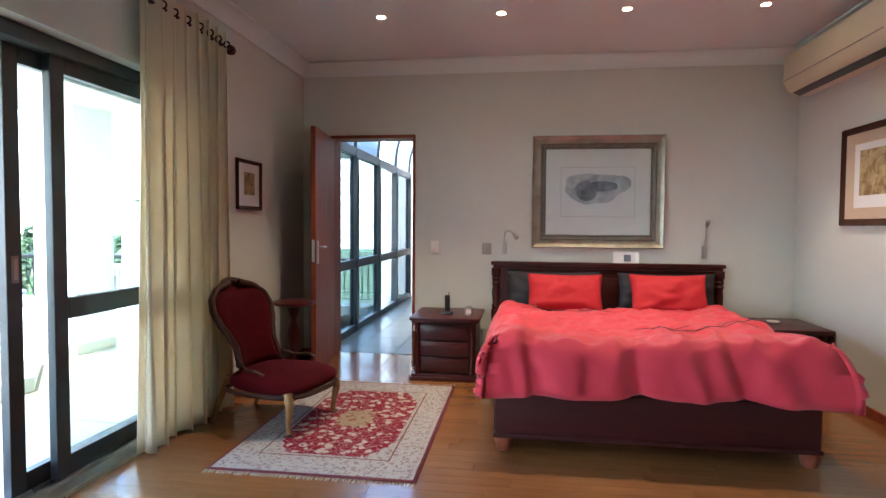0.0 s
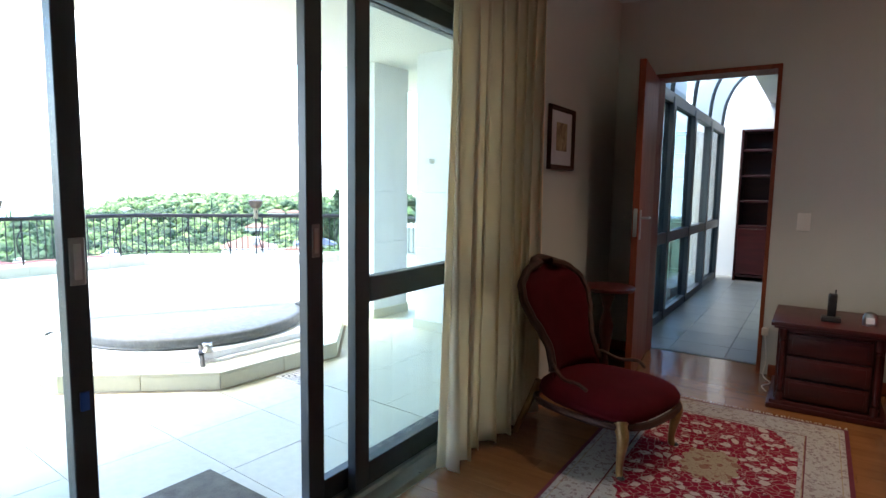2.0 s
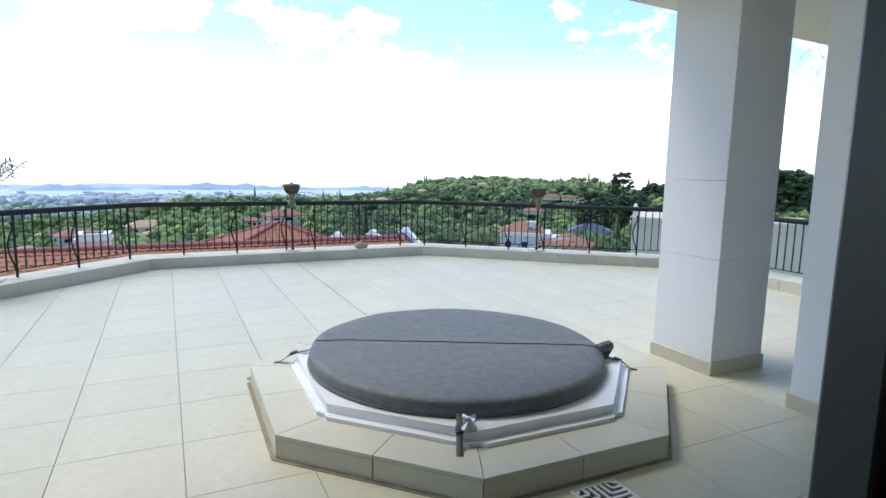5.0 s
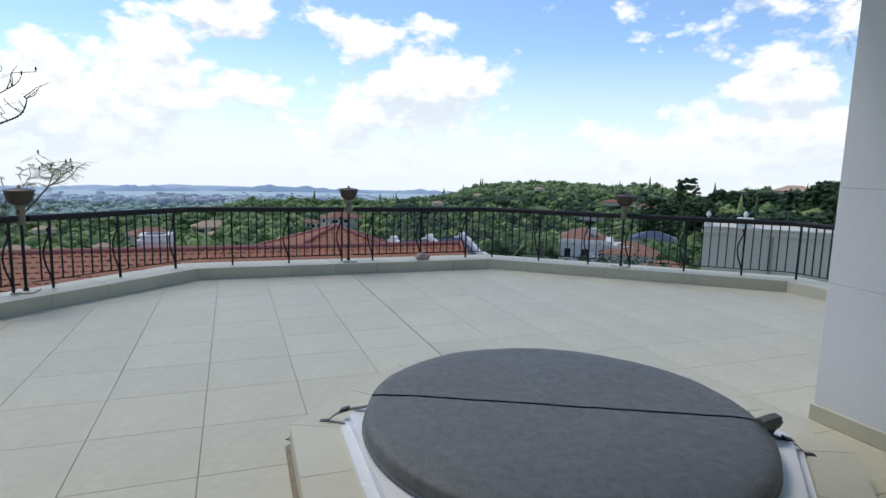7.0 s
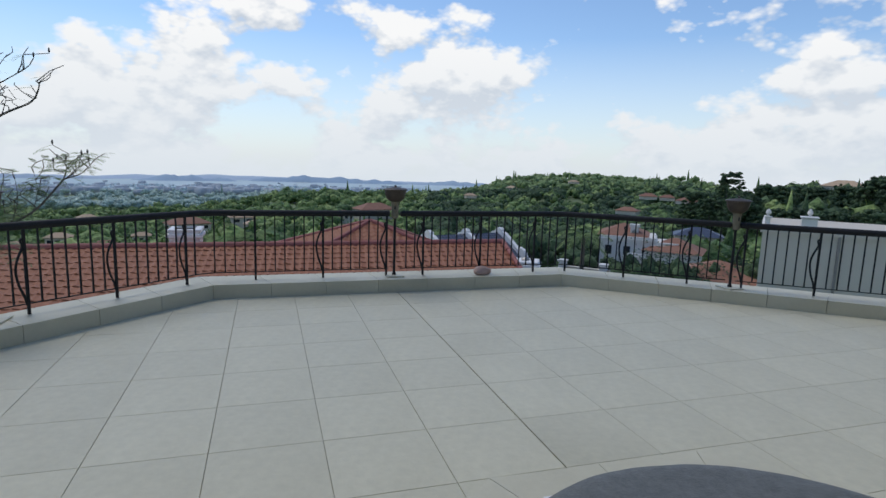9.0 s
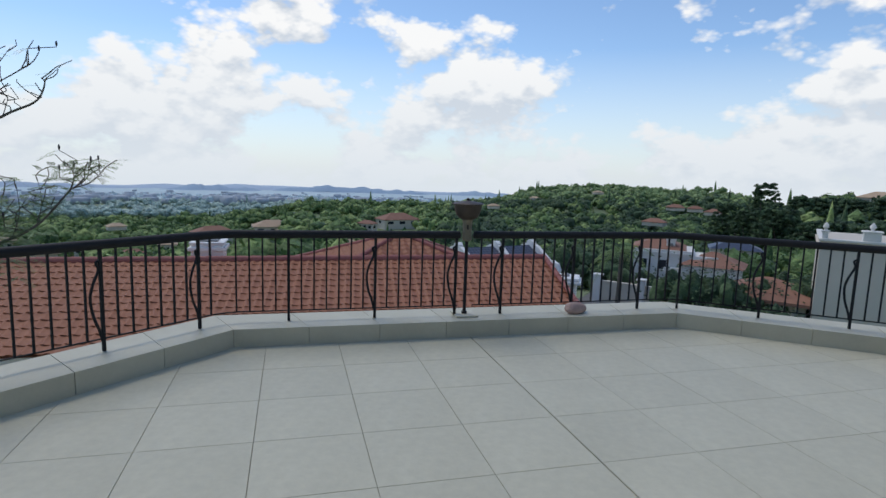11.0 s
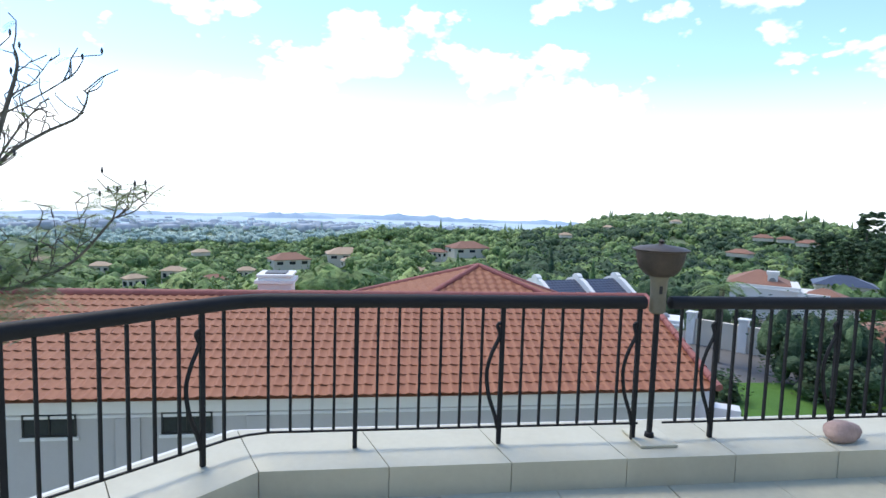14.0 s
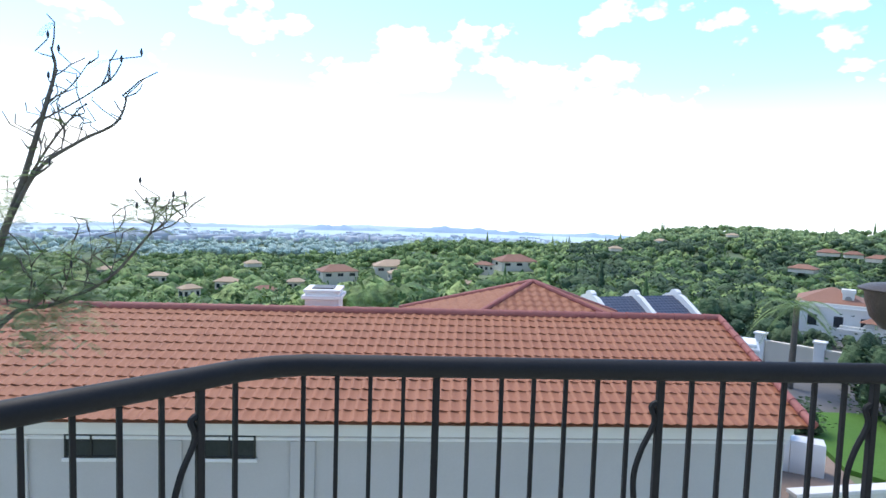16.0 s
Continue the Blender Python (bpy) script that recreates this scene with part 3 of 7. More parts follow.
def duvet_shape(u, v):
    """Lies puffed on the mattress and hangs over both sides and the foot in soft lobes."""
    x = (u - 0.5) * 2.28
    y = -1.30 + v * 1.92
    ax, dy = abs(x), -1.0 - y
    w0 = noise.noise(Vector((x * 1.4, y * 1.4, 3.0)))
    w1 = noise.noise(Vector((x * 3.2 + y * 1.5, y * 2.2 - x, 4.0)))
    w2 = noise.noise(Vector((x * 6.5 - y * 2, y * 5.0 + x * 1.5, 8.0)))
    w3 = noise.noise(Vector((x * 13 + y * 4, y * 11 - x * 3, 2.0)))
    top = 0.575 + 0.035 * w0 + 0.040 * (0.35 - abs(w1)) + 0.030 * (0.3 - abs(w2)) + 0.014 * (0.3 - abs(w3))
    top += 0.035 * math.exp(-((ax - 0.76) / 0.18) ** 2) + 0.035 * math.exp(-((y + 0.90) / 0.20) ** 2)
    drop = max(ax - 0.84, dy, 0.0) / 0.30
    ex, ey, z = x, y, top
    along = x if dy > ax - 0.84 else y
    lobe = abs(math.sin(along * 5.6 + 0.9 * w0 + 0.4)) ** 0.6
    crease = math.sin(along * 15 + 5.0 * w1 + 2.0 * w0)
    if drop > 0:
        t = min(1.0, drop)
        arc = math.sin(t * math.pi / 2)
        out = (0.075 + 0.045 * lobe) * arc + 0.016 * crease * t + 0.024 * w2 * t + 0.010 * w3 * t
        if ax > 0.84:
            ex = math.copysign(0.84 + out, x)
        if dy > 0:
            ey = -1.0 - out
        hem = 0.352 + 0.016 * math.sin(along * 2.7 + 1) + 0.012 * w1 - 0.022 * lobe
        z = hem + (top - hem) * math.cos(t * math.pi / 2) ** 0.75
    edge = max(0.0, 1 - max(0.0, min(0.84 - ax, -dy)) / 0.45)
    z += (0.026 * (lobe - 0.6) + 0.016 * crease) * edge * (1 - min(1.0, drop))
    if v > 0.97:
        z -= 0.03
    return ex, ey, z


duvet = thing("duvet", "rumpled red cotton duvet spread over the bed", "duvet", (0.25, 4.2, 0))
dv = part("cover", sheet(170, 140, duvet_shape), M["duvet"], duvet, smooth=True)
dv.modifiers.new("thick", "SOLIDIFY").thickness = 0.025


# a spray of dark lines on the cloth, mostly standing in for crease shadows
def crease_shades(cx, cy, w, seed, parent):
    rnd = random.Random(seed)
    for k in range(5):
        x0, y0 = cx + rnd.uniform(-w, w * 0.4), cy + rnd.uniform(-0.07, 0.07)
        pts = []
        for i in range(10):
            x = x0 + i * w * 0.09
            y = y0 + 0.025 * math.sin(i * 0.7 + k) + 0.06 * (i / 9 - 0.5) * math.sin(k)
            x = max(-0.78, min(0.78, x))
            p = duvet_shape(x / 2.28 + 0.5, (y + 1.30) / 1.92)
            pts.append((p[0], p[1], p[2] + 0.0145))
        part("crease_shade_line", tube(pts, 0.0024, 4), M["dark_cloth"], parent)


crease_shades(0.42, -0.32, 0.45, 4, duvet)
crease_shades(-0.42, 0.36, 0.35, 8, duvet)


def cushion(w, h, t, seed):
    def f(sign):
        def g(u, v):
            a, b = 2 * u - 1, 2 * v - 1
            k = (1 - a * a) * (1 - b * b)
            nn = (noise.noise(Vector((a * 2.2, b * 2.2, seed))) * 0.028 + noise.noise(Vector((a * 6, b * 5, seed + sign))) * 0.012) * min(1, k * 3)
            sag = 0.05 * (1 - b * b) * noise.noise(Vector((a, seed, 1.0)))
            return a * w / 2 * (1 - 0.05 * (1 - b * b)), sign * (t / 2 * k ** 0.42 + nn), b * h / 2 * (1 - 0.08 * (1 - a * a)) + sag * h * 0.3
        return g
    bm = sheet(24, 18, f(1))
    other = sheet(24, 18, f(-1))
    me = bpy.data.meshes.new("tmp")
    other.to_mesh(me)
    other.free()
    bm.from_mesh(me)
    bpy.data.meshes.remove(me)
    bmesh.ops.remove_doubles(bm, verts=bm.verts[:], dist=0.0008)
    return bm


for name, m, at, lab, sd_, lean in (("pillow", "dark_cloth", (-0.20, 5.02, 0.70), "charcoal cotton pillow against the headboard", 1, -12), ("pillow", "dark_cloth", (0.74, 5.02, 0.70), "charcoal cotton pillow against the headboard", 2, -12),
                                    ("pillow", "pillowred", (-0.11, 4.86, 0.70), "red cotton pillow propped up on the bed", 3, -22), ("pillow", "pillowred", (0.72, 4.85, 0.71), "red cotton pillow propped up on the bed", 4, -22)):
    big = m == "dark_cloth"
    c = solo(name, cushion(0.80 if big else 0.62, 0.33 if big else 0.33, 0.16, sd_), M[m], lab, "pillow", group="pillows on the bed", smooth=True)
    c.matrix_world = ROOM @ pose(*at, lean, 0, 3 if sd_ == 4 else 0)


# ---- bedside tables ----
def bedside(at, wide, high, lab):
    t = thing("bedside_table", lab, "bedside table", at, group="bedside tables")
    w = wide / 2
    part("body", boxes((-w, w, 0.02, 0.54, 0.05, high - 0.03), bevel=0.004, seg=1), M["mahogany"], t)
    part("top", boxes((-w - 0.035, w + 0.035, -0.035, 0.56, high - 0.03, high - 0.004), (-w - 0.02, w + 0.02, -0.02, 0.55, high - 0.045, high - 0.029), bevel=0.006), M["mahogany"], t)
    part("plinth", boxes((-w - 0.02, w + 0.02, -0.02, 0.55, 0.012, 0.05), (-w - 0.035, w + 0.035, -0.035, 0.56, 0.0, 0.03), bevel=0.006), M["mahogany"], t)
    dh = (high - 0.12) / 3
    for i in range(3):
        z = 0.06 + i * dh
        d = part("drawer", boxes((-w + 0.055, w - 0.055, -0.004, 0.03, z + 0.008, z + dh - 0.008), (-w + 0.075, w - 0.075, -0.012, -0.003, z + 0.026, z + dh - 0.026), bevel=0.004), M["mahogany"], t)
    for s in (-1, 1):
        part("column", lathe([(0.02, 0.05), (0.02, 0.09), (0.013, 0.10), (0.018, 0.115), (0.012, 0.13), (0.017, high * 0.5), (0.012, high - 0.14), (0.02, high - 0.125), (0.013, high - 0.11), (0.021, high - 0.095), (0.021, high - 0.046)], 12, (s * (w - 0.028), 0.0, 0)), M["mahogany"], t)
    return t


bedside((-1.08, 4.55, 0), 0.50, 0.515, "dark mahogany bedside table with three drawers")
bedside((1.56, 4.55, 0), 0.44, 0.50, "dark mahogany bedside table beside the bed's far side")
ph = thing("telephone", "black cordless telephone upright in its cradle", "telephone", (-1.08, 4.72, 0.511))
part("cradle", boxes((-0.05, 0.05, -0.05, 0.05, 0, 0.03), bevel=0.012), M["black"], ph)
part("handset", boxes((-0.022, 0.022, -0.014, 0.014, 0.025, 0.165), bevel=0.009), M["black"], ph, at=pose(0, 0.015, 0, 10))
part("antenna", tube([(0.012, 0.0, 0.15), (0.012, 0.0, 0.185)], 0.004, 6), M["black"], ph)
ck = thing("alarm_clock", "small round silver alarm clock on the bedside table", "clock", (-0.90, 4.72, 0.511))
part("case", lathe([(0.0, 0), (0.034, 0.0), (0.036, 0.02), (0.036, 0.045), (0.026, 0.07), (0.0, 0.08)], 18), M["steel"], ck)
part("face", boxes((-0.02, 0.02, -0.037, -0.034, 0.015, 0.05), bevel=0.001, seg=1), M["white"], ck)
rm = thing("saucer", "small pale saucer on the bedside table", "saucer", (1.52, 4.85, 0.496))
part("dish", lathe([(0.0, 0), (0.03, 0.0), (0.05, 0.012), (0.048, 0.015), (0.03, 0.005), (0.0, 0.005)], 18), M["plastic"], rm)
cb = thing("cable", "white cable lying by the bedside table", "cable", (-1.43, 5.1, 0))
part("wire", tube(curve_points([(0.0, 0.06, 0.30), (0.02, 0.03, 0.12), (0.01, 0.0, 0.02), (0.06, -0.10, 0.006), (0.02, -0.2, 0.006), (0.05, -0.3, 0.006)], 6), 0.004, 6), M["plastic"], cb)
part("plug", boxes((-0.02, 0.02, 0.05, 0.083, 0.28, 0.33), bevel=0.006), M["plastic"], cb)
cd = thing("card", "white printed card leaning above the headboard", "card", (0.43, 5.13, 0.936))
part("sheet", boxes((-0.11, 0.11, 0, 0.002, 0, 0.10)), M["mount"], cd, at=pose(0, 0, 0, -14))
part("print", boxes((-0.03, 0.03, -0.001, -0.0005, 0.015, 0.075)), mat("grey_print", (0.12, 0.14, 0.2)), cd, at=pose(0.01, 0, 0, -14))


# ---- wall fittings ----
def switch(x, z, w, h, m, lab):
    s = thing("light_switch", lab, "switch", (x, 5.2, z))
    part("plate", boxes((-w / 2, w / 2, -0.009, 0, -h / 2, h / 2), bevel=0.003), M[m], s)
    part("rocker", boxes((-w * 0.22, w * 0.22, -0.014, -0.008, -h * 0.26, h * 0.26), bevel=0.002), M[m], s)


switch(-1.26, 1.055, 0.075, 0.115, "plastic", "white plastic light switch on the taupe wall")
switch(-0.785, 1.045, 0.085, 0.105, "greyplate", "grey metal light switch on the taupe wall")


def reading(x, z, keys, lab):
    r = thing("reading_lamp", lab, "wall lamp", (x, 5.2, z), group="reading lamps over the bed")
    part("base", boxes((-0.02, 0.02, -0.032, 0, -0.055, 0.055), bevel=0.006), M["steel"], r)
    k = curve_points(keys, 6)
    part("gooseneck", tube(k, 0.006, 8), M["steel"], r)
    d = (k[-1] - k[-2]).normalized()
    part("head", tube([k[-1] - d * 0.005, k[-1] + d * 0.012, k[-1] + d * 0.055], [0.008, 0.016, 0.019], 12), M["steel"], r)


reading(-0.625, 1.055, [(0, -0.02, 0.05), (0, -0.03, 0.11), (0.025, -0.07, 0.155), (0.065, -0.10, 0.145), (0.08, -0.11, 0.13)], "steel gooseneck reading lamp bent over the bed")
reading(1.088, 1.035, [(0, -0.02, 0.05), (-0.002, -0.05, 0.13), (-0.005, -0.07, 0.20), (-0.005, -0.085, 0.225)], "steel gooseneck reading lamp standing straight up")

ac = thing("air_conditioner", "cream wall-mounted air conditioner", "air conditioner", (RIGHT, 4.37, 2.32))
prof = [(0, 0), (-0.10, 0.0), (-0.165, 0.035), (-0.195, 0.085), (-0.205, 0.12), (-0.20, 0.29), (-0.18, 0.325), (0, 0.335)]
bm = bmesh.new()
a = [bm.verts.new((x, -0.66, z)) for x, z in prof]
b = [bm.verts.new((x, 0.66, z)) for x, z in prof]
bm.faces.new(a)
bm.faces.new(b[::-1])
for i in range(len(prof)):
    j = (i + 1) % len(prof)
    bm.faces.new((a[i], a[j], b[j], b[i]))
part("housing", bm, M["cream"], ac)
part("flap", boxes((-0.165, -0.105, -0.62, 0.62, -0.003, 0.003), bevel=0.002), M["black"], ac, at=pose(0, 0, -0.055, 0, 27, 0))
part("front_grille", boxes((-0.208, -0.2025, -0.64, 0.64, 0.113, 0.118)), M["greyplate"], ac)


# ---- pictures ----
def frame_bm(w, h, b, d0, d1):
    """A mitred moulding round a w by h picture."""
    prof = [(0, 0), (0, d0), (b * 0.12, d1), (b * 0.35, d1 * 0.8), (b * 0.55, d1 * 0.55), (b * 0.85, d0 * 0.9), (b, d0 * 0.6), (b, 0)]
    bm = bmesh.new()
    rings = []
    for i, d in prof:
        x, z = w / 2 - i, h / 2 - i
        rings.append([bm.verts.new((sx * x, -d, sz * z)) for sx, sz in ((-1, -1), (1, -1), (1, 1), (-1, 1))])
    for p, q in zip(rings, rings[1:]):
        for k in range(4):
            bm.faces.new((p[k], p[(k + 1) % 4], q[(k + 1) % 4], q[k]))
    return bm


def art_mat(name, ground, blots, scale):
    m = bpy.data.materials.new(name)
    m.use_nodes = True
    n, l = m.node_tree.nodes, m.node_tree.links
    co, t = n.new("ShaderNodeTexCoord"), n.new("ShaderNodeTexNoise")
    t.inputs["Scale"].default_value, t.inputs["Detail"].default_value, t.inputs["Distortion"].default_value = scale, 7, 0.8
    l.new(co.outputs["Object"], t.inputs["Vector"])
    r = n.new("ShaderNodeValToRGB")
    r.color_ramp.elements[0].position, r.color_ramp.elements[1].position = 0.36, 0.62
    r.color_ramp.elements[0].color, r.color_ramp.elements[1].color = (*blots, 1), (*ground, 1)
    l.new(t.outputs["Fac"], r.inputs[0])
    l.new(r.outputs[0], n["Principled BSDF"].inputs["Base Color"])
    return m


pic = thing("painting", "abstract grey-blue drawing in a wide silver frame", "picture", (0.183, 5.195, 1.555))
part("frame", frame_bm(1.134, 0.99, 0.075, 0.02, 0.045), M["silver"], pic)
part("inner_frame", frame_bm(0.99, 0.846, 0.048, 0.024, 0.03), M["silverdark"], pic, "dark patterned inner moulding")
part("mount", boxes((-0.46, 0.46, -0.012, 0, -0.39, 0.39)), M["mount"], pic)
part("drawing", boxes((-0.315, 0.315, -0.0135, -0.012, -0.215, 0.215)), M["mount"], pic)
rim = boxes((-0.318, 0.318, -0.0145, -0.012, -0.218, -0.215), (-0.318, 0.318, -0.0145, -0.012, 0.215, 0.218), (-0.318, -0.315, -0.0145, -0.012, -0.215, 0.215), (0.315, 0.318, -0.0145, -0.012, -0.215, 0.215))
part("drawing_edge", rim, M["greyplate"], pic)


def blot(parts, seed, y):
    bm = bmesh.new()
    for cx, cz, rx, rz in parts:
        n = 40
        vs = [bm.verts.new((cx + rx * math.cos(a) * (1 + 0.22 * noise.noise(Vector((math.cos(a) * 1.5, math.sin(a) * 1.5, seed)))), y, cz + rz * math.sin(a) * (1 + 0.25 * noise.noise(Vector((math.cos(a) * 2, math.sin(a) * 2, seed + 5)))))) for a in (2 * math.pi * i / n for i in range(n))]
        bm.faces.new(vs)
        y -= 0.0004
    return bm


part("wash", blot([(-0.04, 0.03, 0.25, 0.13), (0.14, 0.07, 0.15, 0.08), (-0.06, 0.10, 0.22, 0.06)], 3, -0.0140), art_mat("grey_wash", (0.46, 0.47, 0.52), (0.25, 0.26, 0.33), 9), pic)
part("dark_wash", blot([(-0.10, 0.01, 0.09, 0.09), (0.04, 0.05, 0.13, 0.045)], 7, -0.0156), art_mat("dark_wash", (0.20, 0.21, 0.27), (0.06, 0.065, 0.09), 14), pic)
part("glazing", boxes((-0.46, 0.46, -0.021, -0.02, -0.39, 0.39)), M["glass"], pic).visible_shadow = False


def small_picture(at, turn, w, h, b, m, inner, lab, blots):
    p = thing("picture", lab, "picture", at, turn)
    part("frame", frame_bm(w, h, b, 0.014, 0.026), M[m], p)
    part("mount", boxes((-w / 2 + b * 0.9, w / 2 - b * 0.9, -0.01, 0, -h / 2 + b * 0.9, h / 2 - b * 0.9)), M[inner], p)
    part("card", boxes((-w * 0.3, w * 0.3, -0.0115, -0.01, -h * 0.32, h * 0.32)), M["mount"], p)
    part("print", boxes((-w * 0.22, w * 0.22, -0.0128, -0.0115, -h * 0.20, h * 0.25)), art_mat("print_" + m, (0.42, 0.34, 0.20), blots, 16), p)


small_picture((-2.517, 4.085, 1.545), 90, 0.38, 0.37, 0.030, "walnut", "mount", "small framed botanical print on the taupe wall", (0.16, 0.12, 0.07))
small_picture((RIGHT - 0.003, 4.10, 1.61), -90, 0.78, 0.68, 0.05, "walnut", "peach", "framed print with a peach mount in a dark wooden frame", (0.20, 0.12, 0.05))

BULB = glow("warm_bulb", (1.0, 0.80, 0.55), 9.0)
for k, x in enumerate((-1.49, -0.635, 0.218, 1.115)):
    d = thing("downlight", "small recessed ceiling downlight, switched on", "ceiling light", (x, 4.06 + 0.02 * k, CEIL), group="ceiling downlights")
    part("rim", lathe([(0.026, -0.001), (0.036, -0.002), (0.038, -0.005), (0.031, -0.008), (0.026, -0.005)], 20), M["steel"], d)
    part("bulb", lathe([(0.0, -0.010), (0.015, -0.0095), (0.027, -0.006)], 16), BULB, d)
    sp = new("downlight_beam", bpy.data.lights.new("downlight_beam", "SPOT"))
    sp.data.energy, sp.data.spot_size, sp.data.spot_blend, sp.data.color, sp.data.shadow_soft_size = 5.0, radians(80), 0.7, (1.0, 0.80, 0.58), 0.04
    sp.matrix_world = ROOM @ look((x, 4.06 + 0.02 * k, CEIL - 0.03), (x, 4.06 + 0.02 * k, 0))

# ---- chair ----
ch = thing("armchair", "low balloon-back chair in deep red velvet with gilded legs", "chair", (-2.0, 3.47, 0), 76)


def leg_pts(x, y, fx, fy, top):
    return curve_points([(x, y, top), (x + fx * 0.03, y + fy * 0.03, top * 0.75), (x + fx * 0.015, y + fy * 0.015, top * 0.4), (x + fx * 0.01, y + fy * 0.01, 0.03), (x + fx * 0.03, y + fy * 0.03, 0.0)], 5)


for s in (-1, 1):
    k = leg_pts(s * 0.235, -0.235, s * 0.6, -0.8, 0.25)
    part("front_leg", tube(k, [0.033 - 0.017 * min(1, i / 12) for i in range(len(k))], 10), M["gilt"], ch)
    part("castor", lathe([(0.0, 0.0), (0.016, 0.002), (0.018, 0.014), (0.010, 0.022)], 10, (s * 0.252, -0.258, 0)), M["black"], ch)
    k = curve_points([(s * 0.19, 0.24, 0.30), (s * 0.2, 0.30, 0.16), (s * 0.21, 0.37, 0.0)], 5)
    part("back_leg", tube(k, [0.022 - 0.007 * i / (len(k) - 1) for i in range(len(k))], 8), M["gilt"], ch)


def seat_shape(u, v):
    a = 2 * math.pi * u
    rr = math.sin(math.pi * v)
    c, s_ = math.cos(a), math.sin(a)
    k = 1 / (abs(c) ** 3.2 + abs(s_) ** 3.2) ** (1 / 3.2)
    wide = 0.285 + 0.03 * (-s_)
    h = math.cos(math.pi * v)
    return c * k * wide * rr ** 0.6, s_ * k * 0.30 * rr ** 0.6 - 0.02, 0.275 + (0.080 * h if h > 0 else 0.065 * h)


part("seat", sheet(48, 18, seat_shape), M["velvet"], ch, smooth=True)
part("seat_rail", tube([(0.29 * math.cos(a) * (1 / (abs(math.cos(a)) ** 3.2 + abs(math.sin(a)) ** 3.2) ** (1 / 3.2)), -0.02 + 0.30 * math.sin(a) * (1 / (abs(math.cos(a)) ** 3.2 + abs(math.sin(a)) ** 3.2) ** (1 / 3.2)), 0.235) for a in (2 * math.pi * i / 40 for i in range(41))], 0.016, 6), M["walnut"], ch)


BALLOON = ((0.0, 0.20), (0.14, 0.175), (0.28, 0.168), (0.42, 0.195), (0.56, 0.235), (0.70, 0.255), (0.82, 0.238), (0.92, 0.180), (0.97, 0.12), (1.0, 0.03))


def back_half(z):
    """Half width of the balloon-shaped back at height z."""
    t = min(1.0, max(0.0, (z - 0.33) / 0.535))
    for (t0, w0), (t1, w1) in zip(BALLOON, BALLOON[1:]):
        if t <= t1:
            k = (t - t0) / (t1 - t0)
            return w0 + (w1 - w0) * (k if t > 0.9 else k * k * (3 - 2 * k))
    return BALLOON[-1][1]


def back_shape(sign):
    def f(u, v):
        z = 0.33 + 0.535 * v
        w = back_half(z)
        a = 2 * u - 1
        lean = 0.24 + 0.13 * v + 0.05 * v * v
        bulge = 0.06 * math.sqrt(max(0, 1 - a * a)) * min(1, (1 - v) * 6, v * 9 + 0.3)
        wrap = -0.10 * a * a * (1 - 0.5 * v)
        return a * w, lean + wrap - sign * bulge, z
    return f


part("backrest", sheet(26, 34, back_shape(1)), M["velvet"], ch, smooth=True)
part("back_cover", sheet(26, 34, back_shape(-0.6)), M["velvet"], ch, smooth=True)
for s in (-1, 1):
    pts = []
    for i in range(29):
        v = i / 28
        p = back_shape(0)(0.5 + s * 0.5, v)
        pts.append((p[0] + s * 0.012, p[1], p[2]))
    part("back_frame", tube(pts[2:], 0.021, 8), M["walnut"], ch)
    part("arm_scroll", tube(curve_points([(s * 0.262, -0.08, 0.352), (s * 0.268, -0.03, 0.375), (s * 0.245, 0.06, 0.368), (s * 0.205, 0.14, 0.40), tuple(pts[3])], 4), 0.009, 8), M["walnut"], ch)
crest = [back_shape(0)(u, 0.985) for u in (i / 12 for i in range(13))]
part("crest", tube([(p[0] * 1.3, p[1], 0.852 + 0.025 * (1 - (2 * i / 12 - 1) ** 2)) for i, p in enumerate(crest)], 0.024, 8), M["walnut"], ch)

# ---- side table in the corner ----
stb = thing("side_table", "small dark pedestal side table in the corner", "table", (-2.25, 4.30, 0))
part("tabletop", lathe([(0.0, 0.62), (0.15, 0.62), (0.165, 0.63), (0.165, 0.645), (0.15, 0.65), (0, 0.65)], 24), M["mahogany"], stb)
part("column", lathe([(0.05, 0.05), (0.03, 0.12), (0.02, 0.2), (0.035, 0.3), (0.045, 0.4), (0.02, 0.5), (0.05, 0.6), (0.10, 0.62)], 16), M["mahogany"], stb)
for i in range(3):
    a = 2 * math.pi * i / 3 + 0.5
    part("foot", tube(curve_points([(0.03 * math.cos(a), 0.03 * math.sin(a), 0.10), (0.12 * math.cos(a), 0.12 * math.sin(a), 0.06), (0.19 * math.cos(a), 0.19 * math.sin(a), 0.012)], 5), 0.013, 6), M["mahogany"], stb)


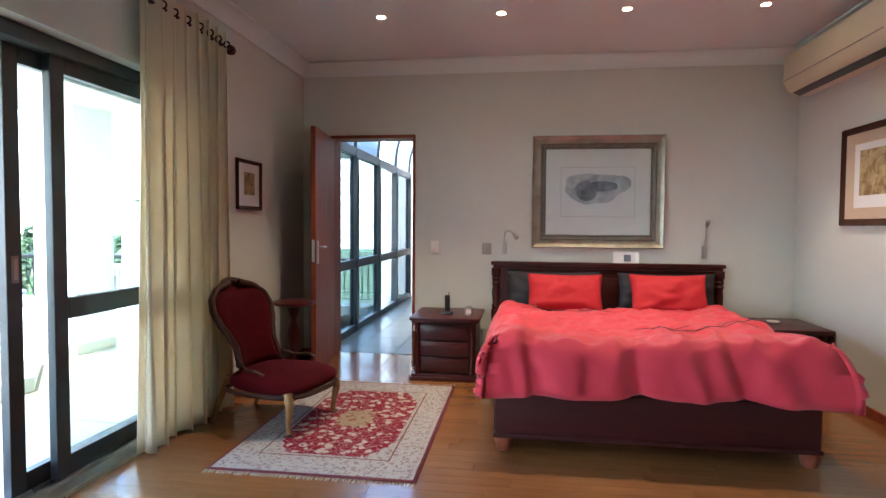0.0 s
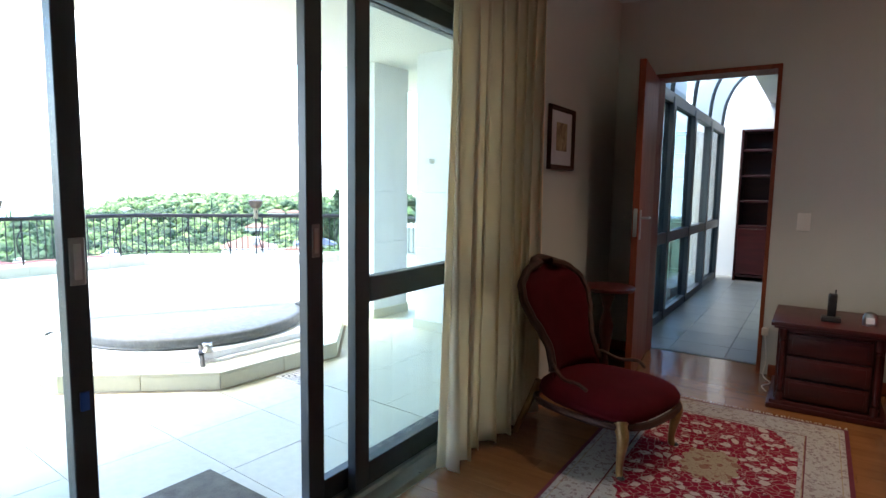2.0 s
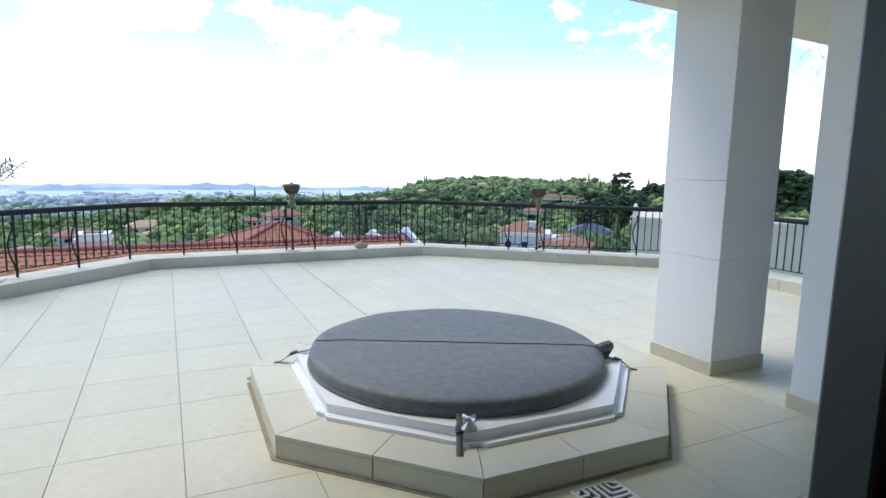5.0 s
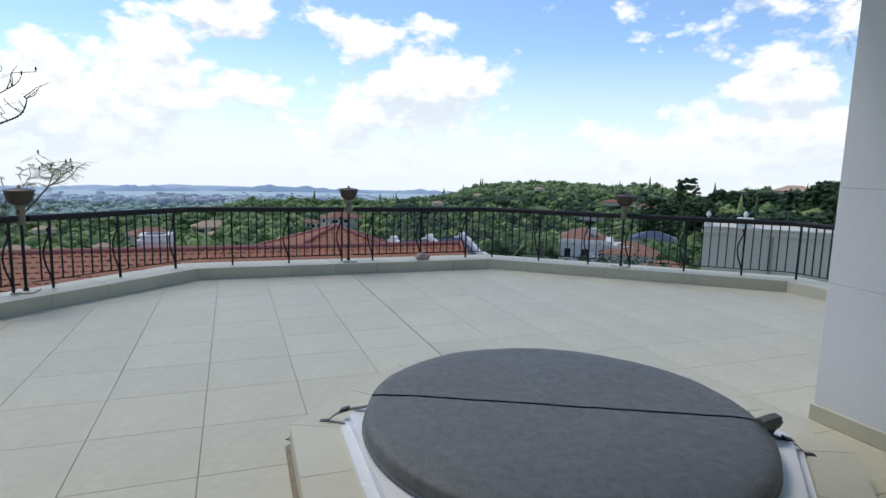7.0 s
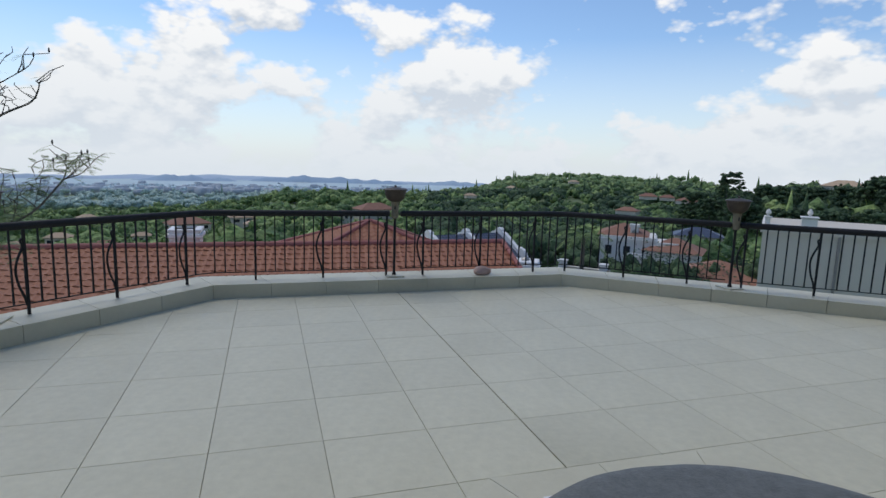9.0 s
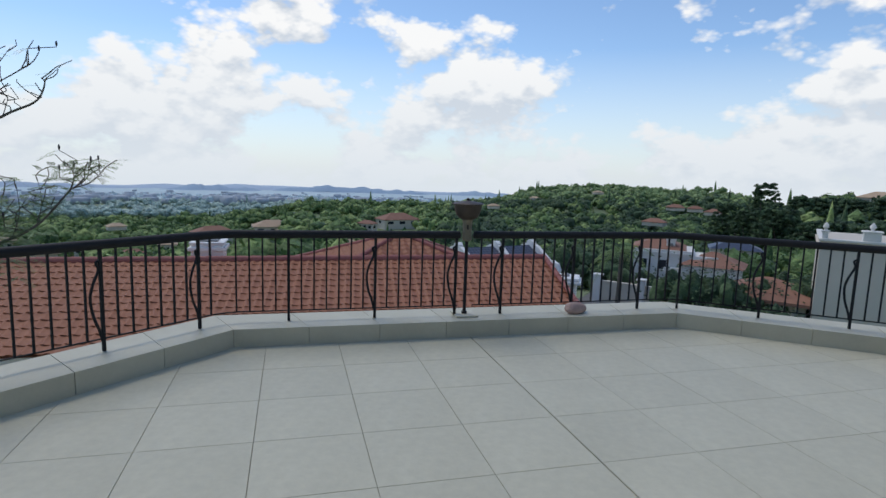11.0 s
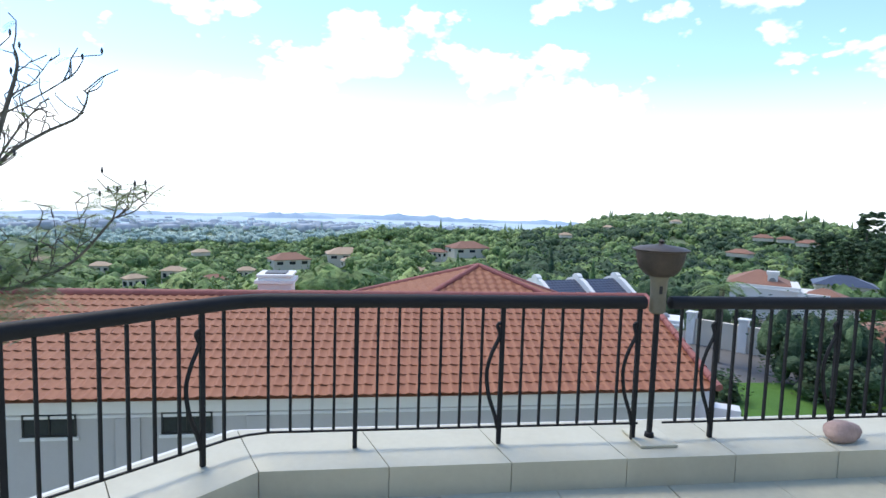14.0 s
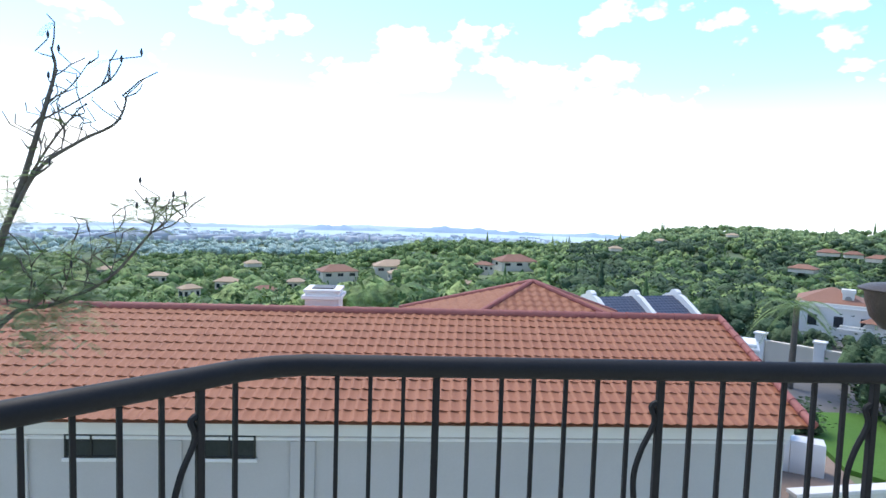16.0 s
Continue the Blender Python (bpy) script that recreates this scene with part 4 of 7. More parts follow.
# ---- rugs ----
def rug_mat(name, field, motif, line, scale, amount):
    m = bpy.data.materials.new(name)
    m.use_nodes = True
    n, l = m.node_tree.nodes, m.node_tree.links
    co = n.new("ShaderNodeTexCoord")
    wob = n.new("ShaderNodeTexNoise")
    wob.inputs["Scale"].default_value = scale * 0.9
    l.new(co.outputs["Object"], wob.inputs["Vector"])
    mx = n.new("ShaderNodeMix")
    mx.data_type = "VECTOR"
    mx.inputs["Factor"].default_value = 0.06
    l.new(co.outputs["Object"], mx.inputs["A"])
    l.new(wob.outputs["Color"], mx.inputs["B"])
    vo = n.new("ShaderNodeTexVoronoi")
    vo.feature = "F1"
    vo.inputs["Scale"].default_value = scale
    l.new(mx.outputs["Result"], vo.inputs["Vector"])
    r = n.new("ShaderNodeValToRGB")
    r.color_ramp.interpolation = "CONSTANT"
    el = r.color_ramp.elements
    el[0].position, el[0].color = 0.0, (*line, 1)
    el[1].position, el[1].color = amount * 0.30, (*motif, 1)
    for pos, c in ((amount, line), (amount * 1.12, field)):
        e = el.new(pos)
        e.color = (*c, 1)
    l.new(vo.outputs["Distance"], r.inputs[0])
    v2 = n.new("ShaderNodeTexVoronoi")
    v2.feature = "DISTANCE_TO_EDGE"
    v2.inputs["Scale"].default_value = scale * 1.7
    l.new(mx.outputs["Result"], v2.inputs["Vector"])
    r2 = n.new("ShaderNodeMapRange")
    r2.inputs[1].default_value, r2.inputs[2].default_value, r2.inputs[3].default_value, r2.inputs[4].default_value = 0.03, 0.05, 0.55, 0.0
    l.new(v2.outputs["Distance"], r2.inputs[0])
    m2 = n.new("ShaderNodeMix")
    m2.data_type = "RGBA"
    l.new(r2.outputs[0], m2.inputs["Factor"])
    l.new(r.outputs[0], m2.inputs["A"])
    m2.inputs["B"].default_value = (*motif, 1)
    l.new(m2.outputs["Result"], n["Principled BSDF"].inputs["Base Color"])
    n["Principled BSDF"].inputs["Roughness"].default_value = 0.95
    n["Principled BSDF"].inputs["Specular IOR Level"].default_value = 0.15
    pile = n.new("ShaderNodeTexNoise")
    pile.inputs["Scale"].default_value = 420
    l.new(co.outputs["Object"], pile.inputs["Vector"])
    bp = n.new("ShaderNodeBump")
    bp.inputs["Strength"].default_value, bp.inputs["Distance"].default_value = 0.4, 0.003
    l.new(pile.outputs["Fac"], bp.inputs["Height"])
    l.new(bp.outputs[0], n["Principled BSDF"].inputs["Normal"])
    return m


RUG = {"border": rug_mat("rug_border", (0.39, 0.365, 0.345), (0.26, 0.21, 0.21), (0.16, 0.09, 0.11), 36, 0.33),
       "field": rug_mat("rug_field", (0.20, 0.006, 0.024), (0.46, 0.37, 0.33), (0.12, 0.010, 0.026), 17.0, 0.35),
       "centre": rug_mat("rug_centre", (0.33, 0.26, 0.18), (0.24, 0.12, 0.08), (0.18, 0.05, 0.05), 24, 0.36),
       "edge": mat("rug_edge", (0.13, 0.010, 0.025), (0.09, 0.008, 0.018), 0.95, scale=9, fine=200, bump=0.3)}
FRINGE = mat("rug_fringe", (0.62, 0.56, 0.46), (0.50, 0.45, 0.36), 0.95, scale=9, fine=200, bump=0.2)


def scalloped(w, h, lobes, depth, n=160):
    pts = []
    for i in range(n):
        a = 2 * math.pi * i / n
        c, s = math.cos(a), math.sin(a)
        k = 1 / (abs(c) ** 6 + abs(s) ** 6) ** (1 / 6)
        r = 1 - depth * (0.5 + 0.5 * math.cos(lobes * a)) - 0.10 * abs(math.sin(2 * a)) ** 6
        pts.append((c * k * w * r, s * k * h * r))
    return pts


def rug(at, w, h, lab, turn=0):
    t = thing("rug", lab, "rug", at, turn)
    part("binding", boxes((-w / 2, w / 2, -h / 2, h / 2, 0.0, 0.007), bevel=0.002, seg=1), RUG["edge"], t)
    part("border", slab([(-w / 2 + 0.02, -h / 2 + 0.025), (w / 2 - 0.02, -h / 2 + 0.025), (w / 2 - 0.02, h / 2 - 0.025), (-w / 2 + 0.02, h / 2 - 0.025)], 0.007, 0.0095), RUG["border"], t, smooth=False)
    fx, fy = w / 2 - 0.21, h / 2 - 0.25
    corner = [(1.0, 0.62), (0.94, 0.66), (0.93, 0.74), (0.84, 0.78), (0.82, 0.87), (0.72, 0.90), (0.68, 0.985), (0.60, 1.0)]
    line = [(x * fx, y * fy) for x, y in corner] + [(-x * fx, y * fy) for x, y in corner[::-1]] + [(-x * fx, -y * fy) for x, y in corner] + [(x * fx, -y * fy) for x, y in corner[::-1]]
    for k, (e, m_) in enumerate(((0.168, "centre"), (0.164, "border"), (0.028, "edge"), (0.022, "centre"))):
        part("guard_stripe", slab([(-fx - e, -fy - e), (fx + e, -fy - e), (fx + e, fy + e), (-fx - e, fy + e)], 0.0095, 0.0097 + 0.0002 * k), RUG[m_], t, smooth=False)
        if k == 1:
            part("inner_border", slab([(-fx - 0.155, -fy - 0.155), (fx + 0.155, -fy - 0.155), (fx + 0.155, fy + 0.155), (-fx - 0.155, fy + 0.155)], 0.0095, 0.01), RUG["border"], t, smooth=False)
    part("spandrel", slab([(-fx - 0.018, -fy - 0.018), (fx + 0.018, -fy - 0.018), (fx + 0.018, fy + 0.018), (-fx - 0.018, fy + 0.018)], 0.0095, 0.0106), RUG["border"], t, smooth=False)
    part("field", slab(line, 0.0095, 0.0112), RUG["field"], t, smooth=False)
    part("medallion", slab(scalloped(0.125, 0.17, 12, 0.16, 96), 0.0112, 0.0125), RUG["centre"], t, smooth=False)
    rnd = random.Random(3)
    for s in (-1, 1):
        bm = bmesh.new()
        k = int(w / 0.012)
        for i in range(k):
            x = -w / 2 + (i + 0.5) * w / k
            e = rnd.uniform(-0.01, 0.01)
            tube([(x, s * h / 2, 0.004), (x + e * 0.5, s * (h / 2 + 0.02), 0.003), (x + e, s * (h / 2 + rnd.uniform(0.028, 0.04)), 0.003)], 0.0022, 4, bm)
        part("fringe", bm, FRINGE, t, "cream thread fringe")
    return t


rug((-1.515, 3.53, 0), 1.09, 1.69, "red and cream floral rug with a fringe, on the wooden floor")
rug((-0.98, 1.62, 0), 1.2, 1.62, "patterned fringed rug on the wooden floor", 3)

# ---- terrace ----
KERB = [(-2.62, -0.95), (-7.40, -0.95), (-9.86, 1.552), (-9.868, 5.0), (-7.77, 7.63), (-2.9, 7.63)]


def offset(line, d):
    """The open line moved d metres to its outer side."""
    out = []
    for i, p in enumerate(line):
        dirs = []
        for a, b in ((i - 1, i), (i, i + 1)):
            if a >= 0 and b < len(line):
                v = Vector((line[b][0] - line[a][0], line[b][1] - line[a][1])).normalized()
                dirs.append(Vector((v.y, -v.x)))
        n = sum(dirs, Vector((0, 0))).normalized()
        k = d / n.dot(dirs[0])
        out.append((p[0] + n.x * k * SIDE, p[1] + n.y * k * SIDE))
    return out


probe = Vector((KERB[1][0] - KERB[0][0], KERB[1][1] - KERB[0][1])).normalized()
SIDE = 1 if -probe.x < 0 else -1      # outer side lies towards -Y on the first stretch
RAIL = offset(KERB, 0.185)
OUTER = offset(KERB, 0.40)
structure("wall_terrace", slab(OUTER, -7.5, -0.05), M["render"], "white rendered wall under the terrace", base=WORLD)
structure("ground_slab", slab(offset(KERB, 0.1), -0.05, -0.008), M["grout"], "dark grout bed of the terrace tiles", base=WORLD, category="floor")
structure("ceiling_terrace", boxes((-5.35, -2.83, -3.2, 9.4, 2.36, 2.72)), M["soffit"], "painted soffit over the terrace's inner edge", category="ceiling")
structure("roof_1", boxes((-5.6, 2.3, -3.4, 5.6, 2.945, 3.1)), M["soffit"], "flat roof slab over the room", category="roof")
structure("wall_terrace_end", boxes((-2.95, -2.6, 5.42, 7.6, -0.5, -0.03)), M["render"], "low wall at the foot of the glazed passage")


def column(x0, x1, y0, y1, lab):
    c = thing("column", lab, "column", ((x0 + x1) / 2, (y0 + y1) / 2, 0), base=WORLD, group="terrace columns")
    w, d = (x1 - x0) / 2, (y1 - y0) / 2
    z = [0.0, 0.72, 1.20, 2.36]
    for a, b in zip(z, z[1:]):
        part("shaft_block", boxes((-w, w, -d, d, a + 0.001, b), bevel=0.0025, seg=1), M["render"], c)
    part("skirting", boxes((-w - 0.012, w + 0.012, -d - 0.012, d + 0.012, 0, 0.085), bevel=0.003, seg=1), M["kerbtile"], c)
    return c


column(-5.26, -4.79, 4.73, 5.20, "square white rendered column with a tiled skirting")
c2 = column(-4.28, -3.87, 4.72, 5.12, "square white rendered column with a small wall lamp")
part("wall_lamp", tube([(-0.02, -0.20, 1.46), (-0.02, -0.245, 1.46), (-0.02, -0.275, 1.455)], [0.02, 0.018, 0.028], 10), M["plastic"], c2, "small white spotlight")

# hot tub under its cover
tub = thing("hot_tub", "sunken octagonal hot tub with a white acrylic rim", "hot tub", (-5.262, 3.235, 0), -1.0, base=WORLD)
R8 = 1.205


def oct_pts(r, turn=22.5):
    return [(r * math.cos(radians(45 * i + turn)), r * math.sin(radians(45 * i + turn))) for i in range(8)]


part("plinth", slab(oct_pts(R8 - 0.012), 0, 0.09), M["grout"], tub, smooth=False)
po, pi_ = oct_pts(R8), oct_pts(0.94)
for i in range(8):
    j = (i + 1) % 8
    for k in range(2):
        f0, f1 = k / 2, (k + 1) / 2

        def on(p, f):
            return (p[i][0] + (p[j][0] - p[i][0]) * f, p[i][1] + (p[j][1] - p[i][1]) * f)
        q = [Vector(v) for v in (on(po, f0), on(po, f1), on(pi_, f1), on(pi_, f0))]
        mid = sum(q, Vector((0, 0))) / 4
        part("step_tile", slab([tuple(mid + (v - mid) * 0.992) for v in q], 0.091, 0.108), M["kerbtile"], tub, smooth=False)
        e0, e1 = Vector(on(po, f0 + 0.004)), Vector(on(po, f1 - 0.004))
        nn = Vector((e0 + e1)).normalized() * 0.012
        part("riser_tile", slab([tuple(e0 - nn), tuple(e1 - nn), tuple(e1 - nn * 0.1), tuple(e0 - nn * 0.1)], 0.004, 0.089), M["kerbtile"], tub, smooth=False)
e0, e1 = (Vector(oct_pts(R8 + 0.03)[k]) for k in (4, 5))
for k0, k1, wdt in ((0.03, 0.55, 0.055), (0.50, 0.93, 0.04)):
    a_, b_ = e0.lerp(e1, k0), e0.lerp(e1, k1)
    nn = (a_ + b_).normalized()
    part("sealant_strip", slab([tuple(a_), tuple(b_), tuple(b_ + nn * wdt), tuple(a_ + nn * wdt * 0.8)], 0.0, 0.006), mat("stained_sealant", (0.36, 0.31, 0.22), (0.22, 0.19, 0.13), 0.9, scale=12, fine=60, bump=0.5), tub, "brown stained sealant strip", smooth=False)
base_o, base_i = oct_pts(R8 + 0.022), oct_pts(R8 - 0.008)
for i in range(8):
    j = (i + 1) % 8
    part("grime_line", slab([base_i[i], base_i[j], base_o[j], base_o[i]], 0.0, 0.0035), mat("floor_grime", (0.34, 0.29, 0.21), (0.16, 0.135, 0.10), 0.95, scale=9, fine=50, bump=0.3), tub, "brown grime along the step's foot", smooth=False)
rim = slab(oct_pts(0.985), 0.108, 0.168)
bmesh.ops.bevel(rim, geom=[e for e in rim.edges if abs(e.verts[0].co.z - e.verts[1].co.z) < 0.001 and e.verts[0].co.z > 0.15] + [e for e in rim.edges if abs(e.verts[0].co.z - e.verts[1].co.z) > 0.01], offset=0.042, segments=6, affect="EDGES")
part("rim", rim, M["acrylic"], tub, "glossy white acrylic rim")
tap = part("valve", lathe([(0.0, 0.168), (0.034, 0.168), (0.036, 0.176), (0.022, 0.19), (0.012, 0.20), (0.010, 0.222), (0, 0.226)], 16, (0.84, -0.385, 0)), M["steel"], tub, "chrome diverter valve")
hnd = bmesh.new()
for a in (20, 110):
    dx, dy = 0.034 * math.cos(radians(a)), 0.034 * math.sin(radians(a))
    tube([(0.84 - dx, -0.385 - dy, 0.215), (0.84, -0.385, 0.217), (0.84 + dx, -0.385 + dy, 0.215)], [0.009, 0.006, 0.009], 8, hnd)
part("cross_handle", hnd, M["steel"], tap)
cov = thing("tub_cover", "round grey vinyl hot-tub cover folded along its middle", "cover", (-5.285, 3.21, 0.168), 64, base=WORLD)
RC = 0.818
for s in (-1, 1):
    def half(u, v, s=s):
        """Half a padded disc, thicker at the fold."""
        a = math.pi * u
        rr = min(1.0, v * 1.25)
        down = max(0.0, v - 0.8) / 0.2
        r = RC * (rr if down == 0 else 1 + 0.012 * math.sin(math.pi * down))
        x, y = r * math.cos(a), r * math.sin(a)
        z = 0.083 - 0.010 * (rr ** 14) + 0.005 * noise.noise(Vector((x * 3, y * 3 * s, 1))) + 0.0025 * noise.noise(Vector((x * 9, y * 9 * s, 4)))
        if down:
            z = z * (1 - down) + 0.004 * down
        return x, s * (y + 0.009), z
    part("cover_half", sheet(64, 30, half), M["vinyl"], cov, smooth=True)
part("hinge", boxes((-RC + 0.02, RC - 0.02, -0.012, 0.012, 0.03, 0.066), bevel=0.003), M["black"], cov, "dark stitched hinge seam")
part("skirt", lathe([(RC - 0.03, 0.0), (RC + 0.012, 0.001), (RC + 0.02, 0.012), (RC + 0.008, 0.03), (RC - 0.02, 0.03)], 64), M["vinyl"], cov)
part("grip", tube(curve_points([(RC - 0.01, -0.04, 0.07), (RC + 0.05, -0.02, 0.085), (RC + 0.06, 0.02, 0.06), (RC + 0.045, 0.05, 0.0)], 5), 0.032, 8), M["vinyl"], cov, "padded grey grip")
for ang, ln in ((-90, 0.0), (0, 0), (180, 0), (90, 0)):
    d = Vector((math.cos(radians(ang)), math.sin(radians(ang))))
    side = Vector((-d.y, d.x)) * 0.014
    keys = [(RC - 0.01, 0.045), (RC + 0.03, 0.02), (RC + 0.10, 0.004), (RC + 0.16, -0.02), (RC + 0.20, -0.055), (RC + 0.235, -0.058)]
    bm = bmesh.new()
    rows = [[bm.verts.new((d.x * r + s * side.x, d.y * r + s * side.y, z)) for s in (-1, 1)] for r, z in keys]
    for a, b in zip(rows, rows[1:]):
        bm.faces.new((a[0], a[1], b[1], b[0]))
    st = part("strap", bm, M["strap"], cov, "dark webbing strap")
    st.modifiers.new("thick", "SOLIDIFY").thickness = 0.003
    part("buckle", boxes((-0.02, 0.02, -0.018, 0.018, 0, 0.012), bevel=0.003), M["black"], st, at=Matrix.Translation((d.x * (RC + 0.12), d.y * (RC + 0.12), -0.004)) @ pose(0, 0, 0, 0, 18, ang))

dr = thing("drain_grate", "white slotted drain grate in the terrace floor", "drain", (-3.99, 3.22, 0.0), 0, base=WORLD)
part("grate_frame", boxes((-0.11, 0.11, -0.11, -0.098, 0, 0.008), (-0.11, 0.11, 0.098, 0.11, 0, 0.008), (-0.11, -0.098, -0.098, 0.098, 0, 0.008), (0.098, 0.11, -0.098, 0.098, 0, 0.008)), M["plastic"], dr)
# thin black plate under the bars stands in for the drain's inner shade
part("grate_shade_plate", boxes((-0.1, 0.1, -0.1, 0.1, 0.0005, 0.002)), M["black"], dr)
for i in range(7):
    o = -0.084 + 0.028 * i
    k = abs(o)
    part("grate_bar", boxes((o - 0.006, o + 0.006, k, 0.098, 0.002, 0.008)), M["plastic"], dr)
    part("grate_bar", boxes((o - 0.006, o + 0.006, -0.098, -k, 0.002, 0.008)), M["plastic"], dr)
    part("grate_bar", boxes((k + 0.004, 0.098, o - 0.006, o + 0.006, 0.002, 0.0078)), M["plastic"], dr)
    part("grate_bar", boxes((-0.098, -k - 0.004, o - 0.006, o + 0.006, 0.002, 0.0078)), M["plastic"], dr)
mt = solo("doormat", boxes((-0.21, 0.21, -0.32, 0.32, 0, 0.012), bevel=0.004), mat("mat_pile", (0.16, 0.15, 0.12), (0.07, 0.065, 0.055), 0.95, scale=16, fine=160, bump=0.5), "worn speckled doormat outside the sliding doors", "doormat", (-3.07, 1.86, 0.001), 2, base=WORLD)
wc = thing("wind_chime", "hanging ornament with a red top and yellow beads", "wind chime", (-4.15, 1.75, 1.93), base=WORLD)
part("cord", tube([(0, 0, 0.43), (0, 0, 0.0)], 0.003, 6), M["strap"], wc)
part("cap", lathe([(0.03, 0.20), (0.035, 0.205), (0.02, 0.24), (0.0, 0.26)], 12), mat("red_lacquer", (0.4, 0.03, 0.02), rough=0.4), wc)
for z in (0.0, 0.05, 0.11):
    part("bead", lathe([(0.0, -0.015), (0.011, -0.008), (0.013, 0), (0.011, 0.008), (0, 0.015)], 10, (0, 0, z)), mat("yellow_bead", (0.6, 0.42, 0.05), rough=0.4), wc)

rk = bmesh.new()
bmesh.ops.create_icosphere(rk, subdivisions=3, radius=1)
for v in rk.verts:
    n = noise.noise(v.co * 1.3) * 0.25 + noise.noise(v.co * 3.1) * 0.1
    v.co = Vector((v.co.x * 0.055 * (1 + n), v.co.y * 0.095 * (1 + n), max(v.co.z, -0.6) * 0.052 * (1 + n) + 0.036))
solo("stone", rk, M["rock"], "pinkish loose stone lying on the kerb", "stone", (-9.98, 4.13, 0.125), 14, base=WORLD, smooth=True)


# ---- garden torches on the kerb ----
def torch(x, y):
    t = thing("terrace_lamp", "bronze bowl lamp on a thin iron post", "lamp", (x, y, 0.125), base=WORLD, group="terrace lamps")
    part("base_plate", boxes((-0.095, 0.095, -0.085, 0.085, 0, 0.012), bevel=0.003), M["kerbtile"], t, "pale mosaic base plate")
    part("post", lathe([(0.013, 0.012), (0.013, 0.60)], 10), M["iron"], t)
    part("bracket", lathe([(0.022, 0.012), (0.02, 0.03), (0.013, 0.035)], 10), M["iron"], t)
    part("neck", lathe([(0.026, 0.575), (0.036, 0.585), (0.034, 0.66), (0.037, 0.72), (0.045, 0.745)], 18), M["lampneck"], t, "ochre metal neck with a slot")
    part("slot", boxes((-0.007, 0.007, -0.038, -0.03, 0.665, 0.70), bevel=0.002), M["black"], t, at=pose(0, 0, 0, 0, 0, 78))
    part("bowl", lathe([(0.03, 0.735), (0.06, 0.745), (0.088, 0.775), (0.102, 0.82), (0.105, 0.85)], 28), M["bronze"], t)
    part("lid", lathe([(0.105, 0.85), (0.119, 0.852), (0.121, 0.858), (0.10, 0.868), (0.02, 0.880), (0.009, 0.884), (0.012, 0.895), (0.0, 0.903)], 28), M["bronze"], t)
    return t


LAMPS = [(-8.95, 0.26), (-10.045, 3.218), (-8.985, 6.355)]
for p in LAMPS:
    torch(*p)

# ---- balustrade ----
ZB, ZR = 0.20, 0.735
bar_mesh = mesh_from("baluster", boxes((-0.0055, 0.0055, -0.0055, 0.0055, ZB, ZR)), M["iron"], False)
post_mesh = mesh_from("post", boxes((-0.0095, 0.0095, -0.0095, 0.0095, 0.125, ZR), bevel=0.002, seg=1), M["iron"], False)
wave_mesh = mesh_from("scroll_bar", tube(curve_points([(0.0, 0, 0.66), (0.022, 0, 0.645), (0.012, 0, 0.60), (0.045, 0, 0.52), (0.062, 0, 0.44), (0.05, 0, 0.34), (0.02, 0, 0.25), (0.006, 0, 0.19)], 5), 0.0085, 6), M["iron"])


def balustrade(line, from_start=False, starts=(0.055, 0.055)):
    """Handrail, bottom bar, posts, plain bars and bowed bars along a line on the kerb."""
    t = thing("balustrade", "black wrought-iron balustrade with a thick round handrail", "railing", (line[0][0], line[0][1], 0), base=WORLD, group="terrace balustrade")
    o = Vector((line[0][0], line[0][1], 0))
    pts = [Vector((x, y, 0)) for x, y in line]
    soft = [pts[0]]
    for a, b, c in zip(pts, pts[1:], pts[2:]):
        soft += [b + (a - b).normalized() * 0.09, b + (a - b).normalized() * 0.03 + (c - b).normalized() * 0.03, b + (c - b).normalized() * 0.09]
    soft.append(pts[-1])
    d0, d1 = (soft[0] - soft[1]).normalized(), (soft[-1] - soft[-2]).normalized()
    hp = [soft[0] + d0 * 0.01, soft[0]] + soft[1:-1] + [soft[-1], soft[-1] + d1 * 0.01]
    part("handrail", tube([p - o + Vector((0, 0, ZR + 0.012)) for p in hp], [0.012] + [0.029] * (len(hp) - 2) + [0.012], 14), M["iron"], t)
    part("bottom_bar", tube([p - o + Vector((0, 0, ZB)) for p in soft], 0.009, 4, flat=0.6), M["iron"], t)
    for leg_no, (a, b) in enumerate(zip(pts, pts[1:])):
        full, run = (b - a).length, (b - a).normalized()
        ang = math.degrees(math.atan2(run.y, run.x))
        posts, f = [], starts[min(leg_no, 1)]
        while f < full - 0.03:
            posts.append(f if from_start else full - f)
            f += 0.615
        posts.sort()
        for k, f in enumerate(posts):
            p = a + run * f - o
            part("post", post_mesh, None, t, at=pose(p.x, p.y, 0, 0, 0, ang))
            if leg_no != 1 or k:
                part("scroll_bar", wave_mesh, None, t, at=pose(p.x, p.y, 0, 0, 0, ang + 180))
        f = posts[0] - 0.615
        while f < full:
            if 0.02 < f < full - 0.02 and min(abs(f - q) for q in posts) > 0.03:
                q = a + run * f - o
                part("baluster", bar_mesh, None, t, at=pose(q.x, q.y, 0, 0, 0, ang))
            f += 0.615 / 7
    return t


def near(p, towards, d):
    v = Vector((towards[0] - p[0], towards[1] - p[1])).normalized() * d
    return (p[0] + v.x, p[1] + v.y)


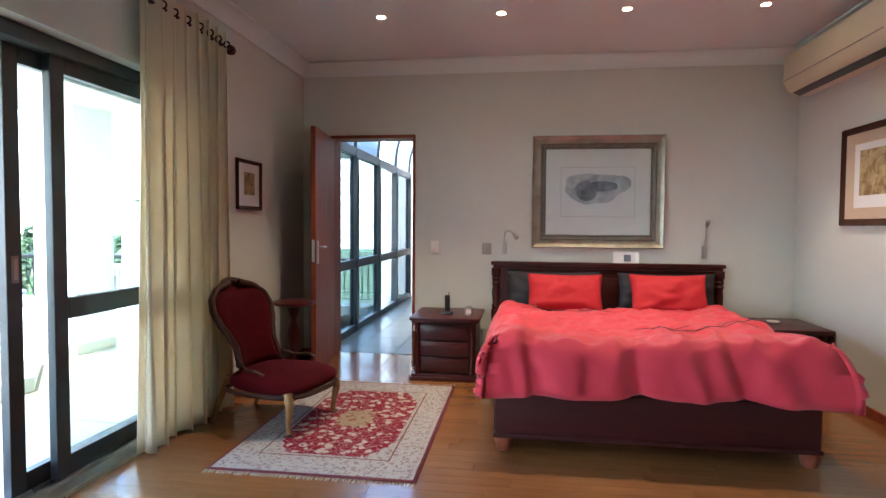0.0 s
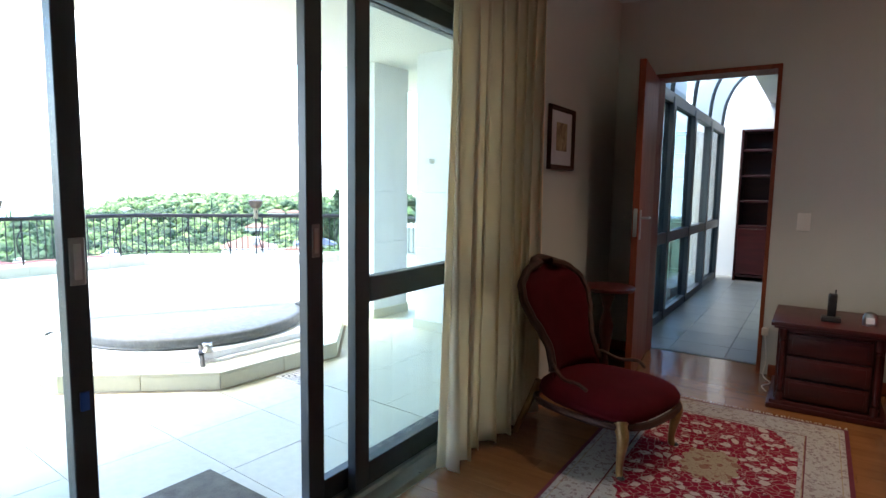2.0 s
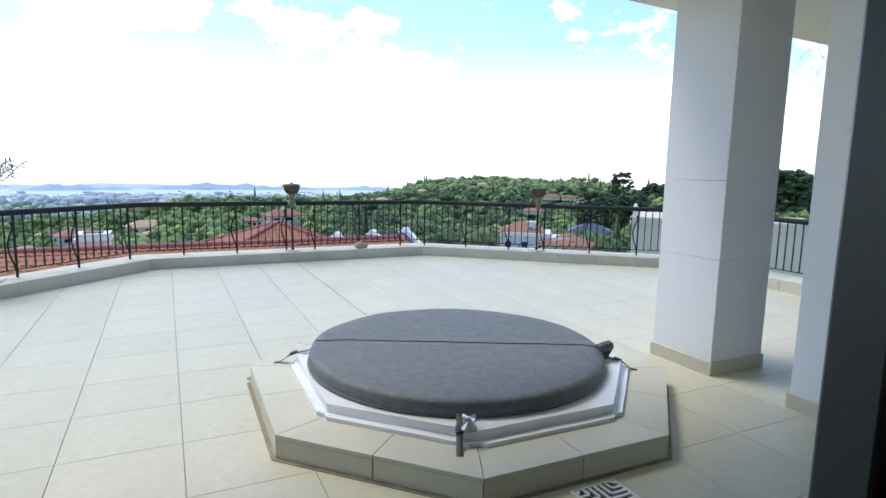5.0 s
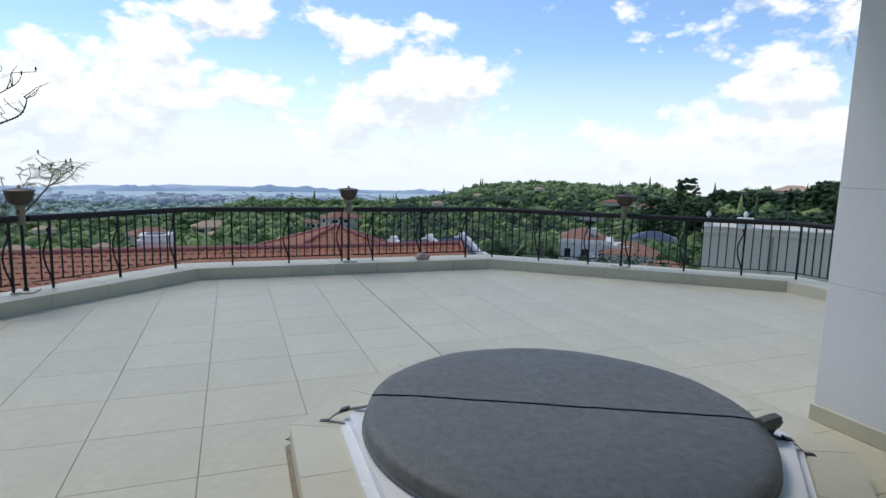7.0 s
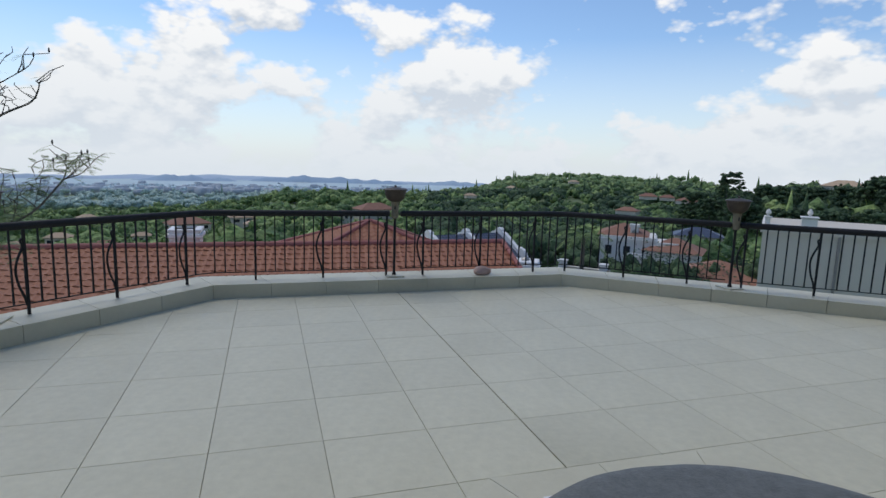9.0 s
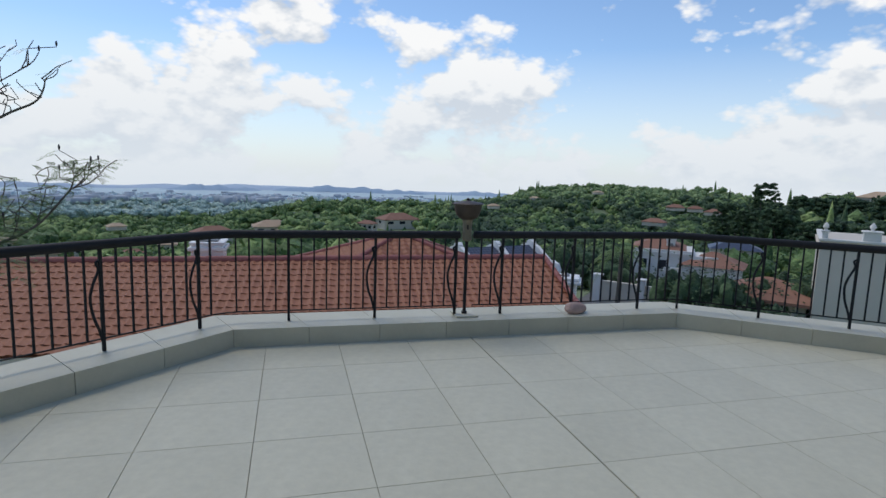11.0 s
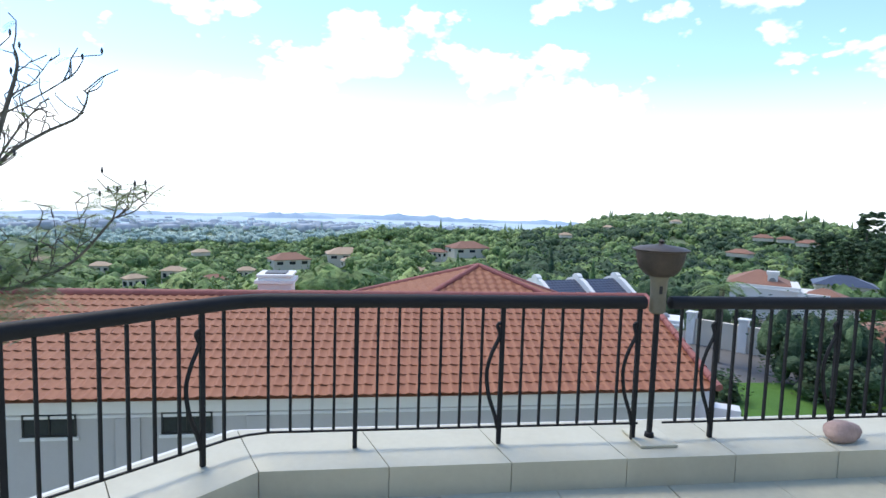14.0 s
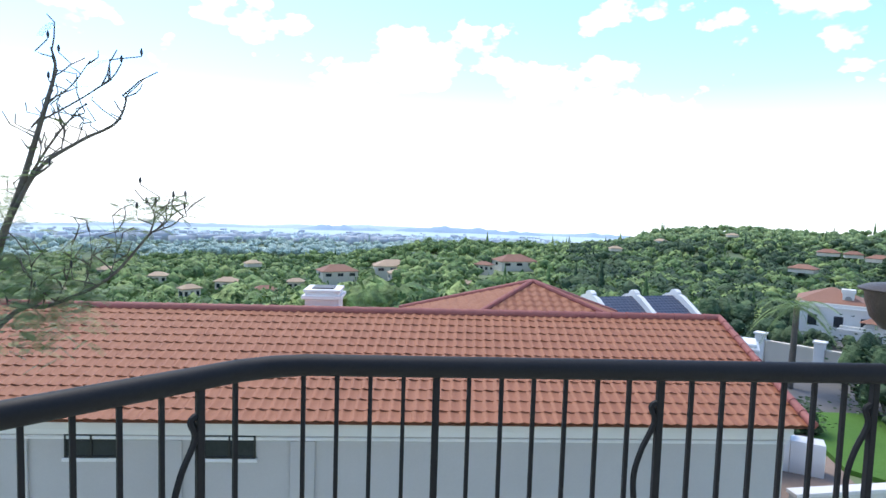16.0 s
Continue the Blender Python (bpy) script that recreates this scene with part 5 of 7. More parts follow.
L0, L1, L2 = LAMPS
balustrade([RAIL[0], RAIL[1], near(L0, RAIL[1], 0.045)])
balustrade([near(L0, RAIL[2], 0.045), RAIL[2], near(L1, RAIL[2], 0.06)], False, (0.19, 0.02))
balustrade([near(L1, RAIL[3], 0.06), RAIL[3], near(L2, RAIL[3], 0.045)], True, (0.235, 0.055))
balustrade([near(L2, RAIL[4], 0.045), RAIL[4], RAIL[5]], True)


# ---- lie of the land ----
EYE = Vector((-7.0, 2.0, 0))


def ease(a, b, x):
    t = min(1, max(0, (x - a) / (b - a)))
    return t * t * (3 - 2 * t)


def land(r, az):
    """Height of the ground r metres off, az degrees left of +Y."""
    def along(keys):
        for (r0, z0), (r1, z1) in zip(keys, keys[1:]):
            if r <= r1:
                t = (math.log(r) - math.log(r0)) / (math.log(r1) - math.log(r0))
                return z0 + (z1 - z0) * max(0, t)
        return keys[-1][1]
    plain = along([(5, -6.2), (30, -6.6), (60, -12), (90, -17), (120, -20), (200, -25), (300, -31), (700, -47), (1500, -80), (4900, -196)])
    hill = along([(5, -6.2), (30, -6.6), (60, -11), (130, -20), (260, -21), (420, -15), (560, -12.5), (800, -30), (1500, -80), (4900, -196)])
    close = along([(5, -6.2), (30, -6.6), (60, -9), (120, -9), (220, -8), (330, -14), (700, -40), (1500, -80), (4900, -196)])
    az = az % 360
    if az > 180:
        az = 0
    knoll = along([(5, 0), (60, 0), (120, 2), (200, 6), (300, 11), (430, 10), (700, 0), (4900, 0)])
    plain += knoll * ease(96, 87, az)
    k = ease(74.5, 63, az)
    z = plain + (hill - plain) * k
    z += (close - z) * ease(50, 40, az)
    rough = noise.noise(Vector((r * 0.02 * math.cos(radians(az)), r * 0.02 * math.sin(radians(az)), 0))) * min(3, r * 0.01)
    return z + rough


def at_polar(r, az):
    return EYE.x - r * math.sin(radians(az)), EYE.y + r * math.cos(radians(az))


gm = bpy.data.materials.new("land")
gm.use_nodes = True
gn, gl = gm.node_tree.nodes, gm.node_tree.links
gco = gn.new("ShaderNodeTexCoord")
gt, gv = gn.new("ShaderNodeTexNoise"), gn.new("ShaderNodeTexVoronoi")
gt.inputs["Scale"].default_value, gt.inputs["Detail"].default_value = 0.012, 9
gv.inputs["Scale"].default_value = 0.035
gl.new(gco.outputs["Object"], gt.inputs["Vector"])
gl.new(gco.outputs["Object"], gv.inputs["Vector"])
gr = gn.new("ShaderNodeValToRGB")
gr.color_ramp.elements[0].position, gr.color_ramp.elements[1].position = 0.35, 0.66
gr.color_ramp.elements[0].color, gr.color_ramp.elements[1].color = (0.10, 0.15, 0.07, 1), (0.19, 0.23, 0.11, 1)
gl.new(gt.outputs["Fac"], gr.inputs[0])
gl.new(gr.outputs[0], gn["Principled BSDF"].inputs["Base Color"])
gn["Principled BSDF"].inputs["Roughness"].default_value = 0.95
rs = [4 * (1.075 ** i) for i in range(99)]
rs = [r for r in rs if r < 4900]
azs = [a * 1.5 for a in range(241)]
bm = bmesh.new()
grid = []
for r in rs:
    row = []
    for a in azs[:-1]:
        x, y = at_polar(r, a)
        row.append(bm.verts.new((x, y, land(r, a))))
    grid.append(row)
for i in range(len(rs) - 1):
    for j in range(240):
        bm.faces.new((grid[i][j], grid[i][(j + 1) % 240], grid[i + 1][(j + 1) % 240], grid[i + 1][j]))
bm.faces.new(grid[0])
# beyond 900 m the ground takes a paler blue, haze put into its colour
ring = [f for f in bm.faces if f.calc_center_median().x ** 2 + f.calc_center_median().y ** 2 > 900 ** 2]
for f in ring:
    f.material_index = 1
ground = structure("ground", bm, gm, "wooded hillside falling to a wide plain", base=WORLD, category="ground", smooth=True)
ground.data.materials.append(mat("haze_tint_plain", (0.52, 0.625, 0.65), (0.42, 0.53, 0.55), 0.95, scale=0.004, fine=0.05, bump=0.0, wear=0.8))


# far town and hills on the plain, the haze put into their blue-grey colours
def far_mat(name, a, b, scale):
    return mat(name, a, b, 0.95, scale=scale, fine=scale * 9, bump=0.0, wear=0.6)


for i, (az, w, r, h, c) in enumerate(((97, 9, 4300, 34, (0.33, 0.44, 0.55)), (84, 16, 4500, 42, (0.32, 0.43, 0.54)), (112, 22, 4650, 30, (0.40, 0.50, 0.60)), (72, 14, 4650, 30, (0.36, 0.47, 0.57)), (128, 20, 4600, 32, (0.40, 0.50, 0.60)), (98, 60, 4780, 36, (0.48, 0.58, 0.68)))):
    def ridge(u, v, az=az, w=w, r=r, h=h, i=i):
        a = az + (u - 0.5) * w
        prof = math.sin(math.pi * u) ** 0.7 * (0.65 + 0.5 * noise.noise(Vector((u * 5, i * 3.1, 0))) + 0.2 * noise.noise(Vector((u * 19, i, 2))))
        x, y = at_polar(r - 160 + 260 * v, a)
        return x, y, land(r - 100, a) - 6 + 1.7 * h * max(0, prof) * math.sin(math.pi * min(1, v * 0.9 + 0.05))
    solo("hill", sheet(60, 8, ridge), far_mat("haze_tint_hill", c, tuple(k * 0.9 for k in c), 0.01), "distant hill across the plain, haze put into its blue-grey colour", "hill", base=WORLD, kind="structure", smooth=True)


# turn, height angle of the roof, distance, width
HOUSES = ((91.76, -5.56, 180, 11.0, "large cream-walled house with a pale orange roof"),
          (91.1, -6.34, 165, 5.4, "cream house with a pale orange roof"),
          (97.1, -6.13, 170, 10.5, "long low orange-roofed house among trees"),
          (93.5, -8.32, 105, 5.2, "cream house with a pale gabled roof"),
          (103.9, -8.03, 112, 4.2, "small brick-roofed house among trees"),
          (79.6, -4.67, 190, 12.5, "wide house with a red-orange roof"),
          (82.6, -5.3, 175, 5.0, "orange-roofed house among trees"),
          (88.3, -6.9, 140, 3.8, "pale house among trees"),
          (84.2, -7.2, 135, 3.6, "cream house among trees"),
          (91.7, -7.47, 125, 3.0, "cream house among trees"),
          (110.4, -7.76, 115, 3.2, "white house among trees"),
          (107.2, -7.18, 130, 4.2, "white house among trees"),
          (101.0, -7.3, 140, 3.6, "cream house among trees"),
          (113, -6.6, 165, 4.6, "white house among trees"),
          (52.9, -2.53, 240, 6.5, "terracotta-roofed house on the wooded hill"),
          (51.2, -2.58, 235, 5.2, "terracotta-roofed house on the wooded hill"),
          (49.5, -2.79, 225, 6.2, "terracotta-roofed house on the wooded hill"),
          (54.6, -3.96, 205, 7.0, "wide tan-roofed house on the wooded hill"),
          (66, -2.3, 330, 5.5, "white house on the wooded hill"),
          (60, -1.5, 380, 6.0, "white house on the wooded hill"),
          (70, -3.2, 260, 5.0, "cream house on the wooded hill"),
          (37.5, -0.8, 205, 10.5, "white house with a terracotta roof on the hill"),
          (105, -5.6, 210, 5.2, "white house among trees"),
          (117, -6.0, 195, 5.2, "white house among trees"),
          (121, -7.4, 125, 4.2, "white house among trees"))

# ---- woods: many small crowns ----
def crown_template(sub, seed, tall=1.0, spiky=0.0):
    bm = bmesh.new()
    bmesh.ops.create_icosphere(bm, subdivisions=sub, radius=1)
    for v in bm.verts:
        d = v.co.normalized()
        k = 1 + 0.30 * noise.noise(d * 1.7 + Vector((seed, 0, 0))) + 0.22 * noise.noise(d * 4.3 + Vector((0, seed, 0)))
        v.co = Vector((d.x * k, d.y * k, d.z * k * tall * (0.85 if d.z > 0 else 0.6)))
    vs = np.array([v.co[:] for v in bm.verts])
    fs = np.array([[v.index for v in f.verts] for f in bm.faces])
    bm.free()
    return vs, fs


def cypress_template(seed):
    bm = lathe([(0.05, -0.6), (0.22, -0.3), (0.26, 0.2), (0.18, 1.1), (0.07, 1.9), (0.0, 2.3)], 7)
    bm.verts.ensure_lookup_table()
    bm.verts.index_update()
    vs = np.array([v.co[:] for v in bm.verts])
    bmesh.ops.triangulate(bm, faces=bm.faces[:])
    fs = np.array([[v.index for v in f.verts] for f in bm.faces])
    bm.free()
    return vs, fs


def wood(name, rows, templates, material, label, sprays=0, size=0.3):
    """rows: x, y, z, width, height, turn, template."""
    V, F, n = [], [], 0
    for x, y, z, w, h, a, k in rows:
        vs, fs = templates[k]
        c, s = math.cos(a), math.sin(a)
        V.append(np.column_stack((x + w * (vs[:, 0] * c - vs[:, 1] * s), y + w * (vs[:, 0] * s + vs[:, 1] * c), z + h * vs[:, 2])))
        F.append(fs + n)
        n += len(vs)
    if sprays:
        # ragged leaf tufts standing out of each clump
        rng = np.random.default_rng(len(rows))
        R = np.array([row[:5] for row in rows])
        R = np.repeat(R, sprays, axis=0)
        d = rng.normal(size=(len(R), 3))
        d[:, 2] = np.abs(d[:, 2]) * 0.9 - 0.25
        d /= np.linalg.norm(d, axis=1)[:, None]
        c = R[:, :3] + d * np.column_stack((R[:, 3], R[:, 3], R[:, 4] * 0.85)) * rng.uniform(0.86, 1.18, (len(R), 1))
        e1, e2 = rng.normal(size=(len(R), 3)), rng.normal(size=(len(R), 3))
        q = size * R[:, 3:4] * rng.uniform(0.6, 1.3, (len(R), 1))
        e1, e2 = e1 / np.linalg.norm(e1, axis=1)[:, None] * q, e2 / np.linalg.norm(e2, axis=1)[:, None] * q * 0.7
        V.append(np.stack((c - e1, c + e2, c + e1, c - e2), axis=1).reshape(-1, 3))
        b0 = n + 4 * np.arange(len(R))[:, None]
        F.append(np.concatenate((b0 + np.array([[0, 1, 2]]), b0 + np.array([[0, 2, 3]]))))
    V, F = np.concatenate(V), np.concatenate(F)
    me = bpy.data.meshes.new(name)
    me.vertices.add(len(V))
    me.vertices.foreach_set("co", V.ravel())
    me.loops.add(len(F) * 3)
    me.loops.foreach_set("vertex_index", F.ravel().astype(np.int32))
    me.polygons.add(len(F))
    me.polygons.foreach_set("loop_start", np.arange(0, len(F) * 3, 3, dtype=np.int32))
    me.update(calc_edges=True)
    me.shade_smooth()
    me.materials.append(material)
    return tagged(new(name, me), label, "trees", kind="stuff")


rnd = random.Random(11)
fineT = [crown_template(3, s) for s in (1.0, 2.0, 3.0, 4.0)] + [cypress_template(1)]
midT = [crown_template(2, s) for s in (5.0, 6.0, 7.0, 8.0)] + [cypress_template(1)]
farT = [crown_template(1, s) for s in (5.0, 6.0, 7.0, 8.0)] + [cypress_template(1)]


def scatter(count, r0, r1, a0, a1, w0, w1, nt, keep=None, cyp=0.015):
    """Crowns built of several smaller clumps each."""
    rows = []
    for _ in range(count):
        r = math.exp(rnd.uniform(math.log(r0), math.log(r1)))
        a = rnd.uniform(a0, a1)
        x, y = at_polar(r, a)
        if keep and not keep(x, y, r, a):
            continue
        z = land(r, a)
        w = rnd.uniform(w0, w1)
        if rnd.random() < cyp:
            rows.append((x, y, z + w * 0.5, w * 0.9, w * 0.9, 0, 4))
            continue
        for _k in range(nt):
            rows.append((x + rnd.gauss(0, 0.45) * w, y + rnd.gauss(0, 0.45) * w, z + w * rnd.uniform(0.35, 0.95), w * rnd.uniform(0.4, 0.75), w * rnd.uniform(0.4, 0.7), rnd.uniform(0, 6.28), rnd.randrange(4)))
    return rows


def open_view(x, y, r, a):
    """No crown on a house, nor close before it on the terrace's side."""
    for az, el, rh, w, lab in HOUSES:
        if abs(a - az) < math.degrees(w * 0.55 / rh) and rh - (0.26 * rh + 4 if el < -4 else 3) < r < rh + w * 0.6:
            return False
    return True


def clear_of_houses(x, y, r, a):
    if -34 < x < -15 and -16 < y < 12:
        return False
    if -60 < x < -12 and 8 < y < 42 and r < 62:
        return False
    return open_view(x, y, r, a)


wood("near_woods", scatter(620, 40, 130, 28, 140, 1.5, 3.6, 8, clear_of_houses), farT, M["crown"], "dense green garden trees on the near slope", 90, 0.14)
wood("valley_woods", scatter(2400, 115, 430, 26, 140, 1.6, 4.6, 5, open_view), farT, M["crown"], "dense green woods between the far houses", 18, 0.24)
# the hill's shaded slope and sunlit crest differ by leaf colour alone
wood("hill_woods", scatter(1700, 110, 430, 26, 74, 2.0, 4.4, 5, open_view), farT, M["dark_crown"], "wooded slope of the opposite hill, shade put into its dark colour", 16, 0.24)
wood("crest_woods", scatter(1100, 380, 600, 26, 76, 2.4, 5.0, 4, open_view, 0.06), farT, M["sun_tint_crown"], "trees along the hill's crest, sunlight put into their pale green", 12, 0.24)
wood("far_woods", scatter(1500, 420, 950, 75, 150, 3.5, 6.5, 2, None, 0.01), farT, M["far_crown"], "tree cover over the suburbs below the hill, haze put into its colour")
wood("plain_woods", scatter(1200, 900, 2600, 70, 150, 4, 9, 1, None, 0.0), midT, M["plain_crown"], "tree cover over the far plain, haze put into its pale colour")


# ---- houses ----
def hip_house(at, turn, w, d, h, rise, wall, roof, lab, windows=3, over=0.5, gable=False, name="house"):
    t = thing(name, lab, "house", at, turn, base=WORLD)
    part("wall", boxes((-w / 2, w / 2, -d / 2, d / 2, -3.2 if windows else h - 1.3, h)), M[wall], t, smooth=False)
    W, D = w / 2 + over, d / 2 + over
    rl = max(0.1, W - D) if not gable else W
    bm = bmesh.new()
    e = [bm.verts.new(p) for p in ((-W, -D, h), (W, -D, h), (W, D, h), (-W, D, h))]
    a, b = bm.verts.new((-rl, 0, h + rise)), bm.verts.new((rl, 0, h + rise))
    lo = [bm.verts.new((v.co.x, v.co.y, h - 0.15)) for v in e]
    for f in ((e[0], e[1], b, a), (e[1], e[2], b), (e[2], e[3], a, b), (e[3], e[0], a), lo[::-1]):
        bm.faces.new(f)
    for i in range(4):
        bm.faces.new((lo[i], lo[(i + 1) % 4], e[(i + 1) % 4], e[i]))
    part("roof", bm, M[roof], t, smooth=False)
    for i in range(windows):
        x = -w / 2 + w * (i + 0.5) / windows
        for s in (-1, 1):
            part("window", boxes((x - w * 0.08, x + w * 0.08, s * d / 2 - 0.05, s * d / 2 + 0.05, h * 0.35, h * 0.75)), M["pane"], t, smooth=False)
    for s in (-1, 1) if windows else ():
        part("window", boxes((s * w / 2 - 0.05, s * w / 2 + 0.05, -0.7, 0.7, h * 0.35, h * 0.75)), M["pane"], t, smooth=False)
    return t


# the neighbour's long roof
EAVE, RIDGE = (-18.38, -2.62), (-22.5, -1.42)
Y0, Y1 = -16.0, 9.25
nb = thing("neighbour_house", "long grey house under a terracotta tiled roof", "house", (-22.5, 0, -6.6), base=WORLD)
O = Vector((-22.5, 0, -6.6))
part("wall", boxes((3.75 - 8.0, 3.75, Y0, 9.05, -0.6, 3.75)), M["greywall"], nb, smooth=False)
part("fascia", boxes((3.752, 3.80, Y0, 9.12, 3.60, 3.78), bevel=0.008, seg=1), M["white"], nb, "pale moulded fascia")
part("gutter", boxes((3.801, 3.86, Y0, 9.14, 3.72, 3.90), bevel=0.008, seg=1), M["white"], nb)
part("moulding", boxes((3.752, 3.775, Y0, 9.10, 3.50, 3.56), bevel=0.008, seg=1), M["white"], nb)
for y in (-12.2, -8.6, -5.0, -2.35, 0.0):
    part("pilaster", boxes((3.752, 3.80, y - 0.22, y + 0.22, -0.6, 3.50), bevel=0.006, seg=1), M["greywall"], nb)
for y in (-9.2, -6.2, -3.70, -1.30):
    w = part("window", boxes((3.70, 3.765, y - 0.44, y + 0.44, 3.19, 3.62)), M["pane"], nb, smooth=False)
    part("window_frame", boxes((3.766, 3.785, y - 0.46, y + 0.46, 3.17, 3.20), (3.766, 3.785, y - 0.46, y + 0.46, 3.61, 3.64), (3.766, 3.785, y - 0.46, y - 0.43, 3.20, 3.61), (3.766, 3.785, y + 0.43, y + 0.46, 3.20, 3.61), (3.766, 3.785, y - 0.015, y + 0.015, 3.20, 3.61)), M["black"], w)
    part("sill", boxes((3.752, 3.80, y - 0.5, y + 0.5, 3.10, 3.165), bevel=0.005, seg=1), M["white"], w)
bm = bmesh.new()
sl = [bm.verts.new(Vector(p) - O) for p in ((EAVE[0], Y0, EAVE[1] - 0.04), (EAVE[0], Y1, EAVE[1] - 0.04), (RIDGE[0], Y1 + 0.45, RIDGE[1] - 0.04), (RIDGE[0], Y0, RIDGE[1] - 0.04), (-26.6, Y1 + 0.45, -2.62), (-26.6, Y0, -2.62))]
for q in ((0, 1, 2, 3), (3, 2, 4, 5)):
    bm.faces.new([sl[i] for i in q])
part("roof_deck", bm, M["roof"], nb, smooth=False)
verge = [Vector((EAVE[0] + 0.06, Y1 + 0.02, EAVE[1] + 0.05)) - O, Vector((RIDGE[0], Y1 + 0.47, RIDGE[1] + 0.05)) - O]
for i in range(12):
    a, b = verge[0].lerp(verge[1], i / 12), verge[0].lerp(verge[1], (i + 1.06) / 12)
    part("verge_tile", tube([a, b], [0.085, 0.070], 10), M["ridge"], nb)
n = 64
for i in range(n):
    y = Y0 + (Y1 + 0.47 - Y0) * i / n
    part("ridge_tile", tube([(0, y, RIDGE[1] + 0.02 - O.z), (0, y + (Y1 + 0.47 - Y0) / n * 1.08, RIDGE[1] + 0.02 - O.z)], [0.115, 0.10], 10), M["ridge"], nb)
chm = part("chimney", boxes((-1.9, -1.0, -0.86, 0.02, 4.0, 5.48), bevel=0.01, seg=1), M["white"], nb, "white rendered chimney")
part("chimney_cap", boxes((-1.98, -0.92, -0.94, 0.10, 5.30, 5.40), (-1.94, -0.96, -0.90, 0.06, 5.485, 5.55), bevel=0.01, seg=1), M["white"], chm)
part("flue", boxes((-1.75, -1.15, -0.70, -0.14, 5.552, 5.58), bevel=0.006, seg=1), M["black"], chm)
gp = thing("gate_pier", "white rendered pier with stepped low walls beside the gable", "pier", (-25.6, 12.1, -6.6), 60, base=WORLD)
part("pier", boxes((-0.45, 0.45, -0.45, 0.45, 0, 3.75), bevel=0.02, seg=1), M["white"], gp)
part("cap", boxes((-0.62, 0.62, -0.62, 0.62, 3.752, 3.86), (-0.54, 0.54, -0.54, 0.54, 3.862, 3.98), bevel=0.02, seg=1), M["white"], gp)
part("cowl", lathe([(0.16, 3.98), (0.18, 4.02), (0.10, 4.10), (0.0, 4.12)], 14), M["greyplate"], gp)
part("step_wall", boxes((0.46, 1.0, -0.3, 0.3, 0, 2.5), (1.0, 1.6, -0.3, 0.3, 0, 1.75), (1.6, 2.5, -0.3, 0.3, 0, 1.2), bevel=0.05, seg=2), M["white"], gp)
part("low_wall", boxes((-3.2, -0.46, -0.16, 0.16, 0, 3.0), (-3.3, -0.46, -0.22, 0.22, 3.0, 3.12), bevel=0.01, seg=1), M["white"], gp)

# the hipped roof behind it, rows of tiles as ridges
hp = thing("house", "house with a hipped terracotta roof behind the long roof", "house", (-28.0, 6.1, -7), base=WORLD)
part("wall", boxes((-3.6, 3.6, -3.8, 3.8, -1, 4.05)), M["whitewall"], hp, smooth=False)
apex = Vector((0, 0, 5.72))
cor = [Vector((4.3, -4.6, 3.95)), Vector((4.3, 4.6, 3.95)), Vector((-4.3, 4.6, 3.95)), Vector((-4.3, -4.6, 3.95))]
for k in range(4):
    a, b = cor[k], cor[(k + 1) % 4]

    def hip(u, v, a=a, b=b):
        p = a.lerp(b, u)
        q = p.lerp(apex, v)
        row = (v * 15) % 1.0
        wave = 0.022 * math.cos(2 * math.pi * 30 * (u - 0.5) * (1 - v))
        return q.x, q.y, q.z + wave + 0.035 * (1 - row)
    part("roof_face", sheet(180, 60, hip), M["roof"], hp, smooth=False)
    part("hip_tile", tube([a + Vector((0, 0, 0.04)), apex + Vector((0, 0, 0.03))], 0.09, 8), M["ridge"], hp)
hip_house((-28.6, 2.9, -7.9), 90, 4.0, 3.4, 4.8, 0.75, "whitewall", "roof", "small terracotta-roofed wing behind the long roof", 2)

# slate roof with white stepped gables
bl = thing("house", "house with a dark blue tiled roof and white parapet gables", "house", (-39.5, 14.4, -8.65), 14, base=WORLD)
part("wall", boxes((-2.3, 2.3, -2.75, 2.75, -1, 3.9)), M["whitewall"], bl, smooth=False)
for s_ in (-1, 1):
    def slope(u, v, s_=s_):
        row = (v * 12) % 1.0
        return s_ * 2.6 * (1 - v), -2.7 + 5.4 * u, 3.95 + 1.3 * v + 0.03 * (1 - row) + 0.012 * math.cos(2 * math.pi * 24 * u)
    part("roof_face", sheet(96, 48, slope), M["bluetile"], bl, smooth=False)


def upright(outline, y0, y1):
    bm = bmesh.new()
    a, b = [bm.verts.new((x, y0, z)) for x, z in outline], [bm.verts.new((x, y1, z)) for x, z in outline]
    bm.faces.new(a)
    bm.faces.new(b[::-1])
    for i in range(len(outline)):
        j = (i + 1) % len(outline)
        bm.faces.new((a[i], a[j], b[j], b[i]))
    return bm


for y in (-2.75, 0.0, 2.75):
    for s_ in (-1, 1):
        part("parapet_gable", upright([(s_ * 0.25, 5.05), (s_ * 0.25, 5.42), (s_ * 0.7, 5.30), (s_ * 2.2, 4.42), (s_ * 2.25, 4.60), (s_ * 2.75, 4.45), (s_ * 2.95, 4.05), (s_ * 2.8, 3.6)], y - 0.13, y + 0.13), M["white"], bl, smooth=False)
    part("finial", upright([(-0.3, 5.0), (0.3, 5.0), (0.3, 5.5), (0.12, 5.62), (-0.12, 5.62), (-0.3, 5.5)], y - 0.15, y + 0.15), M["white"], bl, smooth=False)


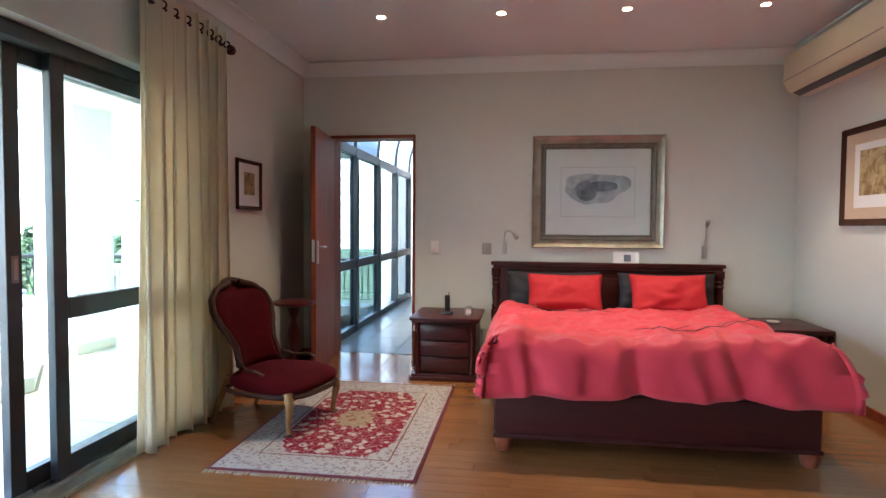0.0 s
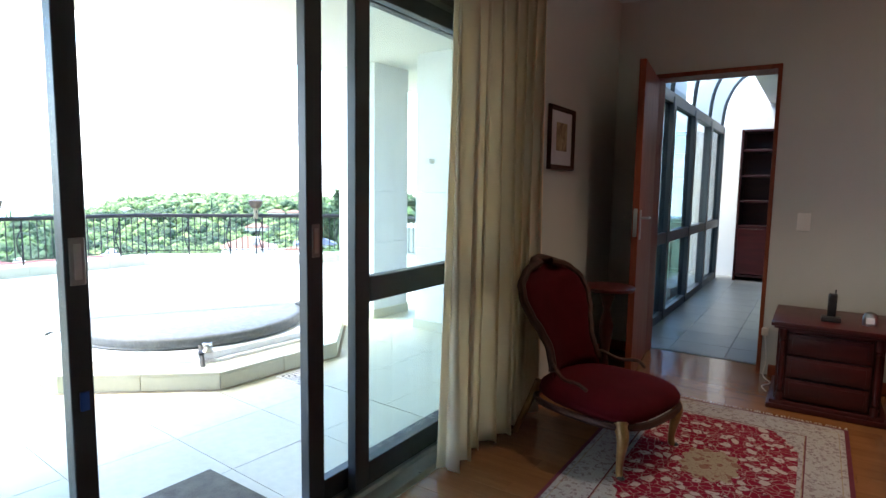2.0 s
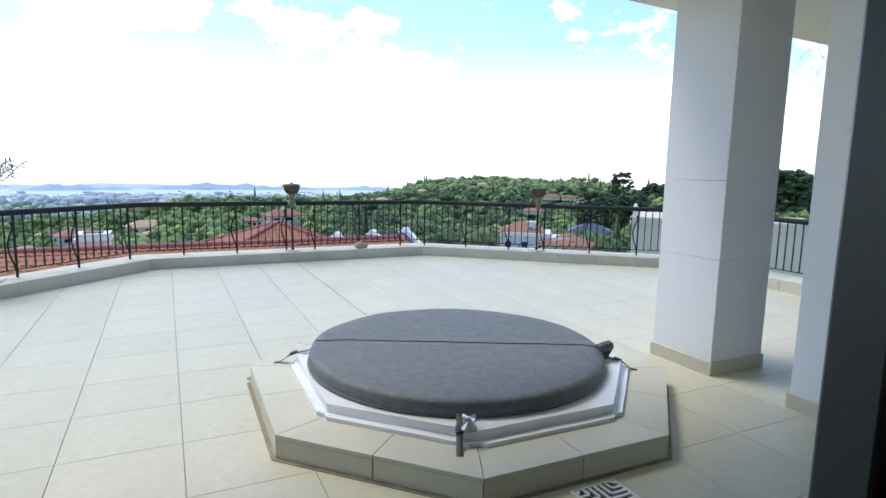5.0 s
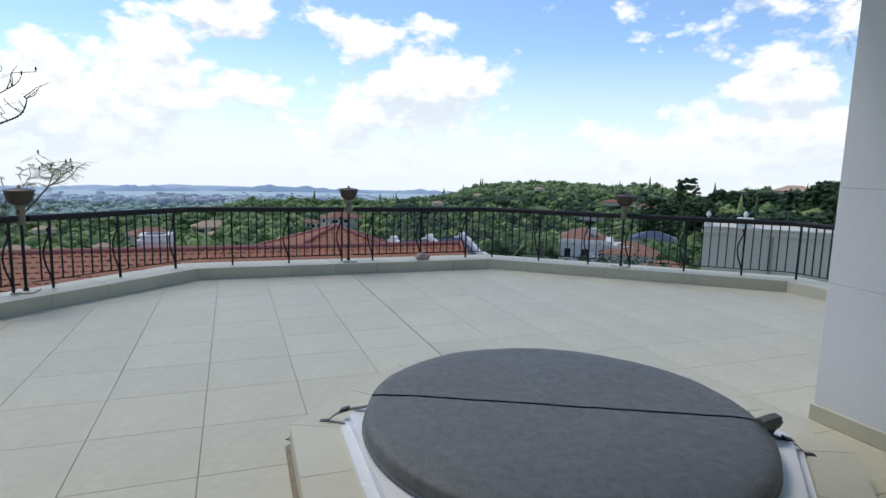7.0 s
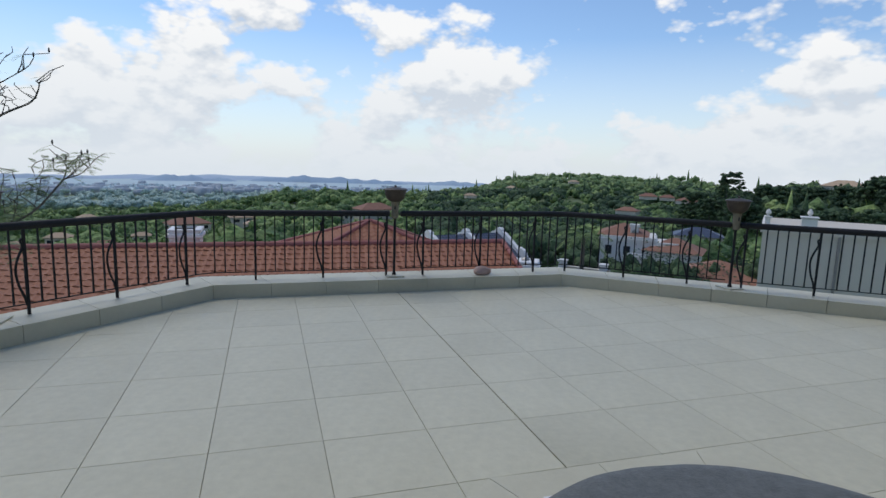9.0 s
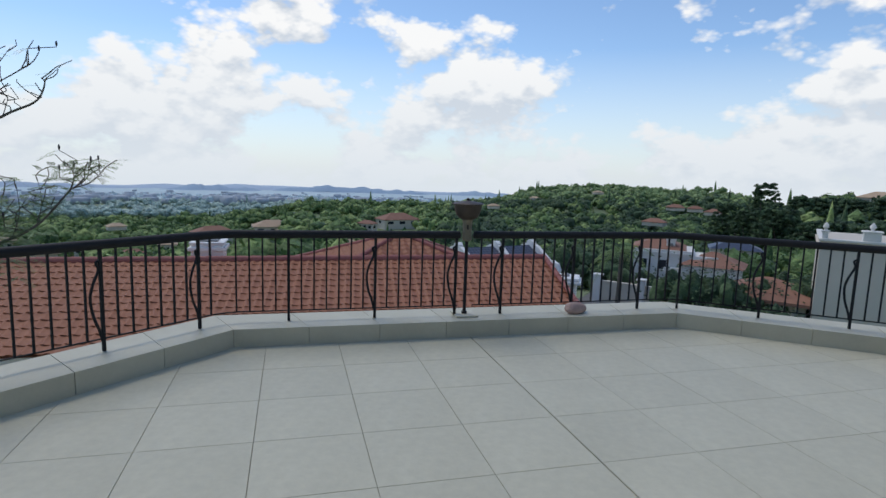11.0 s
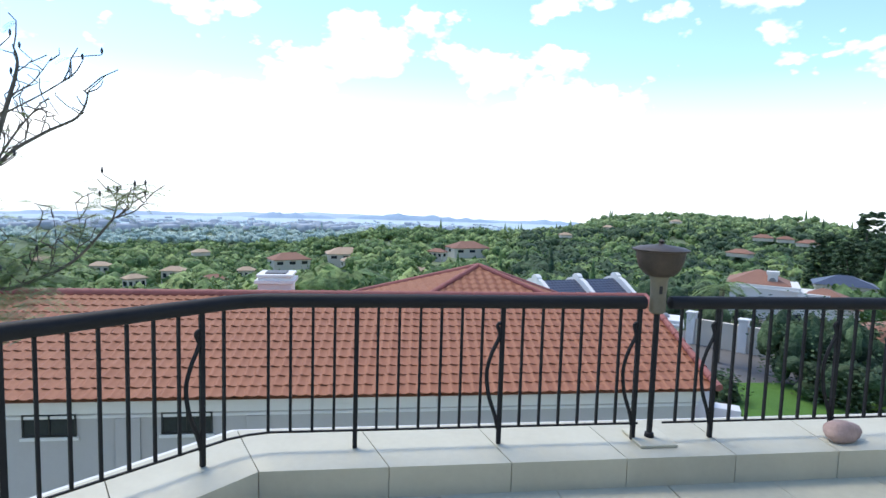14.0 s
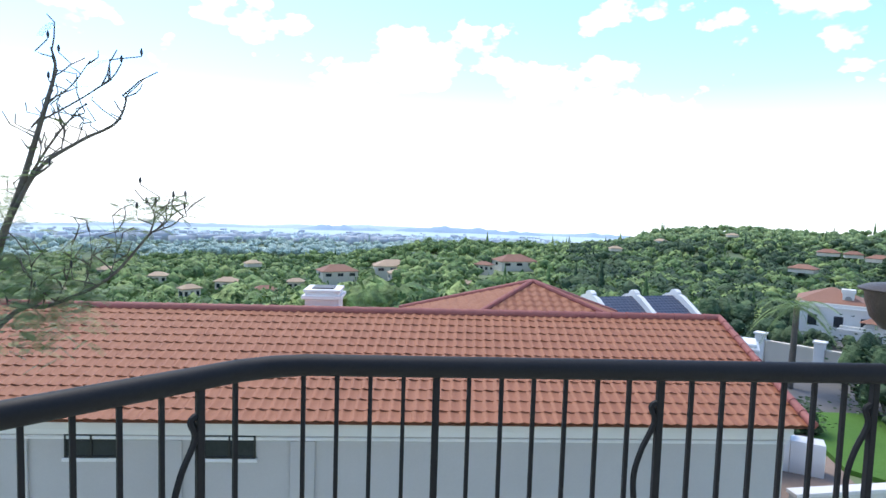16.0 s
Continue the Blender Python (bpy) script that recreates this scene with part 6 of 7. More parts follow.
def villa(at, turn, blocks, roof_blocks, lab, chimney=None, wall="whitewall", tiles="farroof", windows=3):
    v = thing("villa", lab, "house", at, turn, base=WORLD)
    for x, y, w, d, h in blocks:
        b = part("wall", boxes((x - w / 2, x + w / 2, y - d / 2, y + d / 2, -2, h), (x - w / 2 - 0.1, x + w / 2 + 0.1, y - d / 2 - 0.1, y + d / 2 + 0.1, h - 0.28, h - 0.18)), M[wall], v, smooth=False)
        for i in range(windows):
            xx = x - w / 2 + w * (i + 0.5) / windows
            part("window", boxes((xx - w * 0.06, xx + w * 0.06, y - d / 2 - 0.04, y - d / 2 + 0.05, h - 1.45, h - 0.75)), M["pane"], b, smooth=False)
        for yy in (y - d * 0.22, y + d * 0.22) if windows else ():
            part("window", boxes((x + w / 2 - 0.05, x + w / 2 + 0.04, yy - d * 0.07, yy + d * 0.07, h - 1.45, h - 0.75)), M["pane"], b, smooth=False)
    for x, y, w, d, z, rise in roof_blocks:
        bm = bmesh.new()
        e = [bm.verts.new(p) for p in ((x - w / 2, y - d / 2, z), (x + w / 2, y - d / 2, z), (x + w / 2, y + d / 2, z), (x - w / 2, y + d / 2, z))]
        r = max(0.1, (w - d) / 2)
        a, b = bm.verts.new((x - r, y, z + rise)), bm.verts.new((x + r, y, z + rise))
        for f in ((e[0], e[1], b, a), (e[1], e[2], b), (e[2], e[3], a, b), (e[3], e[0], a), e[::-1]):
            bm.faces.new(f)
        part("roof", bm, M[tiles], v, smooth=False)
    if chimney:
        x, y, w, h = chimney
        c = part("chimney", boxes((x - w / 2, x + w / 2, y - w / 2, y + w / 2, 3, h), (x - w * 0.62, x + w * 0.62, y - w * 0.62, y + w * 0.62, h, h + 0.22)), M[wall], v, smooth=False)
        part("cooling_unit", lathe([(0.0, 0.0), (0.2, 0.0), (0.2, 0.05), (0.0, 0.05)], 16), M["greyplate"], c, at=pose(x, y - w / 2, h - 0.4, 90))
    return v


villa((*at_polar(47, 52.6), -8.0), 52.6, [(-0.3, 0, 4.2, 4.0, 3.85), (2.6, -0.6, 1.7, 3.0, 3.55), (3.7, -1.6, 2.6, 1.4, 2.5)], [(-0.7, 0.3, 4.0, 4.2, 3.87, 0.85)], "white villa with a terracotta roof and flat-roofed wings", (0.15, -0.9, 0.62, 4.55))
villa((*at_polar(46, 48.6), -8.0), 44, [(0, 0, 3.8, 3.4, 2.95), (-2.4, -1.0, 1.6, 1.6, 2.6)], [(0, 0, 4.4, 4.0, 2.97, 0.95)], "white villa with a hipped terracotta roof")
villa((*at_polar(63, 47.2), -9.0), 52, [(0, 0, 4.4, 3.4, 3.5)], [(0, 0, 4.9, 3.9, 3.52, 0.8)], "house under a dark slate roof beside the trees", None, "farwall", "bluetile")
gb = villa((-24.35, 29.45, -7.0), 43, [(0, 0, 9.0, 6.0, 5.75)], [], "long pale grey flat-roofed house with a parapet", None, "farwall", windows=0)
part("parapet_coping", boxes((-4.58, 4.58, -3.08, -2.80, 5.755, 5.86), (-4.58, -4.30, -2.80, 3.0, 5.755, 5.86), bevel=0.02, seg=1), M["whitewall"], gb)
for x, w, h in ((-4.35, 0.22, 0.28), (-2.7, 0.62, 0.36)):
    pr = part("parapet_pier", boxes((x - w / 2, x + w / 2, -3.0, -3.0 + w, 5.862, 5.862 + h), (x - w / 2 - 0.06, x + w / 2 + 0.06, -3.06, -2.94 + w, 5.864 + h, 5.93 + h), bevel=0.015, seg=1), M["whitewall"], gb)
    part("finial", lathe([(0.0, 0), (0.08, 0.01), (0.05, 0.06), (0.12, 0.14), (0.10, 0.24), (0.03, 0.33), (0.0, 0.36)], 12, (x, -3.0 + w / 2, 5.93 + h)), M["whitewall"], pr)
part("parapet_spire", lathe([(0.17, 5.86), (0.13, 5.95), (0.05, 6.15), (0.0, 6.28)], 10, (0.2, -2.9, 0)), M["whitewall"], gb)
part("downpipe", tube([(-1.5, -3.06, 0.0), (-1.5, -3.06, 5.5)], 0.06, 8), M["greyplate"], gb)

rnd2 = random.Random(5)
for az, el, r, w, lab in HOUSES:
    x, y = at_polar(r, az)
    rise = 0.14 * w + 0.25
    hip_house((x, y, 1.2 + r * math.tan(radians(el)) - 2.2 - rise * 0.4), az + rnd2.uniform(-30, 30), w, w * 0.62, 2.2, rise, "farwall", "creamroof" if "cream" in lab or "pale" in lab or "white" in lab else "farroof", lab, 3 if r < 200 else 0, 0.3)

# the town on the plain: roofs too small to tell apart, haze in their pale blue
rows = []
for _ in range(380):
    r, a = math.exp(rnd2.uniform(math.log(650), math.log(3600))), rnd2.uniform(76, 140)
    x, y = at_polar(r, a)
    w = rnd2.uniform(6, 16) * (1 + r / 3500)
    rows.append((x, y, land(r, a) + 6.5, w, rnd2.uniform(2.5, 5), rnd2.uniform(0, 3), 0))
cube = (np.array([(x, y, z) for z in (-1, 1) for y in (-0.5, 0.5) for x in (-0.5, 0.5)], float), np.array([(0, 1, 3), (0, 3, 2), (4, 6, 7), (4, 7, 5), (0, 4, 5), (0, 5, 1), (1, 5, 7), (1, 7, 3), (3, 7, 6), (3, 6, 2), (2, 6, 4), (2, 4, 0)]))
town = wood("town", rows, [cube], mat("haze_tint_town", (0.46, 0.50, 0.55), (0.34, 0.39, 0.45), 0.9, scale=0.02, fine=0.2, bump=0.0), "low buildings of a distant town on the plain, paled by haze in their colour")
town["category"] = "town"

# ---- garden and drive beside the neighbour ----
def plot(*rows):
    return [at_polar(r, az) for r, az in rows]


structure("road", slab(plot((14.5, 66), (14.5, 58), (20.5, 52.0), (22.0, 53.4), (24.3, 55.6), (28.2, 56.6), (28.2, 63)), -6.62, -6.38), M["paving"], "brick-paved drive beside the house", base=WORLD, category="road")
structure("pavement", slab(plot((28.4, 66), (27.5, 44), (33, 43), (47, 45), (50, 56), (36, 60)), -6.9, -6.42), M["asphalt"], "grey paved yard between the houses", base=WORLD, category="pavement")
structure("lawn", slab(plot((22.0, 53.2), (21.5, 34), (29.5, 38), (28.6, 51.6), (27.4, 55.2), (24.4, 55.2)), -6.7, -6.3), M["lawn"], "mown green lawn", base=WORLD, category="lawn")
gwall = thing("garden_wall", "low white garden wall with a flat coping", "wall", (-22.4, 13.7, -6.6), 6, base=WORLD)
part("wall", boxes((-0.12, 0.12, -1.9, 1.9, 0, 0.72)), M["whitewall"], gwall, smooth=False)
part("coping", boxes((-0.18, 0.18, -1.95, 1.95, 0.72, 0.82), bevel=0.01, seg=1), M["white"], gwall)


def shrub(x, y, z, w, h, seed, mname, lab):
    r = random.Random(seed)
    t = thing("shrub", lab, "shrub", (x, y, z), base=WORLD, group="garden shrubs")
    rows = [(r.gauss(0, 0.42) * w, r.gauss(0, 0.42) * w, h * r.uniform(0.25, 0.85), w * r.uniform(0.25, 0.45), h * r.uniform(0.22, 0.4), r.uniform(0, 6), r.randrange(4)) for _ in range(16)]
    ob = wood("crown", rows, fineT, M[mname], "")
    del ob["category"], ob["kind"]
    ob.parent = t
    leaves = [(r.gauss(0, 0.5) * w, r.gauss(0, 0.5) * w, h * (0.5 + r.gauss(0, 0.3)), 0.11, 0.11, r.uniform(0, 6), 0) for _ in range(900)]
    tri = (np.array([(0, 0, 0), (1, 0.3, 0.4), (0.4, 1, -0.2), (1.2, 1.1, 0.3)], float), np.array([(0, 1, 2), (1, 3, 2)]))
    lf = wood("leaves", leaves, [tri], M[mname], "")
    del lf["category"], lf["kind"]
    lf.parent = t


for i, (r_, az, w, h) in enumerate(((24.8, 56.0, 0.5, 0.95), (28.9, 51.2, 1.0, 2.7), (29.6, 49.4, 1.2, 3.0), (29.4, 47.4, 1.1, 2.7), (30.0, 45.4, 1.2, 2.6), (30.4, 43.4, 1.2, 2.6), (27.0, 48.6, 0.8, 1.5), (26.4, 46.0, 0.9, 1.7), (27.0, 43.0, 1.0, 2.0), (31, 41.4, 1.3, 2.6))):
    x, y = at_polar(r_, az)
    shrub(x, y, -6.35, w, h, 20 + i, "dark_crown", "dark green rounded garden shrub")


def palm(x, y, z, h, seed, reach=0.68):
    t = thing("palm", "slender palm tree beside the white villa", "tree", (x, y, z), base=WORLD)
    part("trunk", tube([(0, 0, 0), (0.05, 0.02, h * 0.5), (0.02, 0.05, h)], [0.16, 0.13, 0.11], 10), M["bark"], t)
    r = random.Random(seed)
    for i in range(18):
        a, up_ = 2.4 * i, r.uniform(-0.2, 0.9)
        k = [Vector((math.cos(a) * s * reach, math.sin(a) * s * reach, h + (up_ * s - 0.36 * s * s) * reach)) for s in (0, 0.5, 1.0, 1.5, 2.0, 2.5)]
        bm = tube(k, [0.02, 0.016, 0.012, 0.009, 0.006, 0.003], 4)
        side = Vector((-math.sin(a), math.cos(a), 0))
        for j in range(26):
            f = 0.12 + 0.86 * j / 26
            p = k[int(f * 5)].lerp(k[min(5, int(f * 5) + 1)], f * 5 % 1)
            for s in (-1, 1):
                q = p + side * s * 0.45 * (1 - 0.5 * f) + Vector((0, 0, -0.14)) + Vector((math.cos(a), math.sin(a), 0)) * 0.12
                bm.faces.new([bm.verts.new(v) for v in (p, p + Vector((math.cos(a) * 0.035, math.sin(a) * 0.035, 0)), q)])
        part("frond", bm, M["leaf"], t, smooth=False)


x, y = at_polar(31, 56.6)
palm(x, y, -6.4, 3.7, 2)
pw = thing("perimeter_wall", "beige garden wall with pale blue-grey pillars", "wall", (*at_polar(33.5, 50.5), -6.5), 42, base=WORLD)
for i in range(5):
    x = -5.0 + 2.6 * i
    part("pillar", boxes((x - 0.22, x + 0.22, -0.22, 0.22, 0, 1.75), (x - 0.28, x + 0.28, -0.28, 0.28, 1.752, 1.85), bevel=0.015, seg=1), M["white"], pw)
    if i < 4:
        part("panel", boxes((x + 0.225, x + 2.375, -0.1, 0.1, 0, 1.4), (x + 0.225, x + 2.375, -0.14, 0.14, 1.402, 1.48)), M["farwall"], pw, smooth=False)
hip_house((*at_polar(31.5, 43.6), -7.45), 40, 3.5, 3.2, 3.2, 0.8, "farwall", "farroof", "low house under a faded terracotta hipped roof", 3)
for r_, az, w, h, sd in ((35, 47.3, 0.8, 2.0, 41), (34, 43.4, 0.8, 2.0, 42), (37, 49.5, 0.9, 1.6, 43), (40, 58.0, 1.5, 2.6, 44), (44, 61, 1.8, 3.0, 45), (38, 41, 1.2, 2.2, 46), (47, 57, 1.6, 2.4, 47), (42, 54, 1.2, 1.8, 48)):
    x, y = at_polar(r_, az)
    shrub(x, y, -6.5 if r_ < 40 else -7.4, w, h, sd, "dark_crown", "dark rounded garden tree beside the villas")


def tall_tree(x, y, z, w, h, seed, lab, mname="dark_crown"):
    r = random.Random(seed)
    t = thing("tree", lab, "tree", (x, y, z), base=WORLD)
    part("trunk", tube([(0, 0, 0), (0.1, 0, h * 0.3), (0.0, 0.1, h * 0.62)], [0.35, 0.26, 0.12], 10), M["bark"], t)
    for i in range(5):
        a = 1.3 * i
        part("limb", tube([(0, 0, h * (0.28 + 0.05 * i)), (w * 0.3 * math.cos(a), w * 0.3 * math.sin(a), h * (0.5 + 0.04 * i)), (w * 0.55 * math.cos(a), w * 0.55 * math.sin(a), h * (0.65 + 0.04 * i))], [0.16, 0.1, 0.04], 7), M["bark"], t)
    rows = []
    for _ in range(420):
        zz = r.uniform(0.32, 1.0)
        rad = w * (1 - abs(zz - 0.62) ** 1.5 * 2.0) * 0.8
        a = r.uniform(0, 6.28)
        q = math.sqrt(r.random()) * rad
        rows.append((q * math.cos(a), q * math.sin(a), h * zz, (q_ := w * r.uniform(0.05, 0.12)), q_ * r.uniform(0.7, 1.0), r.uniform(0, 6), r.randrange(4)))
    ob = wood("crown", rows, farT, M[mname], "", 30, 0.3)
    del ob["category"], ob["kind"]
    ob.parent = t


for az, r, w, el, sd in ((45.5, 110, 3.6, 0.30, 4), (42.3, 130, 6, -1.0, 5), (39.6, 140, 6, -1.1, 6), (36.6, 135, 6, -0.9, 16), (34.2, 120, 6, 0.1, 7), (31.6, 110, 7, 0.6, 8), (44.2, 95, 4.5, -2.0, 9), (40.8, 85, 4.5, -3.0, 12),
                         (37.0, 80, 4.5, -3.0, 13), (33.4, 75, 4.5, -2.6, 14), (48.3, 120, 4.5, -1.7, 15), (46.6, 100, 3.6, -2.2, 17)):
    x, y = at_polar(r, az)
    g0 = land(r, az) - 1.0
    tall_tree(x, y, g0, w, (1.2 + r * math.tan(radians(el)) - g0) / 1.06, sd, "tall dark broad-crowned tree above the woods" if sd == 4 else "dark leafy tree on the near hillside")

# ---- the feathery tree beside the terrace ----
ft = thing("acacia_tree", "feathery-leaved tree with bare upper twigs and dark pods", "tree", (-15.3, -3.66, -6.5), base=WORLD)
FO = Vector((-15.3, -3.6, -6.5))


def limb(keys, r0, r1, name="limb"):
    k = curve_points([Vector(p) - FO for p in keys], 6)
    return part(name, tube(k, [r0 + (r1 - r0) * i / (len(k) - 1) for i in range(len(k))], 7), M["bark"], ft)


limb([(-15.3, -3.6, -6.5), (-15.35, -3.5, -4), (-15.3, -3.3, -2), (-15.25, -3.05, -0.6)], 0.17, 0.09, "trunk")
TREE_LIMBS = [([(-15.2, -2.3, 1.95), (-15.2, -1.86, 2.21), (-15.2, -1.6, 2.38), (-15.2, -1.45, 2.48)], 0.016, 0.005),
         ([(-15.3, -3.4, -1.0), (-15.2, -2.55, -0.16), (-15.2, -2.17, -0.07), (-15.2, -1.53, 0.245), (-15.2, -1.05, 0.78)], 0.045, 0.018),
         ([(-15.2, -1.05, 0.78), (-15.15, -0.98, 0.98), (-15.15, -1.06, 1.16)], 0.016, 0.005), ([(-15.2, -1.05, 0.78), (-15.2, -0.84, 0.95), (-15.2, -0.80, 1.18)], 0.014, 0.004), ([(-15.2, -1.02, 0.8), (-15.2, -0.78, 0.90), (-15.2, -0.60, 1.10)], 0.014, 0.004),
         ([(-15.25, -3.05, -0.6), (-15.2, -2.72, 0.5), (-15.2, -2.45, 1.25), (-15.2, -2.2, 2.05), (-15.2, -2.06, 2.55), (-15.2, -2.1, 2.80)], 0.07, 0.012),
         ([(-15.2, -2.16, 2.2), (-15.2, -1.9, 2.38), (-15.2, -1.68, 2.68)], 0.014, 0.005),
         ([(-15.2, -2.62, 0.8), (-15.1, -2.2, 1.45), (-15.1, -1.75, 1.78), (-15.1, -1.38, 1.98), (-15.1, -1.26, 2.22), (-15.1, -1.30, 2.30)], 0.035, 0.008),
         ([(-15.2, -2.5, 1.1), (-15.25, -2.25, 1.6), (-15.25, -1.98, 1.98), (-15.25, -1.82, 2.10)], 0.024, 0.008),
         ([(-15.1, -1.95, 1.66), (-15.1, -1.92, 1.88), (-15.1, -1.98, 2.02)], 0.01, 0.004), ([(-15.1, -1.78, 1.76), (-15.1, -1.72, 1.95), (-15.1, -1.70, 2.05)], 0.01, 0.004), ([(-15.2, -2.3, 1.4), (-15.2, -2.22, 1.75), (-15.2, -2.35, 1.95)], 0.012, 0.004),
         ([(-15.25, -3.05, -0.6), (-15.3, -3.4, 0.8), (-15.3, -3.3, 2.2), (-15.2, -2.9, 3.4), (-15.2, -2.4, 3.7)], 0.06, 0.012), ([(-15.3, -3.4, 1.0), (-15.4, -3.9, 2.2), (-15.4, -4.4, 3.2)], 0.035, 0.01),
         ([(-15.2, -2.1, -0.05), (-15.2, -1.95, 0.3), (-15.2, -1.9, 0.7)], 0.012, 0.003), ([(-15.2, -1.8, 0.1), (-15.2, -1.7, 0.45), (-15.2, -1.72, 0.85)], 0.01, 0.003), ([(-15.2, -1.5, 0.27), (-15.2, -1.42, 0.6), (-15.2, -1.46, 0.95)], 0.009, 0.003),
         ([(-15.2, -2.4, -0.1), (-15.2, -2.35, 0.3), (-15.25, -2.45, 0.7)], 0.012, 0.003)]
for k, a, b in TREE_LIMBS:
    limb(k, a * 0.75, b * 0.75)
fr_rnd = random.Random(9)


def frond(p, d, length, bm):
    """A feather: a stalk with pairs of small leaflets."""
    side = d.cross(Vector((0.2, 0.1, 1))).normalized()
    prev = p
    n = 12
    for i in range(n):
        q = p + d * length * (i + 1) / n + Vector((0, 0, -0.25 * length * ((i + 1) / n) ** 2))
        w = 0.055 * (1 - 0.6 * abs(i / n - 0.4))
        for s in (-1, 1):
            tip = q + side * s * w + d * 0.015
            for m in range(3):
                c0 = q.lerp(tip, m / 3)
                c1 = q.lerp(tip, (m + 0.8) / 3)
                off = d * 0.009
                bm.faces.new([bm.verts.new(v) for v in (c0, c1 + off, c1 - off)])
        prev = q


# short twigs along the limbs, feathered low down and podded higher up
twigs, feathers = bmesh.new(), bmesh.new()
pods = 0
for keys, r0, r1 in TREE_LIMBS:
    line = curve_points([Vector(p) - FO for p in keys], 6)
    for i in range(3, len(line) - 1, 2):
        p = line[i]
        if fr_rnd.random() < 0.2:
            continue
        d = Vector((fr_rnd.gauss(0, 0.35), fr_rnd.gauss(0.05, 0.6), fr_rnd.uniform(0.1, 1.0))).normalized()
        n1 = fr_rnd.uniform(0.10, 0.30)
        q = p + d * n1 + Vector((0, fr_rnd.gauss(0, 0.04), 0))
        e = q + Vector((fr_rnd.gauss(0, 0.04), fr_rnd.gauss(0, 0.10), fr_rnd.uniform(0.03, 0.14)))
        tube([p, p.lerp(q, 0.5) + Vector((0, fr_rnd.gauss(0, 0.02), 0)), q, e], [0.009, 0.008, 0.007, 0.006], 4, twigs)
        low = p.z + FO.z < 1.5
        for f in ((q, e, p.lerp(q, 0.5)) if low else (q,)):
            for _ in range(fr_rnd.randrange(1, 4) if low else fr_rnd.randrange(0, 2)):
                a = fr_rnd.uniform(0, 6.28)
                frond(f, Vector((math.cos(a) * 0.5, math.sin(a), fr_rnd.uniform(-0.4, 0.4))).normalized(), fr_rnd.uniform(0.12, 0.24), feathers)
        if fr_rnd.random() < 0.3 and pods < 18:
            pods += 1
            part("pod", lathe([(0.0, 0), (0.012, 0.02), (0.016, 0.05), (0.008, 0.08), (0.0, 0.09)], 6, e), M["black"], ft)
tagged(part("twig_growth", twigs, M["bark"], ft), kind="stuff")
part("foliage", feathers, M["leaf"], ft, smooth=False)
for name, spots in (("foliage", [((-15.2, -2.35, 0.02), 0.5, 130), ((-15.2, -1.85, 0.10), 0.34, 60), ((-15.2, -2.7, 0.5), 0.45, 70)]), ("foliage", [((-15.2, -2.2, -0.35), 0.40, 70), ((-15.25, -2.6, 1.0), 0.4, 50)]),
                    ("foliage", [((-15.3, -3.4, 1.2), 0.7, 80), ((-15.3, -3.2, -0.4), 0.5, 60)])):
    bm = bmesh.new()
    for c, rad, cnt in spots:
        for _ in range(cnt):
            p = Vector(c) + Vector((fr_rnd.gauss(0, 0.5) * rad, fr_rnd.gauss(0, 0.5) * rad, fr_rnd.gauss(0, 0.32) * rad)) - FO
            a = fr_rnd.uniform(0, 6.28)
            frond(p, Vector((math.cos(a) * 0.5, math.sin(a), fr_rnd.uniform(-0.5, 0.35))).normalized(), fr_rnd.uniform(0.14, 0.26), bm)
    part(name, bm, M["leaf"], ft, smooth=False)

# ---- leafy branch hanging beyond the columns ----
rt = thing("feather_tree", "tree with drooping feathery leaves beyond the terrace", "tree", (-9.3, 14.4, -6.5), base=WORLD)
RO = Vector((-9.3, 14.4, -6.5))
part("trunk", tube([p - RO for p in curve_points([(-9.3, 14.4, -6.5), (-9.35, 14.3, -2), (-9.4, 14.1, 1.8), (-9.9, 13.7, 4.4)], 6)], 0.075, 9), M["bark"], rt)
bm = bmesh.new()
for _ in range(150):
    p = Vector((-10.1, 13.7, 3.9)) + Vector((fr_rnd.gauss(0, 0.5), fr_rnd.gauss(0, 0.6), fr_rnd.gauss(0, 0.55))) - RO
    a = fr_rnd.uniform(0, 6.28)
    frond(p, Vector((math.cos(a), math.sin(a), fr_rnd.uniform(-0.9, 0.1))).normalized(), fr_rnd.uniform(0.3, 0.5), bm)
part("foliage", bm, M["leaf"], rt, smooth=False)

# ---- pieces: planks, tiles, kerb blocks, roof tiles ----
floor_ob = bpy.data.objects["floor"]
PW, rndp = 0.085, random.Random(2)
lengths = [0.55, 0.7, 0.85, 1.0]
plank_mesh = [mesh_from("plank", boxes((0.0006, L - 0.0006, 0.0005, PW - 0.0005, -0.020, 0.0)), M["plank"], False) for L in lengths]
inv = floor_ob.matrix_world.inverted()
count, rest = 0, []
y = BACK
while y < 5.39:
    x = -2.52 - rndp.uniform(0, 0.8)
    while x < RIGHT:
        k = rndp.randrange(4)
        if 1.6 < y < 4.7 and x < 0.1 and count < 300 and x > -2.52:
            ob = new("plank", plank_mesh[k])
            ob.parent = floor_ob
            ob.matrix_local = pose(x, y, 0)
            count += 1
        else:
            rest.append((max(x, -2.52), min(x + lengths[k], RIGHT), y))
        x += lengths[k]
    y += PW
bm = bmesh.new()
for x0, x1, y in rest:
    if x1 - x0 > 0.01:
        box(bm, x0 + 0.0006, x1 - 0.0006, y + 0.0005, y + PW - 0.0005, -0.020, 0.0)
tagged(part("planks", bm, M["plank"], floor_ob, smooth=False), kind="stuff")

